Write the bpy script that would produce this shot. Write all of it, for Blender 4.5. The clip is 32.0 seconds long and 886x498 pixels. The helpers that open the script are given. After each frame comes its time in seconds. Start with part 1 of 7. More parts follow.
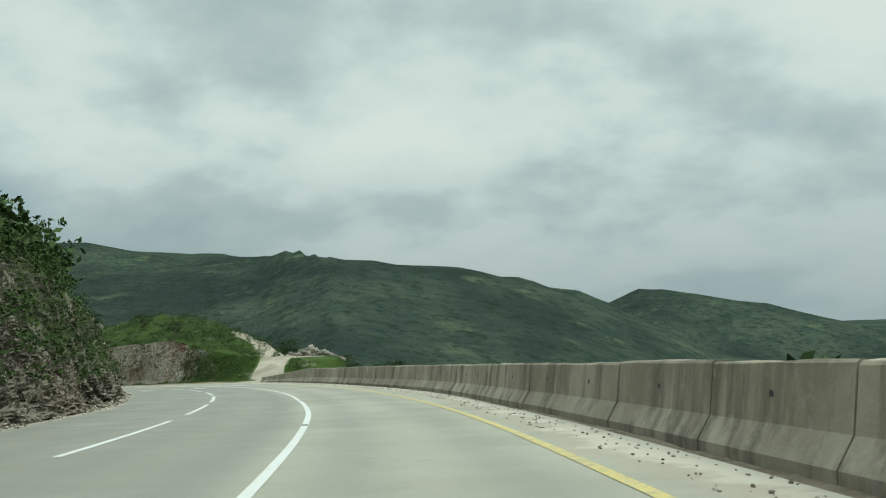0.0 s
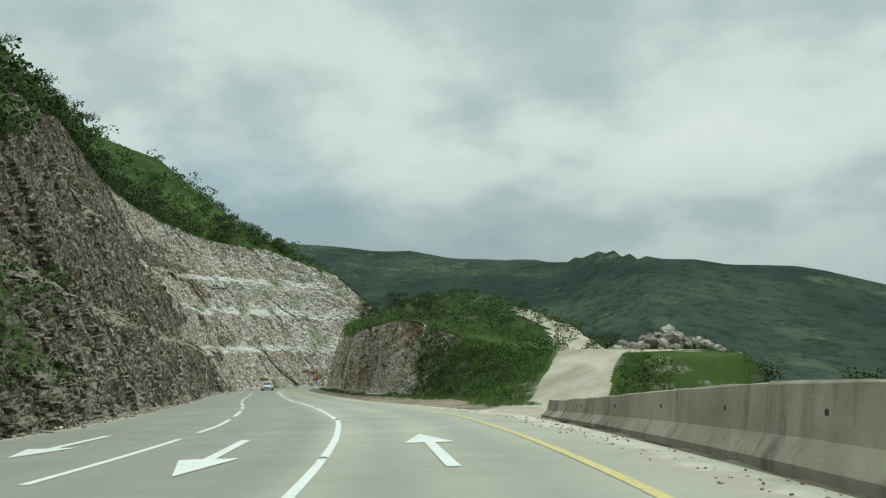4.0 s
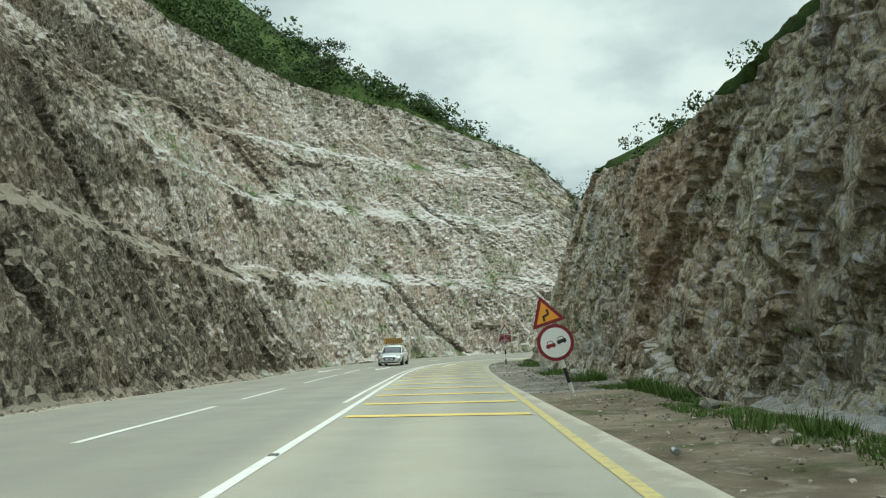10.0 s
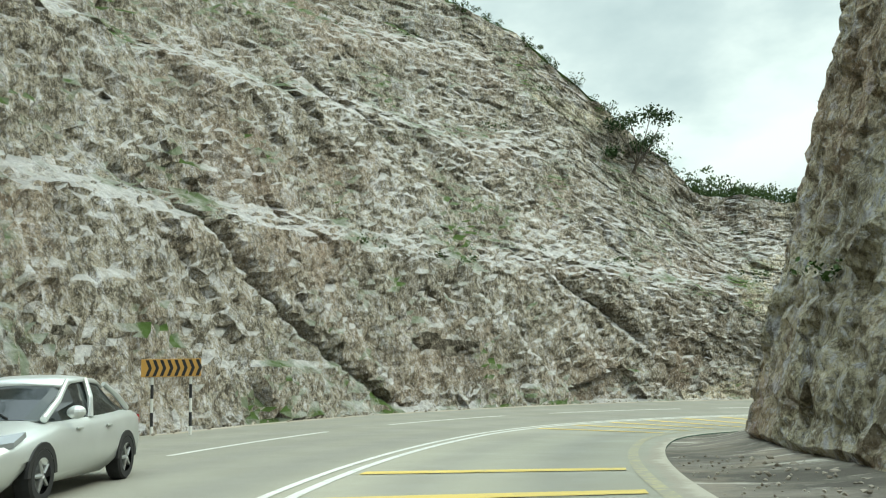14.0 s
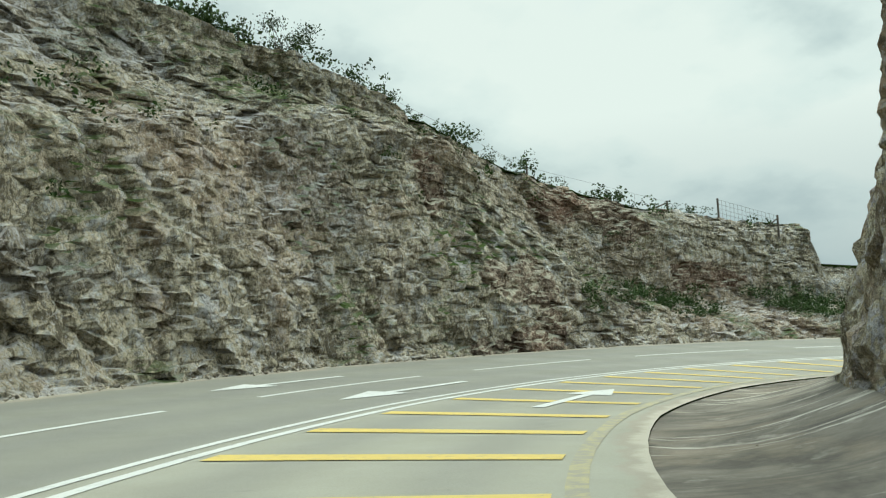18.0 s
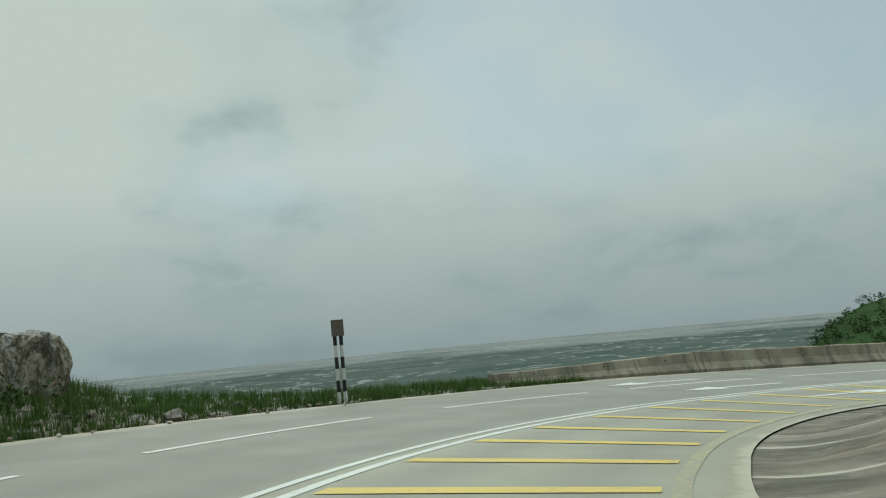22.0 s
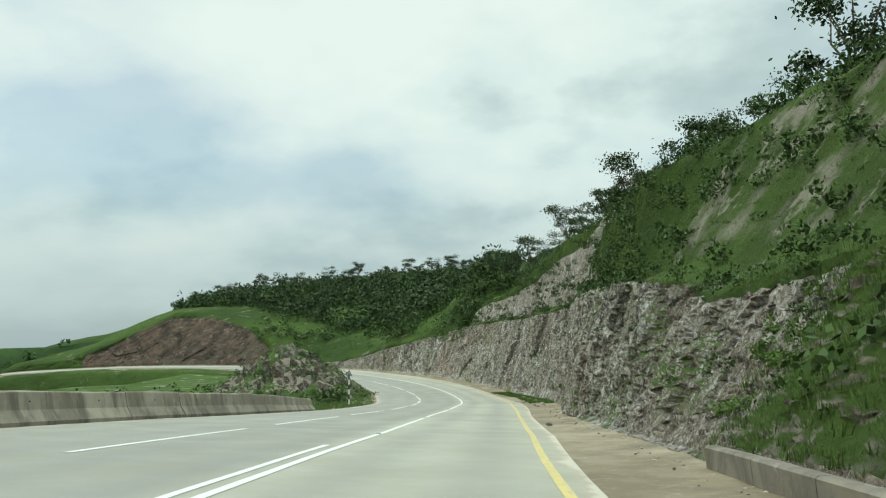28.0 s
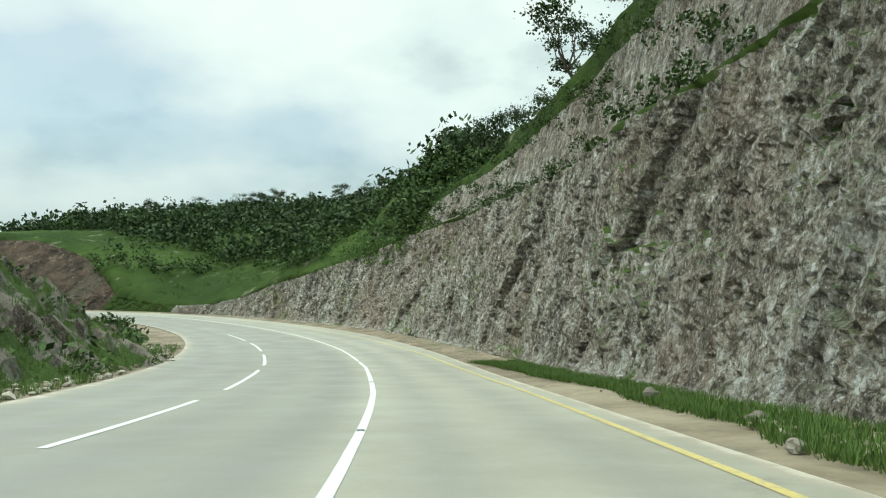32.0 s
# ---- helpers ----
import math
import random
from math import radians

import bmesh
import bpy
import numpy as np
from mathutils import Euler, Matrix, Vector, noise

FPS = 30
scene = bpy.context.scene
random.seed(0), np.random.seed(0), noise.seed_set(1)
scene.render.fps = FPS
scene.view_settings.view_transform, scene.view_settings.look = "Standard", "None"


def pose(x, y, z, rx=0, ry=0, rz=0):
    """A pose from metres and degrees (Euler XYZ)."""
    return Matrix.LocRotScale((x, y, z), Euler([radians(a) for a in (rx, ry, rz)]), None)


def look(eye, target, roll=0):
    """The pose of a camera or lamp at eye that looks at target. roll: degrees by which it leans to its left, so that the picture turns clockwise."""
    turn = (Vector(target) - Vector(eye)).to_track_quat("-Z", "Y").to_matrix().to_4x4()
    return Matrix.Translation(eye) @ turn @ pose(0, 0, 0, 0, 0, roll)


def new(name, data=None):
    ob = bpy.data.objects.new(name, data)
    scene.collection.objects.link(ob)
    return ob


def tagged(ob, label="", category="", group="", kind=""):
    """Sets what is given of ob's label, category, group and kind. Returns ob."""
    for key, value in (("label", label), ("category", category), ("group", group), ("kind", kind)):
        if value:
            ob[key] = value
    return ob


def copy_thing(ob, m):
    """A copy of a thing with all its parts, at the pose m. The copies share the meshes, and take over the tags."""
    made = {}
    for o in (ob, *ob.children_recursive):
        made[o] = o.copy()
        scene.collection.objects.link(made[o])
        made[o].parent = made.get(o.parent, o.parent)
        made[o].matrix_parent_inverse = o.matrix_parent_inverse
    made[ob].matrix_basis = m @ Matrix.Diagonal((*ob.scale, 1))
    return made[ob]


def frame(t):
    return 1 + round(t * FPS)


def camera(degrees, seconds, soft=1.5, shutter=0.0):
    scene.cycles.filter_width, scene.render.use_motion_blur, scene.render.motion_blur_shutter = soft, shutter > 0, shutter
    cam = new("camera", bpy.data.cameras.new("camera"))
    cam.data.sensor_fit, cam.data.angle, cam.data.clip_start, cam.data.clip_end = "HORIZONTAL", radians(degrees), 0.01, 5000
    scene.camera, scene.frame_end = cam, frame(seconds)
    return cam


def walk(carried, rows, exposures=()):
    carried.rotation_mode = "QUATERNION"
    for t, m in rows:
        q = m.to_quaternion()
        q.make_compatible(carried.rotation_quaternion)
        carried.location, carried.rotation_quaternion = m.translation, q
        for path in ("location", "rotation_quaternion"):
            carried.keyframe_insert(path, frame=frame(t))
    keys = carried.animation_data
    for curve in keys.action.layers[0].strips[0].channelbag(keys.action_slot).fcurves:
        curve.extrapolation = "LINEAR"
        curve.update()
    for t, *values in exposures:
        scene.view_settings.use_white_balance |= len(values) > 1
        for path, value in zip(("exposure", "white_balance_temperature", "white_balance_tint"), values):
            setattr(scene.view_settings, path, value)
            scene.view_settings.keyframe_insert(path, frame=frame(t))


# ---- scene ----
ROWS = [  # seconds, place, heading, tilt, lean
    (0.0, -17.44, -20.06, 1.17, 84.28, 4.30, -1.68),
    (0.5, -17.19, -13.80, 0.78, 87.08, 4.59, -1.24),
    (1.0, -17.20, -7.45, 0.41, 89.73, 4.41, -1.05),
    (1.5, -17.44, -0.95, 0.02, 92.39, 4.73, -0.59),
    (2.0, -17.91, 5.67, -0.36, 95.14, 5.12, -0.70),
    (2.5, -18.58, 12.27, -0.74, 97.76, 5.08, -1.10),
    (3.0, -19.65, 18.70, -1.14, 100.10, 5.25, -0.92),
    (3.5, -20.98, 25.05, -1.53, 102.32, 5.34, -0.89),
    (4.0, -22.52, 31.42, -1.90, 105.21, 5.32, -0.88),
    (4.5, -24.42, 37.81, -2.27, 107.93, 4.58, -0.42),
    (5.0, -26.61, 43.97, -2.67, 110.11, 5.71, -0.17),
    (5.5, -29.01, 49.93, -3.07, 112.23, 6.23, -0.10),
    (6.0, -31.59, 55.69, -3.46, 114.34, 5.50, 0.06),
    (6.5, -34.29, 61.28, -3.84, 116.04, 3.96, 0.03),
    (7.0, -36.99, 66.78, -4.21, 116.13, 3.90, -0.92),
    (7.5, -39.78, 72.24, -4.57, 117.57, 3.64, -0.91),
    (8.0, -42.60, 77.66, -4.98, 118.76, 3.45, -0.63),
    (8.5, -45.36, 83.02, -5.37, 118.79, 2.71, -0.60),
    (9.0, -48.13, 88.42, -5.72, 117.97, 2.90, -0.98),
    (9.5, -50.89, 93.89, -6.10, 117.21, 3.60, -1.63),
    (10.0, -53.65, 99.52, -6.47, 116.54, 3.25, -1.98),
    (10.5, -56.39, 105.13, -6.87, 116.22, 3.14, -1.95),
    (11.0, -59.07, 110.65, -7.25, 116.06, 3.51, -1.53),
    (11.5, -61.83, 116.04, -7.58, 115.48, 3.88, -1.21),
    (12.0, -64.49, 121.41, -7.98, 115.13, 3.71, -1.56),
    (12.5, -67.06, 126.51, -8.36, 114.55, 3.35, -1.84),
    (13.0, -69.60, 131.48, -8.66, 113.99, 3.60, -1.57),
    (13.5, -71.76, 136.01, -8.90, 113.36, 4.66, -1.75),
    (14.0, -73.53, 140.15, -9.15, 110.96, 6.05, -1.03),
    (14.5, -74.94, 144.05, -9.38, 107.28, 6.24, -0.41),
    (15.0, -76.01, 147.83, -9.60, 102.55, 5.03, -0.31),
    (15.5, -76.80, 151.60, -9.79, 96.74, 3.23, -0.74),
    (16.0, -77.44, 155.45, -10.03, 90.16, 3.60, -1.38),
    (16.5, -77.47, 159.10, -10.35, 82.00, 2.82, -2.32),
    (17.0, -77.01, 162.67, -10.60, 73.59, 2.80, -2.69),
    (17.5, -76.06, 166.04, -10.84, 66.47, 3.18, -3.26),
    (18.0, -74.61, 169.28, -11.16, 59.23, 3.56, -3.26),
    (18.5, -72.65, 172.32, -11.29, 51.88, 5.44, -2.21),
    (19.0, -70.31, 175.19, -11.49, 44.77, 6.67, -2.11),
    (19.5, -67.53, 177.95, -11.72, 37.01, 6.35, -2.35),
    (20.0, -64.31, 180.42, -11.97, 29.31, 5.20, -3.21),
    (20.5, -60.72, 182.37, -12.24, 21.58, 3.30, -4.17),
    (21.0, -56.89, 183.75, -12.48, 13.87, 3.23, -4.09),
    (21.5, -53.26, 184.56, -12.69, 6.42, 4.71, -4.63),
    (22.0, -49.74, 184.73, -12.87, -1.78, 5.58, -5.29),
    (22.5, -46.25, 184.46, -13.00, -9.64, 5.03, -4.06),
    (23.0, -42.62, 183.74, -13.20, -18.03, 4.15, -3.63),
    (23.5, -38.89, 182.45, -13.46, -26.92, 4.13, -2.74),
    (24.0, -35.42, 180.55, -13.79, -35.87, 4.33, -3.00),
    (24.5, -32.18, 178.25, -14.14, -42.92, 4.17, -2.84),
    (25.0, -29.11, 175.52, -14.37, -49.21, 4.75, -2.41),
    (25.5, -26.28, 172.26, -14.69, -56.03, 5.69, -2.47),
    (26.0, -23.86, 168.64, -15.02, -62.75, 5.79, -2.30),
    (26.5, -21.94, 164.62, -15.36, -69.01, 6.93, -2.28),
    (27.0, -20.21, 159.93, -15.59, -73.43, 7.77, -0.84),
    (27.5, -18.68, 154.63, -15.88, -76.94, 7.48, -0.34),
    (28.0, -17.33, 148.77, -16.24, -79.96, 6.04, -0.82),
    (28.5, -16.15, 142.37, -16.66, -82.84, 3.97, -2.01),
    (29.0, -15.16, 135.52, -17.07, -84.52, 3.02, -2.08),
    (29.5, -14.25, 128.28, -17.50, -84.75, 2.49, -1.80),
    (30.0, -13.37, 120.86, -17.92, -84.73, 2.51, -1.36),
    (30.5, -12.46, 113.63, -18.36, -85.15, 3.12, -0.78),
    (31.0, -11.63, 106.39, -18.72, -85.09, 2.50, -0.75),
    (31.5, -10.51, 99.83, -19.10, -84.36, 2.56, 0.06),
    (32.0, -9.23, 93.44, -19.48, -83.47, 3.43, 0.12),
]


def heading_pose(x, y, z, turn, tilt, lean):
    a, b = radians(turn), radians(tilt)
    way = Vector((math.cos(a) * math.cos(b), math.sin(a) * math.cos(b), math.sin(b)))
    return look((x, y, z), Vector((x, y, z)) + way, lean)


cam = camera(55.22, 32.0, soft=1.15)
walk(cam, [(r[0], heading_pose(*r[1:])) for r in ROWS],
     [(0, -0.30), (4, -0.28), (5, -0.1), (7, 0.18), (8, 0.04), (10.5, 0.02), (13, 0.2), (16, 0.38), (17, 0.16), (18, -0.04), (19, -0.45), (20, -0.42), (21, -0.52), (22, -0.65), (23.5, -0.55), (25, -0.54), (26, -0.32), (29, 0.05), (32, 0.15)])

# ---- light ----
SUN_EL, SUN_AZ = 52, 80
world = bpy.data.worlds.new("sky")
scene.world = world
world.use_nodes = True
wn, wl = world.node_tree.nodes, world.node_tree.links
wn.clear()
sky = wn.new("ShaderNodeTexSky")
sky.sky_type, sky.sun_disc = "NISHITA", False
sky.sun_elevation, sky.sun_rotation = radians(SUN_EL), radians(SUN_AZ)
sky.air_density, sky.dust_density = 1.0, 2.0
w_co = wn.new("ShaderNodeTexCoord")
w_sep = wn.new("ShaderNodeSeparateXYZ")
wl.new(w_co.outputs["Generated"], w_sep.inputs[0])
# the cloud layer lies flat overhead: directions are divided by their rise
w_rise = wn.new("ShaderNodeMath")
w_rise.operation = "ADD"
w_rise.inputs[1].default_value = 0.42
wl.new(w_sep.outputs[2], w_rise.inputs[0])
w_max = wn.new("ShaderNodeMath")
w_max.operation = "MAXIMUM"
w_max.inputs[1].default_value = 0.12
wl.new(w_rise.outputs[0], w_max.inputs[0])
w_div = wn.new("ShaderNodeVectorMath")
w_div.operation = "DIVIDE"
w_cmb = wn.new("ShaderNodeCombineXYZ")
for i in range(3):
    wl.new(w_max.outputs[0], w_cmb.inputs[i])
wl.new(w_co.outputs["Generated"], w_div.inputs[0])
wl.new(w_cmb.outputs[0], w_div.inputs[1])


def w_noise(scale, detail, rough, at):
    n = wn.new("ShaderNodeTexNoise")
    n.inputs["Scale"].default_value, n.inputs["Detail"].default_value = scale, detail
    n.inputs["Roughness"].default_value = rough
    m = wn.new("ShaderNodeMapping")
    m.inputs["Location"].default_value = at
    wl.new(w_div.outputs[0], m.inputs[0])
    wl.new(m.outputs[0], n.inputs["Vector"])
    return n.outputs[0]


def w_ramp(stops, src):
    r = wn.new("ShaderNodeValToRGB")
    e = r.color_ramp.elements
    while len(e) < len(stops):
        e.new(0.5)
    for k, (p, c) in zip(e, stops):
        k.position, k.color = p, (c, c, c, 1) if isinstance(c, (int, float)) else (*c, 1)
    wl.new(src, r.inputs[0])
    return r.outputs[0]


big = w_noise(1.05, 6, 0.5, (3.1, 1.7, 0))
fine_n = w_noise(2.0, 6, 0.52, (0.4, 7.3, 2))
# the layer is closed to the north and opens to the south-east
def w_lean(src, towards, amount):
    """Raise a value towards one quarter of the sky."""
    dot = wn.new("ShaderNodeVectorMath")
    dot.operation = "DOT_PRODUCT"
    dot.inputs[1].default_value = towards
    wl.new(w_co.outputs["Generated"], dot.inputs[0])
    add = wn.new("ShaderNodeMath")
    add.operation = "MULTIPLY_ADD"
    add.inputs[1].default_value = amount
    wl.new(dot.outputs["Value"], add.inputs[0])
    wl.new(src, add.inputs[2])
    return add.outputs[0]


cover = w_ramp([(0.38, 0.50), (0.45, 0.86), (0.51, 1.0)], w_lean(big, (0.75, 0.66, 0), 0.14))
shade = w_ramp([(0.34, (0.42, 0.555, 0.56)), (0.45, (0.55, 0.690, 0.675)), (0.53, (0.72, 0.865, 0.82)), (0.62, (0.80, 0.925, 0.865))], w_lean(fine_n, (0.84, -0.30, 0.75), 0.09))
w_sc = wn.new("ShaderNodeVectorMath")
w_sc.operation = "MULTIPLY"
w_sc.inputs[1].default_value = (0.108, 0.132, 0.128)
wl.new(sky.outputs[0], w_sc.inputs[0])
w_mix = wn.new("ShaderNodeMixRGB")
wl.new(cover, w_mix.inputs[0])
wl.new(w_sc.outputs[0], w_mix.inputs[1])
wl.new(shade, w_mix.inputs[2])
# the layer thins into even haze towards the horizon
w_half = wn.new("ShaderNodeMath")
w_half.operation = "MULTIPLY_ADD"
w_half.inputs[1].default_value, w_half.inputs[2].default_value = 0.5, 0.5
wl.new(w_sep.outputs[2], w_half.inputs[0])
w_hz = w_ramp([(0.49, 0.85), (0.60, 0.0)], w_half.outputs[0])
w_mix2 = wn.new("ShaderNodeMixRGB")
w_mix2.inputs[2].default_value = (0.355, 0.465, 0.48, 1)
wl.new(w_hz, w_mix2.inputs[0])
wl.new(w_mix.outputs[0], w_mix2.inputs[1])
w_zen = wn.new("ShaderNodeMapRange")
w_zen.inputs["From Min"].default_value, w_zen.inputs["From Max"].default_value = 0.40, 0.95
w_zen.inputs["To Min"].default_value, w_zen.inputs["To Max"].default_value = 1.0, 4.1
wl.new(w_sep.outputs[2], w_zen.inputs[0])
w_bg = wn.new("ShaderNodeBackground")
wl.new(w_zen.outputs[0], w_bg.inputs[1])
wl.new(w_mix2.outputs[0], w_bg.inputs[0])
w_out = wn.new("ShaderNodeOutputWorld")
wl.new(w_bg.outputs[0], w_out.inputs[0])

sun_data = bpy.data.lights.new("sun", "SUN")
sun_data.energy, sun_data.angle, sun_data.color = 1.25, radians(16), (1.0, 1.0, 0.80)
sun = new("sun", sun_data)
sa, se = radians(90 - SUN_AZ), radians(SUN_EL)
sun.matrix_world = look((0, 0, 60), (-math.cos(sa) * math.cos(se) * 10, -math.sin(sa) * math.cos(se) * 10, 60 - math.sin(se) * 10))


# ---- materials ----
class Mat:
    """Small helper to write a node material."""

    def __init__(self, name, rough=0.9, metal=0.0, spec=0.3):
        self.m = bpy.data.materials.new(name)
        self.m.use_nodes = True
        self.n, self.l = self.m.node_tree.nodes, self.m.node_tree.links
        self.b = self.n["Principled BSDF"]
        self.b.inputs["Roughness"].default_value = rough
        self.b.inputs["Metallic"].default_value = metal
        self.b.inputs["Specular IOR Level"].default_value = spec
        self.pos = self.n.new("ShaderNodeNewGeometry").outputs["Position"]

    def mapped(self, scale=(1, 1, 1), at=(0, 0, 0), src=None):
        m = self.n.new("ShaderNodeMapping")
        m.inputs["Scale"].default_value, m.inputs["Location"].default_value = scale, at
        self.l.new(src or self.pos, m.inputs[0])
        return m.outputs[0]

    def noise(self, scale, detail=4, rough=0.55, stretch=(1, 1, 1), at=(0, 0, 0), dist=0.0, src=None):
        n = self.n.new("ShaderNodeTexNoise")
        n.inputs["Scale"].default_value, n.inputs["Detail"].default_value = scale, detail
        n.inputs["Roughness"].default_value, n.inputs["Distortion"].default_value = rough, dist
        self.l.new(self.mapped(stretch, at, src), n.inputs["Vector"])
        return n.outputs[0]

    def cells(self, scale, stretch=(1, 1, 1), out="Color", feature="F1"):
        n = self.n.new("ShaderNodeTexVoronoi")
        n.feature = feature
        n.inputs["Scale"].default_value = scale
        self.l.new(self.mapped(stretch), n.inputs["Vector"])
        return n.outputs[out]

    def ramp(self, src, stops):
        r = self.n.new("ShaderNodeValToRGB")
        e = r.color_ramp.elements
        while len(e) < len(stops):
            e.new(0.5)
        for k, (p, c) in zip(e, stops):
            k.position, k.color = p, (c, c, c, 1) if isinstance(c, (int, float)) else (*c, 1)
        self.l.new(src, r.inputs[0])
        return r.outputs[0]

    def mix(self, fac, a, b, mode="MIX"):
        x = self.n.new("ShaderNodeMixRGB")
        x.blend_type = mode
        for i, v in enumerate((fac, a, b)):
            if isinstance(v, (int, float)):
                x.inputs[i].default_value = v if i == 0 else (v, v, v, 1)
            elif isinstance(v, tuple):
                x.inputs[i].default_value = (*v, 1)
            else:
                self.l.new(v, x.inputs[i])
        return x.outputs[0]

    def math(self, op, a, b=0.0):
        x = self.n.new("ShaderNodeMath")
        x.operation = op
        for i, v in enumerate((a, b)):
            if isinstance(v, (int, float)):
                x.inputs[i].default_value = v
            else:
                self.l.new(v, x.inputs[i])
        return x.outputs[0]

    def up(self):
        s = self.n.new("ShaderNodeSeparateXYZ")
        self.l.new(self.n.new("ShaderNodeNewGeometry").outputs["Normal"], s.inputs[0])
        return s.outputs[2]

    def height(self):
        s = self.n.new("ShaderNodeSeparateXYZ")
        self.l.new(self.pos, s.inputs[0])
        return s.outputs[2]

    def attr(self, name):
        a = self.n.new("ShaderNodeAttribute")
        a.attribute_name = name
        return a.outputs["Fac"]

    def rand(self):
        return self.n.new("ShaderNodeObjectInfo").outputs["Random"]

    def island(self):
        return self.n.new("ShaderNodeNewGeometry").outputs["Random Per Island"]

    def done(self, colour, bump=None, strength=0.4, dist=0.05, rough=None):
        if isinstance(colour, tuple):
            self.b.inputs["Base Color"].default_value = (*colour, 1)
        else:
            self.l.new(colour, self.b.inputs["Base Color"])
        if bump is not None:
            b = self.n.new("ShaderNodeBump")
            b.inputs["Strength"].default_value, b.inputs["Distance"].default_value = strength, dist
            self.l.new(bump, b.inputs["Height"])
            self.l.new(b.outputs[0], self.b.inputs["Normal"])
        if rough is not None:
            self.l.new(rough, self.b.inputs["Roughness"])
        return self.m


def rock_material(name, dark, mid, pale, rust, green=0.0, ribs=0.5, ledge_at=0.72):
    """Blasted rock: rough broken faces, open joints, stains, drill marks and pale dust on ledges."""
    m = Mat(name, 0.95, 0, 0.12)
    warp = m.n.new("ShaderNodeVectorMath")
    warp.operation = "MULTIPLY_ADD"
    wob = m.n.new("ShaderNodeTexNoise")
    wob.inputs["Scale"].default_value, wob.inputs["Detail"].default_value, wob.inputs["Roughness"].default_value = 1.7, 8, 0.68
    m.l.new(m.pos, wob.inputs["Vector"])
    m.l.new(wob.outputs[1], warp.inputs[0])
    warp.inputs[1].default_value = (0.75, 0.75, 0.75)
    m.l.new(m.pos, warp.inputs[2])
    # near-black that paints crevice shade into the rock colour
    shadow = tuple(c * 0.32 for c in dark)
    # broken faces, taller than wide
    grain = m.noise(2.4, 11, 0.76, (1, 1, 0.55))
    grit = m.noise(11, 8, 0.80, (1, 1, 0.8), (3, 1, 7))
    m.pos = warp.outputs[0]
    flake, gap = [], []
    for scale, st in ((2.0, (1, 1, 0.5)), (5.6, (1, 1, 0.6)), (12.0, (1, 1, 0.7))):
        sp = m.n.new("ShaderNodeSeparateColor")
        m.l.new(m.cells(scale, st), sp.inputs[0])
        flake.append(sp)
        gap.append(m.cells(scale, st, "Distance", "DISTANCE_TO_EDGE"))
    f1, f2, f3 = flake
    tone = m.math("ADD", m.math("MULTIPLY", f1.outputs[0], 0.14), m.math("ADD", m.math("MULTIPLY", f2.outputs[1], 0.26), m.math("MULTIPLY", f3.outputs[0], 0.30)))
    tone = m.math("SUBTRACT", m.math("ADD", tone, m.math("MULTIPLY", m.math("SUBTRACT", grain, 0.5), 2.3)), 0.15)
    tone = m.math("ADD", tone, m.math("MULTIPLY", m.math("SUBTRACT", m.noise(0.35, 5, 0.6, (1, 1, 0.7)), 0.5), 0.7))
    col = m.mix(m.ramp(tone, [(0.02, 0.0), (0.15, 1.0)]), tuple(c * 0.62 for c in dark), mid)
    col = m.mix(m.ramp(tone, [(0.30, 0.0), (0.50, 0.95)]), col, pale)
    # broad beds and patches of warmer stone
    col = m.mix(m.ramp(m.noise(0.13, 5, 0.6, (1, 1, 1.6)), [(0.47, 0.0), (0.66, 0.6)]), col, rust)
    col = m.mix(m.ramp(m.noise(0.5, 5, 0.65, (1, 1, 1), (2, 8, 3)), [(0.56, 0.0), (0.70, 0.5)]), col, tuple(c * 0.85 for c in rust))
    col = m.mix(m.ramp(m.noise(0.22, 5, 0.6, (1, 1, 0.7), (7, 3, 5)), [(0.54, 0.0), (0.70, 0.45)]), col, tuple(c * 0.85 for c in dark))
    # water stains and pale drill marks run down the face
    runs = m.noise(0.55, 4, 0.6, (1, 1, 0.06), (5, 2, 0))
    col = m.mix(m.ramp(runs, [(0.54, 0.0), (0.68, 0.5)]), col, tuple(c * 0.5 for c in dark))
    drill = m.noise(2.6, 3, 0.5, (1, 1, 0.05), (1, 6, 0))
    col = m.mix(m.ramp(drill, [(0.62, 0.0), (0.70, 0.6 * ribs)]), col, pale)
    # fresh chips and grit, crevice shade painted into the dark grit
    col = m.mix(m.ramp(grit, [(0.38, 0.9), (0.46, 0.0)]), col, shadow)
    col = m.mix(m.ramp(grit, [(0.54, 0.0), (0.62, 0.85)]), col, tuple(min(0.7, c * 1.15) for c in pale))
    # open joints and cracks, their shade painted in near-black
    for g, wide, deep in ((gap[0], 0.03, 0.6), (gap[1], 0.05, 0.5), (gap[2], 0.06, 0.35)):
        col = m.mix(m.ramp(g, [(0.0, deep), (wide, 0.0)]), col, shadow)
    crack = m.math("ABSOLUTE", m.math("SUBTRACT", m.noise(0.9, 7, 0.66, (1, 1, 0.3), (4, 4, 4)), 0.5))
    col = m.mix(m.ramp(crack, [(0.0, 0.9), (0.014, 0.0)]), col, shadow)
    # pale broken stone lies on every ledge
    ledge = m.math("ADD", m.up(), m.math("MULTIPLY", m.math("SUBTRACT", m.noise(1.6, 7, 0.75), 0.25), 0.9))
    lf = m.ramp(m.math("SUBTRACT", ledge, ledge_at), [(0.0, 0.0), (0.25, 1.0)])
    col = m.mix(m.math("MULTIPLY", lf, 0.6), col, tuple(min(0.64, c * 1.1) for c in pale))
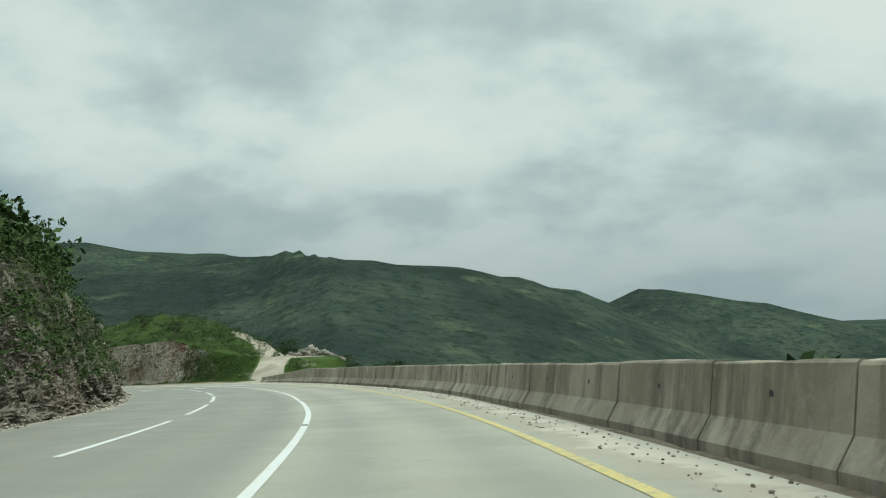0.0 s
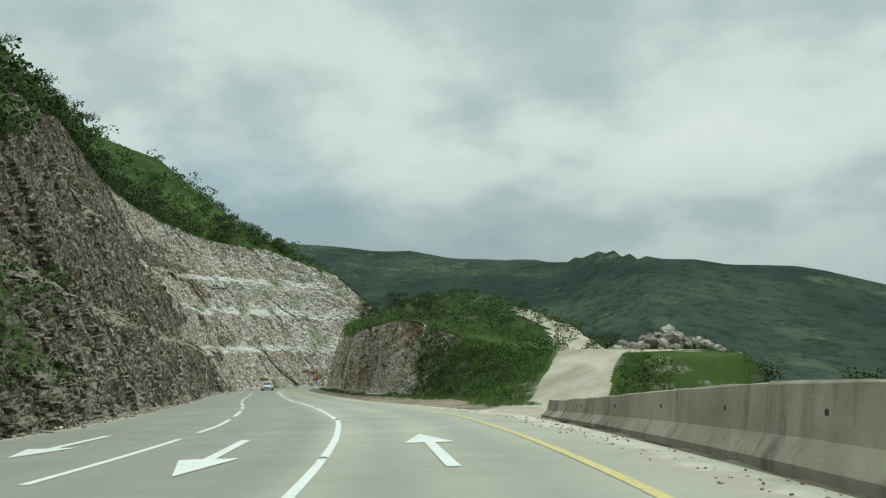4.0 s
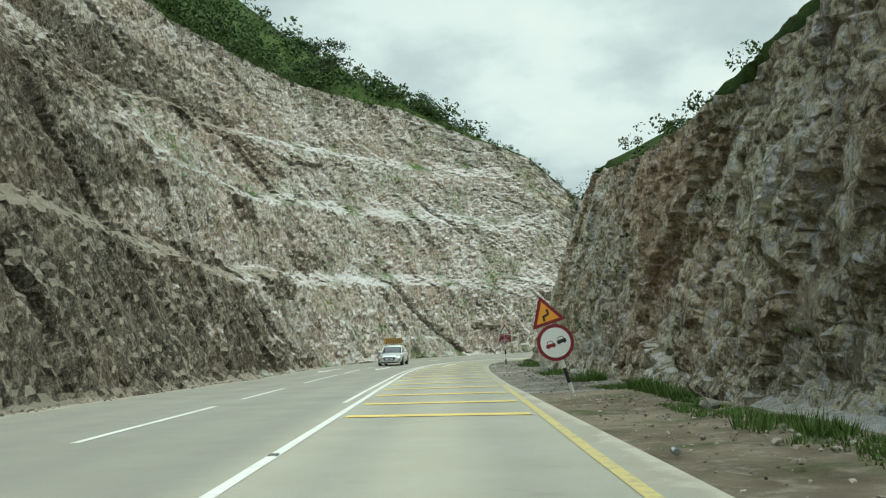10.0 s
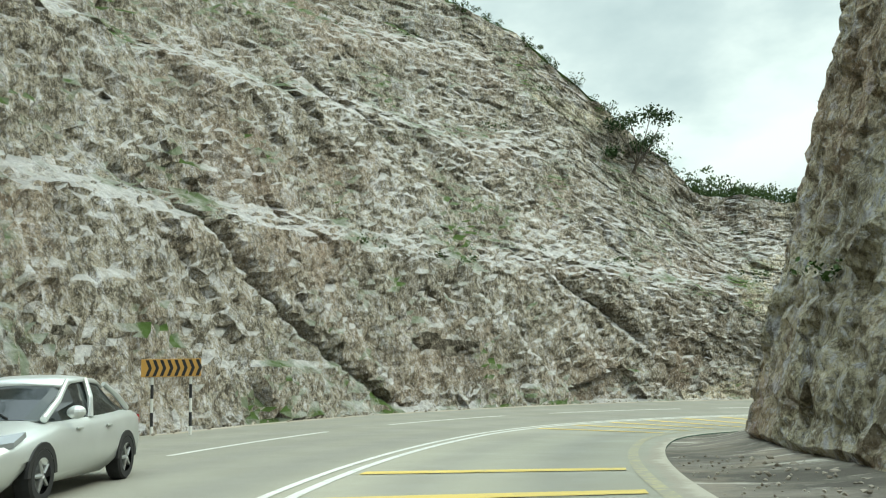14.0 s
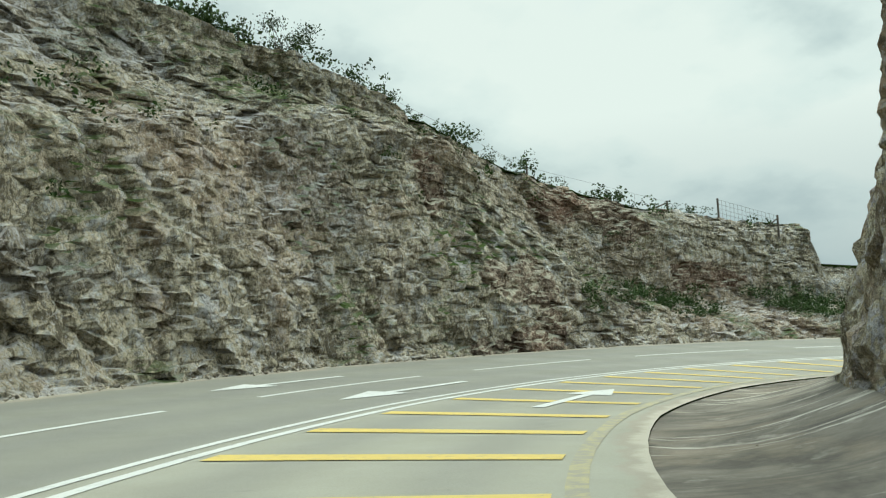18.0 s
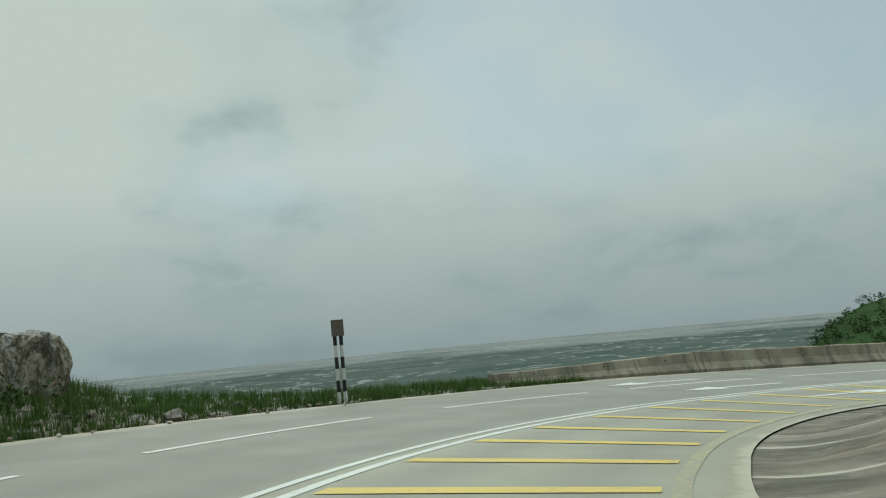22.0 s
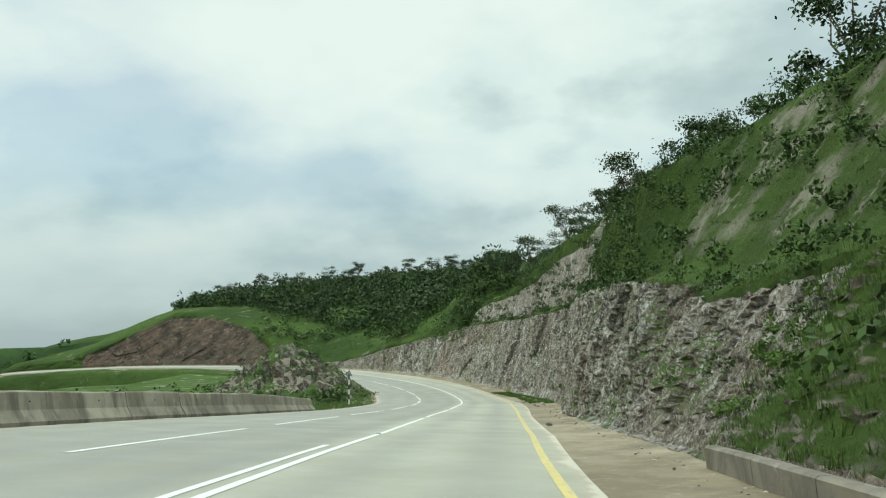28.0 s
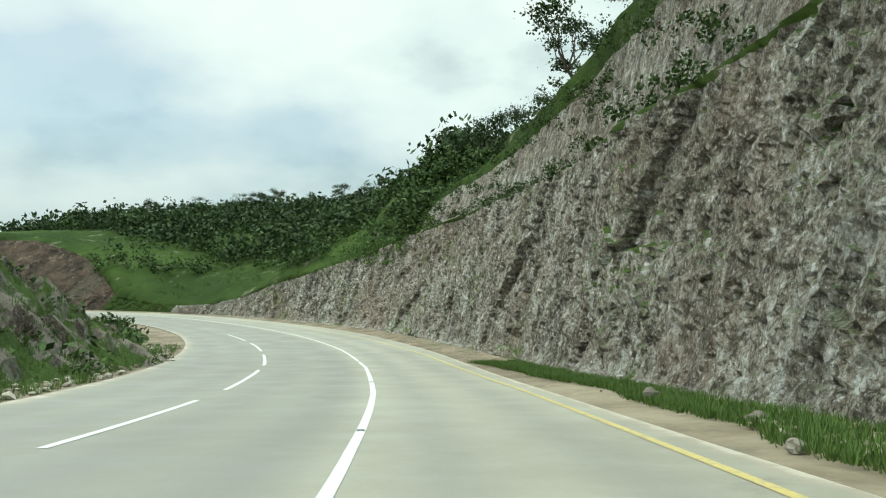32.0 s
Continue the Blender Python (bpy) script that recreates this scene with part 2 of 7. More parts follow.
    if green:
        gn = m.noise(0.28, 4, 0.6, (1, 1, 1), (9, 4, 1))
        gf = m.math("MULTIPLY", m.ramp(gn, [(0.52 - green * 0.1, 0.0), (0.62, 1.0)]), m.ramp(m.up(), [(0.45, 0.0), (0.7, 1.0)]))
        col = m.mix(gf, col, (0.075, 0.12, 0.03))
    bump = m.mix(0.42, grain, m.mix(0.5, f1.outputs[2], m.mix(0.4, f2.outputs[2], f3.outputs[2])))
    bump = m.mix(0.28, bump, grit)
    return m.done(col, bump, 1.0, 0.38)


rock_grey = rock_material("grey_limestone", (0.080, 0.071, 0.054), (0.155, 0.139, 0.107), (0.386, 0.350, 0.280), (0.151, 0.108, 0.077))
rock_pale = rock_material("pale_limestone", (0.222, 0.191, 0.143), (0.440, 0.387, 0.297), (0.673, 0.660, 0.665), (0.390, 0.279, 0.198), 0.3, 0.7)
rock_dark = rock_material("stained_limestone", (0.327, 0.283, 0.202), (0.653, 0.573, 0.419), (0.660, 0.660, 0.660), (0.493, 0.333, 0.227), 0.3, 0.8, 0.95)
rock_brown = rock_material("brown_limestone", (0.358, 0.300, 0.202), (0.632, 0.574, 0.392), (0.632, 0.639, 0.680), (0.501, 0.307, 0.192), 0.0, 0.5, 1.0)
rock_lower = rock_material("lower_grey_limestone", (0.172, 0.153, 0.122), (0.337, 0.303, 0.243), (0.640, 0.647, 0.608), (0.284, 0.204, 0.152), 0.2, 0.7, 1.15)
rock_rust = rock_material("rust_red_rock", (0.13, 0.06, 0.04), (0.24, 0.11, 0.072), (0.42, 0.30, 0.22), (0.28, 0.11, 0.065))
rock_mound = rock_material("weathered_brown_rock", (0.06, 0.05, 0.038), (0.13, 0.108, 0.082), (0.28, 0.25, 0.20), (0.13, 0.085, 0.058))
m = Mat("rust_earth_cut", 1.0, 0, 0.08)
c = m.mix(m.ramp(m.noise(0.5, 6, 0.65, (1, 1, 0.25)), [(0.40, 0.0), (0.60, 1.0)]), (0.050, 0.040, 0.031), (0.110, 0.078, 0.058))
c = m.mix(m.ramp(m.noise(0.9, 6, 0.7, (1, 1, 0.2), (4, 2, 0)), [(0.56, 0.0), (0.66, 0.7)]), c, (0.21, 0.175, 0.14))
c = m.mix(m.ramp(m.noise(0.16, 5, 0.6, (1, 1, 1), (1, 7, 0)), [(0.52, 0.0), (0.62, 0.7)]), c, (0.095, 0.088, 0.066))
rock_earth = m.done(c, m.noise(2.2, 9, 0.72, (1, 1, 0.5)), 1.0, 0.5)
rock_red = rock_material("red_earth_rock", (0.178, 0.128, 0.097), (0.339, 0.250, 0.186), (0.660, 0.570, 0.446), (0.339, 0.187, 0.128))

m = Mat("stony_grass", 1.0, 0, 0.08)
g_up = m.math("ADD", m.up(), m.math("MULTIPLY", m.math("SUBTRACT", m.noise(0.55, 5, 0.65), 0.5), 1.8))
c = m.mix(m.ramp(m.noise(2.2, 7, 0.75), [(0.38, 0.0), (0.62, 1.0)]), (0.085, 0.075, 0.055), (0.36, 0.335, 0.27))
c = m.mix(m.ramp(g_up, [(0.34, 0.0), (0.56, 1.0)]), c, m.mix(m.noise(5, 6, 0.75), (0.035, 0.066, 0.015), (0.088, 0.132, 0.034)))
c = m.mix(m.ramp(m.noise(0.22, 4, 0.6, (1, 1, 1), (5, 8, 1)), [(0.42, 0.0), (0.62, 0.55)]), c, (0.028, 0.048, 0.014))
c = m.mix(m.ramp(m.noise(0.5, 7, 0.75, (1, 1, 1), (2, 9, 4)), [(0.565, 0.0), (0.63, 0.85)]), c, m.mix(m.noise(4, 6, 0.75), (0.10, 0.09, 0.07), (0.40, 0.37, 0.30)))
stony_grass = m.done(c, m.noise(7, 8, 0.78), 1.0, 0.14)

m = Mat("grassy_hillside", 1.0, 0, 0.05)
g1, g2, g3 = m.noise(0.05, 5, 0.6), m.noise(0.7, 6, 0.7), m.noise(6, 5, 0.7)
c = m.mix(m.ramp(g1, [(0.4, 0.0), (0.6, 1.0)]), (0.027, 0.048, 0.014), (0.055, 0.090, 0.022))
c = m.mix(m.ramp(g2, [(0.45, 0.0), (0.7, 0.7)]), c, (0.025, 0.045, 0.014))
c = m.mix(m.ramp(g3, [(0.5, 0.0), (0.75, 0.5)]), c, (0.088, 0.122, 0.034))
c = m.mix(m.ramp(m.noise(0.35, 5, 0.65, (1, 1, 1), (3, 3, 3)), [(0.60, 0.0), (0.72, 0.8)]), c, (0.24, 0.21, 0.16))
hillside = m.done(c, m.noise(4, 8, 0.75), 1.0, 0.25)

m = Mat("stony_verge", 1.0, 0, 0.1)
c = m.mix(m.ramp(m.noise(0.5, 5, 0.65), [(0.4, 0.0), (0.62, 1.0)]), (0.15, 0.118, 0.082), (0.27, 0.222, 0.16))
c = m.mix(m.ramp(m.noise(3.2, 6, 0.7), [(0.52, 0.0), (0.7, 0.8)]), c, (0.38, 0.335, 0.26))
c = m.mix(m.ramp(m.noise(0.9, 5, 0.6, (1, 1, 1), (4, 1, 0)), [(0.56, 0.0), (0.68, 0.75)]), c, (0.07, 0.105, 0.03))
verge_mat = m.done(c, m.noise(9, 8, 0.75), 0.9, 0.08)

m = Mat("sandy_track", 1.0, 0, 0.1)
c = m.mix(m.ramp(m.noise(0.4, 6, 0.65), [(0.38, 0.0), (0.62, 1.0)]), (0.27, 0.235, 0.175), (0.40, 0.36, 0.285))
c = m.mix(m.ramp(m.noise(5, 6, 0.7), [(0.5, 0.0), (0.75, 0.6)]), c, (0.24, 0.21, 0.17))
track_mat = m.done(c, m.noise(12, 7, 0.7), 0.7, 0.05)

m = Mat("worn_asphalt", 0.72, 0, 0.35)
c = m.mix(m.ramp(m.noise(0.11, 5, 0.6), [(0.35, 0.0), (0.65, 1.0)]), (0.242, 0.230, 0.180), (0.306, 0.295, 0.232))
c = m.mix(m.ramp(m.noise(0.9, 6, 0.7), [(0.45, 0.0), (0.75, 0.5)]), c, (0.33, 0.32, 0.27))
c = m.mix(m.math("MULTIPLY", m.attr("old"), 0.56), c, (0.155, 0.152, 0.130))
c = m.mix(m.math("MULTIPLY", m.attr("wheel"), 0.45), c, (0.17, 0.165, 0.15))
c = m.mix(m.ramp(m.noise(0.33, 6, 0.75, (1, 1, 1), (8, 2, 0), 1.5), [(0.62, 0.0), (0.70, 0.35)]), c, (0.12, 0.115, 0.105))
dirt_n = m.math("ADD", m.attr("dirt"), m.math("MULTIPLY", m.math("SUBTRACT", m.noise(0.9, 6, 0.7), 0.5), 1.6))
c = m.mix(m.ramp(dirt_n, [(0.45, 0.0), (0.62, 0.8)]), c, (0.30, 0.26, 0.20))
c = m.mix(m.ramp(dirt_n, [(0.72, 0.0), (0.95, 0.8)]), c, (0.44, 0.40, 0.32))
c = m.mix(0.18, c, m.noise(60, 2, 0.6), "OVERLAY")
asphalt = m.done(c, m.noise(90, 3, 0.7), 0.25, 0.01, m.ramp(m.noise(0.6, 4), [(0.3, 0.55), (0.7, 0.8)]))

m = Mat("stained_concrete", 0.9, 0, 0.2)
c = m.mix(m.ramp(m.noise(0.45, 6, 0.65), [(0.38, 0.0), (0.62, 1.0)]), (0.225, 0.195, 0.138), (0.385, 0.342, 0.252))
c = m.mix(m.ramp(m.noise(1.5, 5, 0.65, (1, 1, 0.08)), [(0.48, 0.0), (0.62, 0.8)]), c, (0.115, 0.098, 0.072))
c = m.mix(m.ramp(m.noise(4, 6, 0.7), [(0.56, 0.0), (0.78, 0.5)]), c, (0.47, 0.44, 0.38))
c = m.mix(m.math("MULTIPLY", m.rand(), 0.25), c, (0.16, 0.145, 0.12))
concrete = m.done(c, m.noise(14, 7, 0.7), 0.35, 0.03)

m = Mat("dark_apron_concrete", 0.85, 0, 0.25)
c = m.mix(m.ramp(m.noise(0.35, 6, 0.7, (1, 1, 1), (2, 2, 0), 1.0), [(0.40, 0.0), (0.60, 1.0)]), (0.085, 0.075, 0.06), (0.22, 0.195, 0.158))
c = m.mix(m.ramp(m.noise(2.2, 6, 0.7), [(0.58, 0.0), (0.72, 0.7)]), c, (0.34, 0.32, 0.27))
c = m.mix(m.ramp(m.noise(0.8, 5, 0.65, (1, 1, 1), (7, 1, 0)), [(0.5, 0.0), (0.62, 0.45)]), c, (0.26, 0.21, 0.15))
flow = m.n.new("ShaderNodeCombineXYZ")
m.l.new(m.attr("along"), flow.inputs[0])
m.l.new(m.math("MULTIPLY", m.attr("across"), 0.16), flow.inputs[1])
runs = m.noise(1.3, 6, 0.7, (1, 1, 1), (3, 5, 0), 0.4, flow.outputs[0])
c = m.mix(m.ramp(runs, [(0.36, 0.75), (0.50, 0.0)]), c, (0.085, 0.075, 0.06))
c = m.mix(m.ramp(runs, [(0.58, 0.0), (0.62, 0.9)]), c, (0.46, 0.43, 0.36))
apron_mat = m.done(c, m.noise(14, 7, 0.7), 0.5, 0.03)

m = Mat("dirt_covered_concrete", 0.95, 0, 0.1)
c = m.mix(m.ramp(m.noise(0.35, 6, 0.7), [(0.38, 0.0), (0.62, 1.0)]), (0.16, 0.13, 0.088), (0.27, 0.23, 0.165))
c = m.mix(m.ramp(m.noise(0.5, 6, 0.7, (1, 1, 1), (6, 2, 0)), [(0.55, 0.0), (0.68, 0.8)]), c, (0.12, 0.105, 0.085))
c = m.mix(m.ramp(m.noise(5, 6, 0.7), [(0.56, 0.0), (0.75, 0.5)]), c, (0.38, 0.345, 0.275))
dirt_mat = m.done(c, m.noise(16, 7, 0.7), 0.5, 0.03)


def paint(name, colour, worn=(0.20, 0.19, 0.17), keep=0.72):
    m = Mat(name, 0.6, 0, 0.4)
    w = m.ramp(m.noise(7, 8, 0.75), [(keep - 0.14, 0.0), (keep + 0.04, 0.85)])
    c = m.mix(m.ramp(m.noise(0.8, 4), [(0.3, 0.0), (0.7, 0.3)]), colour, tuple(x * 0.7 for x in colour))
    return m.done(m.mix(w, c, worn), m.noise(80, 2), 0.15, 0.005)


white_paint = paint("white_road_paint", (0.58, 0.58, 0.545), keep=0.68)
yellow_paint = paint("yellow_road_paint", (0.50, 0.40, 0.14), keep=0.62)
bar_yellow = paint("yellow_bar_paint", (0.60, 0.44, 0.11), keep=0.68)
faint_yellow = paint("worn_off_yellow_paint", (0.42, 0.36, 0.18), (0.24, 0.23, 0.20), 0.52)


def plain(name, colour, rough=0.5, metal=0.0, var=0.12):
    m = Mat(name, rough, metal, 0.4)
    c = m.mix(m.math("MULTIPLY", m.noise(6, 5, 0.65), var * 2), colour, tuple(x * 0.55 for x in colour))
    return m.done(c, m.noise(25, 4), 0.08, 0.01)


# ---- road alignment ----
ALIGN = [(-60, 88.1), (0, 88.08), (10, 89.77), (20, 93.13), (30, 96.80), (40, 100.64), (50, 104.98), (60, 108.71), (70, 112.44), (80, 114.69),
         (90, 116.21), (100, 117.17), (110, 117.49), (120, 116.76), (130, 116.38), (140, 116.40), (150, 116.71), (160, 116.16), (170, 112.93),
         (180, 104.46), (190, 92.13), (200, 67.23), (210, 44.56), (220, 27.76), (230, 6.48), (240, -16.24), (250, -36.74), (260, -54.62),
         (270, -68.73), (280, -75.89), (290, -79.83), (300, -81.75), (310, -82.83), (320, -82.80), (330, -81.67), (340, -80.51), (350, -78.0),
         (360, -76), (370, -74.5), (380, -72), (390, -68), (400, -63), (410, -57), (420, -50), (430, -42), (440, -33), (450, -23), (460, -12), (470, 0), (480, 12), (490, 22), (500, 30), (520, 40), (600, 45)]
A_S = np.arange(-60, 600.01, 0.25)
A_H = np.radians(np.interp(A_S, [a[0] for a in ALIGN], [a[1] for a in ALIGN]))
A_X = np.concatenate([[0], np.cumsum(np.cos((A_H[1:] + A_H[:-1]) / 2) * 0.25)])
A_Y = np.concatenate([[0], np.cumsum(np.sin((A_H[1:] + A_H[:-1]) / 2) * 0.25)])
ROAD_Z = [(-60, 3.75), (-20, 1.35), (0, 0.15), (20, -1.05), (40, -2.23), (60, -3.42), (80, -4.63), (100, -5.85), (120, -7.10), (140, -8.31), (155, -9.21), (170, -10.05), (180, -10.60),
          (190, -11.24), (200, -11.94), (210, -12.56), (220, -13.16), (230, -13.74), (240, -14.29), (250, -14.97), (260, -15.74), (270, -16.44), (280, -17.01), (290, -17.57), (300, -18.15),
          (310, -18.77), (320, -19.36), (330, -19.93), (340, -20.49), (350, -21.09), (360, -21.57), (370, -21.93), (380, -22.08), (390, -22.10), (400, -22.02), (410, -21.90), (420, -21.70),
          (430, -21.45), (440, -21.2), (460, -20.9), (480, -20.8), (500, -21.5), (520, -24), (600, -50)]
A_Z = np.interp(A_S, [r[0] for r in ROAD_Z], [r[1] for r in ROAD_Z])
A_Z = np.convolve(np.pad(A_Z, 20, mode="edge"), np.ones(41) / 41, "valid")
ZERO = int(60 / 0.25)
A_X += -17.51 - A_X[ZERO]
A_Y += -20.22 - A_Y[ZERO]


def table(rows):
    xs, ys = [r[0] for r in rows], [r[1] for r in rows]
    return lambda s: np.interp(s, xs, ys)


bank = table([(140, 0), (150, -0.005), (170, -0.027), (185, -0.011), (200, 0.011), (215, 0.042), (230, 0.059), (245, 0.064), (260, 0.067), (275, 0.055), (290, 0.042), (310, 0.031), (330, 0.007), (360, 0)])


def at(s, l, h=0.0):
    """World place of a point s metres along the road, l to its left and h above it."""
    s, l, h = np.broadcast_arrays(np.asarray(s, float), np.asarray(l, float), np.asarray(h, float))
    a = np.interp(s, A_S, A_H)
    x = np.interp(s, A_S, A_X) - np.sin(a) * l
    y = np.interp(s, A_S, A_Y) + np.cos(a) * l
    return np.stack([x, y, np.interp(s, A_S, A_Z) + h + bank(s) * np.clip(l, -4, 14)], -1)


def turn_at(s):
    return math.degrees(float(np.interp(s, A_S, A_H)))


yellow_l = table([(-60, -2.2), (20, -2.09), (30, -1.98), (45, -2.06), (60, -2.35), (75, -2.71), (90, -2.11), (105, -1.39), (120, -1.36), (135, -1.4), (150, -1.51), (160, -1.56), (170, -1.54), (180, -1.4), (190, -1.12), (200, -0.64), (207, -0.28), (214, -0.12), (221, -0.16), (228, -0.36), (235, -0.55), (242, -0.78), (249, -0.85), (256, -0.7), (263, -0.44), (270, -0.37), (277, -0.46), (285, -0.69), (295, -1.09), (305, -1.51), (320, -1.75), (335, -2.17), (350, -3.02), (360, -3.55), (380, -4.2), (600, -4.2)])
white_l = table([(-60, 1.0), (20, 1.08), (30, 1.21), (45, 1.15), (60, 0.96), (75, 0.75), (90, 1.18), (105, 1.69), (120, 1.73), (135, 1.83), (150, 1.91), (160, 1.91), (170, 2.04), (180, 2.22), (190, 2.46), (200, 2.81), (207, 3.17), (214, 3.15), (221, 2.96), (228, 2.7), (235, 2.49), (242, 2.45), (249, 2.4), (256, 2.55), (263, 3.01), (270, 3.12), (277, 3.05), (285, 2.8), (295, 2.3), (305, 1.92), (320, 1.73), (335, 1.17), (350, 0.45), (360, -0.1), (372, -0.6), (385, -0.75), (410, -0.5), (600, -0.2)])
dash_l = table([(-60, 4.1), (20, 4.08), (30, 4.13), (45, 4.13), (60, 4.0), (75, 3.8), (90, 4.13), (105, 4.64), (120, 4.74), (135, 4.78), (150, 5.12), (160, 5.42), (170, 5.72), (180, 6.12), (190, 6.44), (200, 6.51), (207, 6.24), (214, 6.07), (221, 6.19), (228, 6.17), (235, 5.91), (242, 5.87), (249, 5.94), (256, 5.99), (263, 6.32), (270, 6.41), (277, 6.43), (285, 6.18), (295, 5.69), (305, 5.21), (320, 4.83), (335, 4.19), (350, 3.8), (362, 3.3), (375, 3.1), (390, 3.4), (402, 3.8), (600, 3.8)])
left_l = table([(-60, 7.6), (30, 7.53), (45, 8.29), (60, 8.03), (75, 7.78), (90, 7.96), (105, 8.09), (120, 8.33), (135, 8.92), (150, 9.58), (160, 9.93), (170, 10.12), (180, 10.11), (190, 10.02), (200, 9.79), (207, 9.72), (214, 9.78), (221, 9.74), (228, 9.41), (235, 9.22), (242, 8.96), (249, 8.67), (256, 8.98), (263, 9.32), (270, 9.63), (277, 9.88), (285, 10.03), (295, 9.99), (305, 9.61), (320, 8.41), (335, 7.33), (350, 7.03), (365, 7.2), (600, 7.2)])
asphalt_r = table([(-60, -3.3), (20, -3.35), (30, -3.6), (45, -3.5), (60, -3.9), (76, -4.4), (86, -3.2), (96, -2.1), (105, -1.89), (120, -2.03), (135, -1.89), (150, -1.71), (160, -1.72), (170, -1.76), (180, -1.78), (190, -1.68), (200, -1.36), (207, -0.89), (214, -0.57), (221, -0.58), (228, -0.78), (235, -1.16), (242, -1.34), (249, -1.28), (256, -1.12), (263, -0.91), (270, -0.61), (277, -0.56), (285, -0.99), (295, -1.48), (305, -2.03), (320, -2.25), (335, -2.95), (350, -3.6), (380, -5.0), (410, -5.8), (600, -5.8)])
rock_r = table([(-60, -8.5), (94, -6.6), (100, -5.9), (104, -5.55), (108, -5.3), (115, -4.4), (127, -4.35), (139, -4.25), (150, -4.25), (158, -3.8), (169, -4.15), (180, -3.77), (190, -3.21), (200, -3.09), (207, -2.96), (214, -2.78), (221, -2.66), (228, -2.80), (235, -3.1), (242, -3.4), (249, -3.26), (256, -3.02), (263, -2.22), (270, -2.07), (277, -2.32), (285, -2.83), (295, -3.44), (305, -3.63), (320, -3.6), (329, -4.5), (340, -5.2), (352, -6.2), (390, -7.2), (408, -7.8), (425, -7.4), (440, -7.0), (600, -7.0)])


# ---- noise for shaping ----
def lattice(ix, iy, iz, k=0):
    with np.errstate(over="ignore"):
        v = (ix.astype(np.int64) * 374761393 + iy.astype(np.int64) * 668265263 + iz.astype(np.int64) * 2147483647 + k * 974634777) & 0x7FFFFFFF
        v = ((v ^ (v >> 13)) * 1274126177) & 0x7FFFFFFF
        v = (v ^ (v >> 16)) & 0x7FFFFFFF
    return v / float(0x7FFFFFFF)


def vnoise(p, k=0):
    """Smooth value noise of (n, 3) points, 0 to 1."""
    f = np.floor(p)
    u = p - f
    u = u * u * (3 - 2 * u)
    ix, iy, iz = f[:, 0], f[:, 1], f[:, 2]
    out = 0
    for a in (0, 1):
        for b in (0, 1):
            for c_ in (0, 1):
                w = (u[:, 0] if a else 1 - u[:, 0]) * (u[:, 1] if b else 1 - u[:, 1]) * (u[:, 2] if c_ else 1 - u[:, 2])
                out = out + w * lattice(ix + a, iy + b, iz + c_, k)
    return out


def fbm(p, octaves=4, k=0):
    out, amp = 0, 0.5
    for o in range(octaves):
        out = out + amp * (vnoise(p * 2 ** o + 17.3 * o, k + o) - 0.5)
        amp *= 0.5
    return out


def blocks(u, v, k=0, joint=0.0):
    """Broken faces: every cell of a jittered net has its own height and tilt."""
    fu, fv = np.floor(u), np.floor(v)
    best, second, h = np.full(u.shape, 1e9), np.full(u.shape, 1e9), np.zeros(u.shape)
    zero = np.zeros(u.shape)
    for a in (-1, 0, 1):
        for b in (-1, 0, 1):
            cu, cv = fu + a, fv + b
            du = u - cu - lattice(cu, cv, zero, k)
            dv = v - cv - lattice(cu, cv, zero, k + 1)
            d = du * du + dv * dv
            near = d < best
            second = np.where(near, best, np.minimum(second, d))
            best = np.where(near, d, best)
            hh = lattice(cu, cv, zero, k + 2) - 0.5 + du * (lattice(cu, cv, zero, k + 3) - 0.5) * 1.3 + dv * (lattice(cu, cv, zero, k + 4) - 0.5) * 1.3
            h = np.where(near, hh, h)
    return h - joint * np.exp(-((np.sqrt(second) - np.sqrt(best)) / 0.16) ** 2)


def grid_mesh(name, pts, mats, index=None, smooth=False, extra=None):
    """A mesh from a grid of points, rows by columns."""
    nr, nc = pts.shape[:2]
    me = bpy.data.meshes.new(name)
    me.vertices.add(nr * nc)
    me.vertices.foreach_set("co", pts.reshape(-1).astype(np.float32))
    i = (np.arange(nr - 1)[:, None] * nc + np.arange(nc - 1)[None, :]).reshape(-1)
    q = np.stack([i, i + nc, i + nc + 1, i + 1], 1)
    me.loops.add(q.size)
    me.loops.foreach_set("vertex_index", q.reshape(-1).astype(np.int32))
    me.polygons.add(len(q))
    me.polygons.foreach_set("loop_start", (np.arange(len(q)) * 4).astype(np.int32))
    me.polygons.foreach_set("loop_total", np.full(len(q), 4, np.int32))
    for mt in mats:
        me.materials.append(mt)
    if index is not None:
        me.polygons.foreach_set("material_index", index.reshape(-1).astype(np.int32))
    me.polygons.foreach_set("use_smooth", np.broadcast_to(np.asarray(smooth, bool).reshape(-1), (len(q),)).copy())
    for key, val in (extra or {}).items():
        a = me.attributes.new(key, "FLOAT", "POINT")
        a.data.foreach_set("value", val.reshape(-1).astype(np.float32))
    me.update()
    me.validate()
    return me


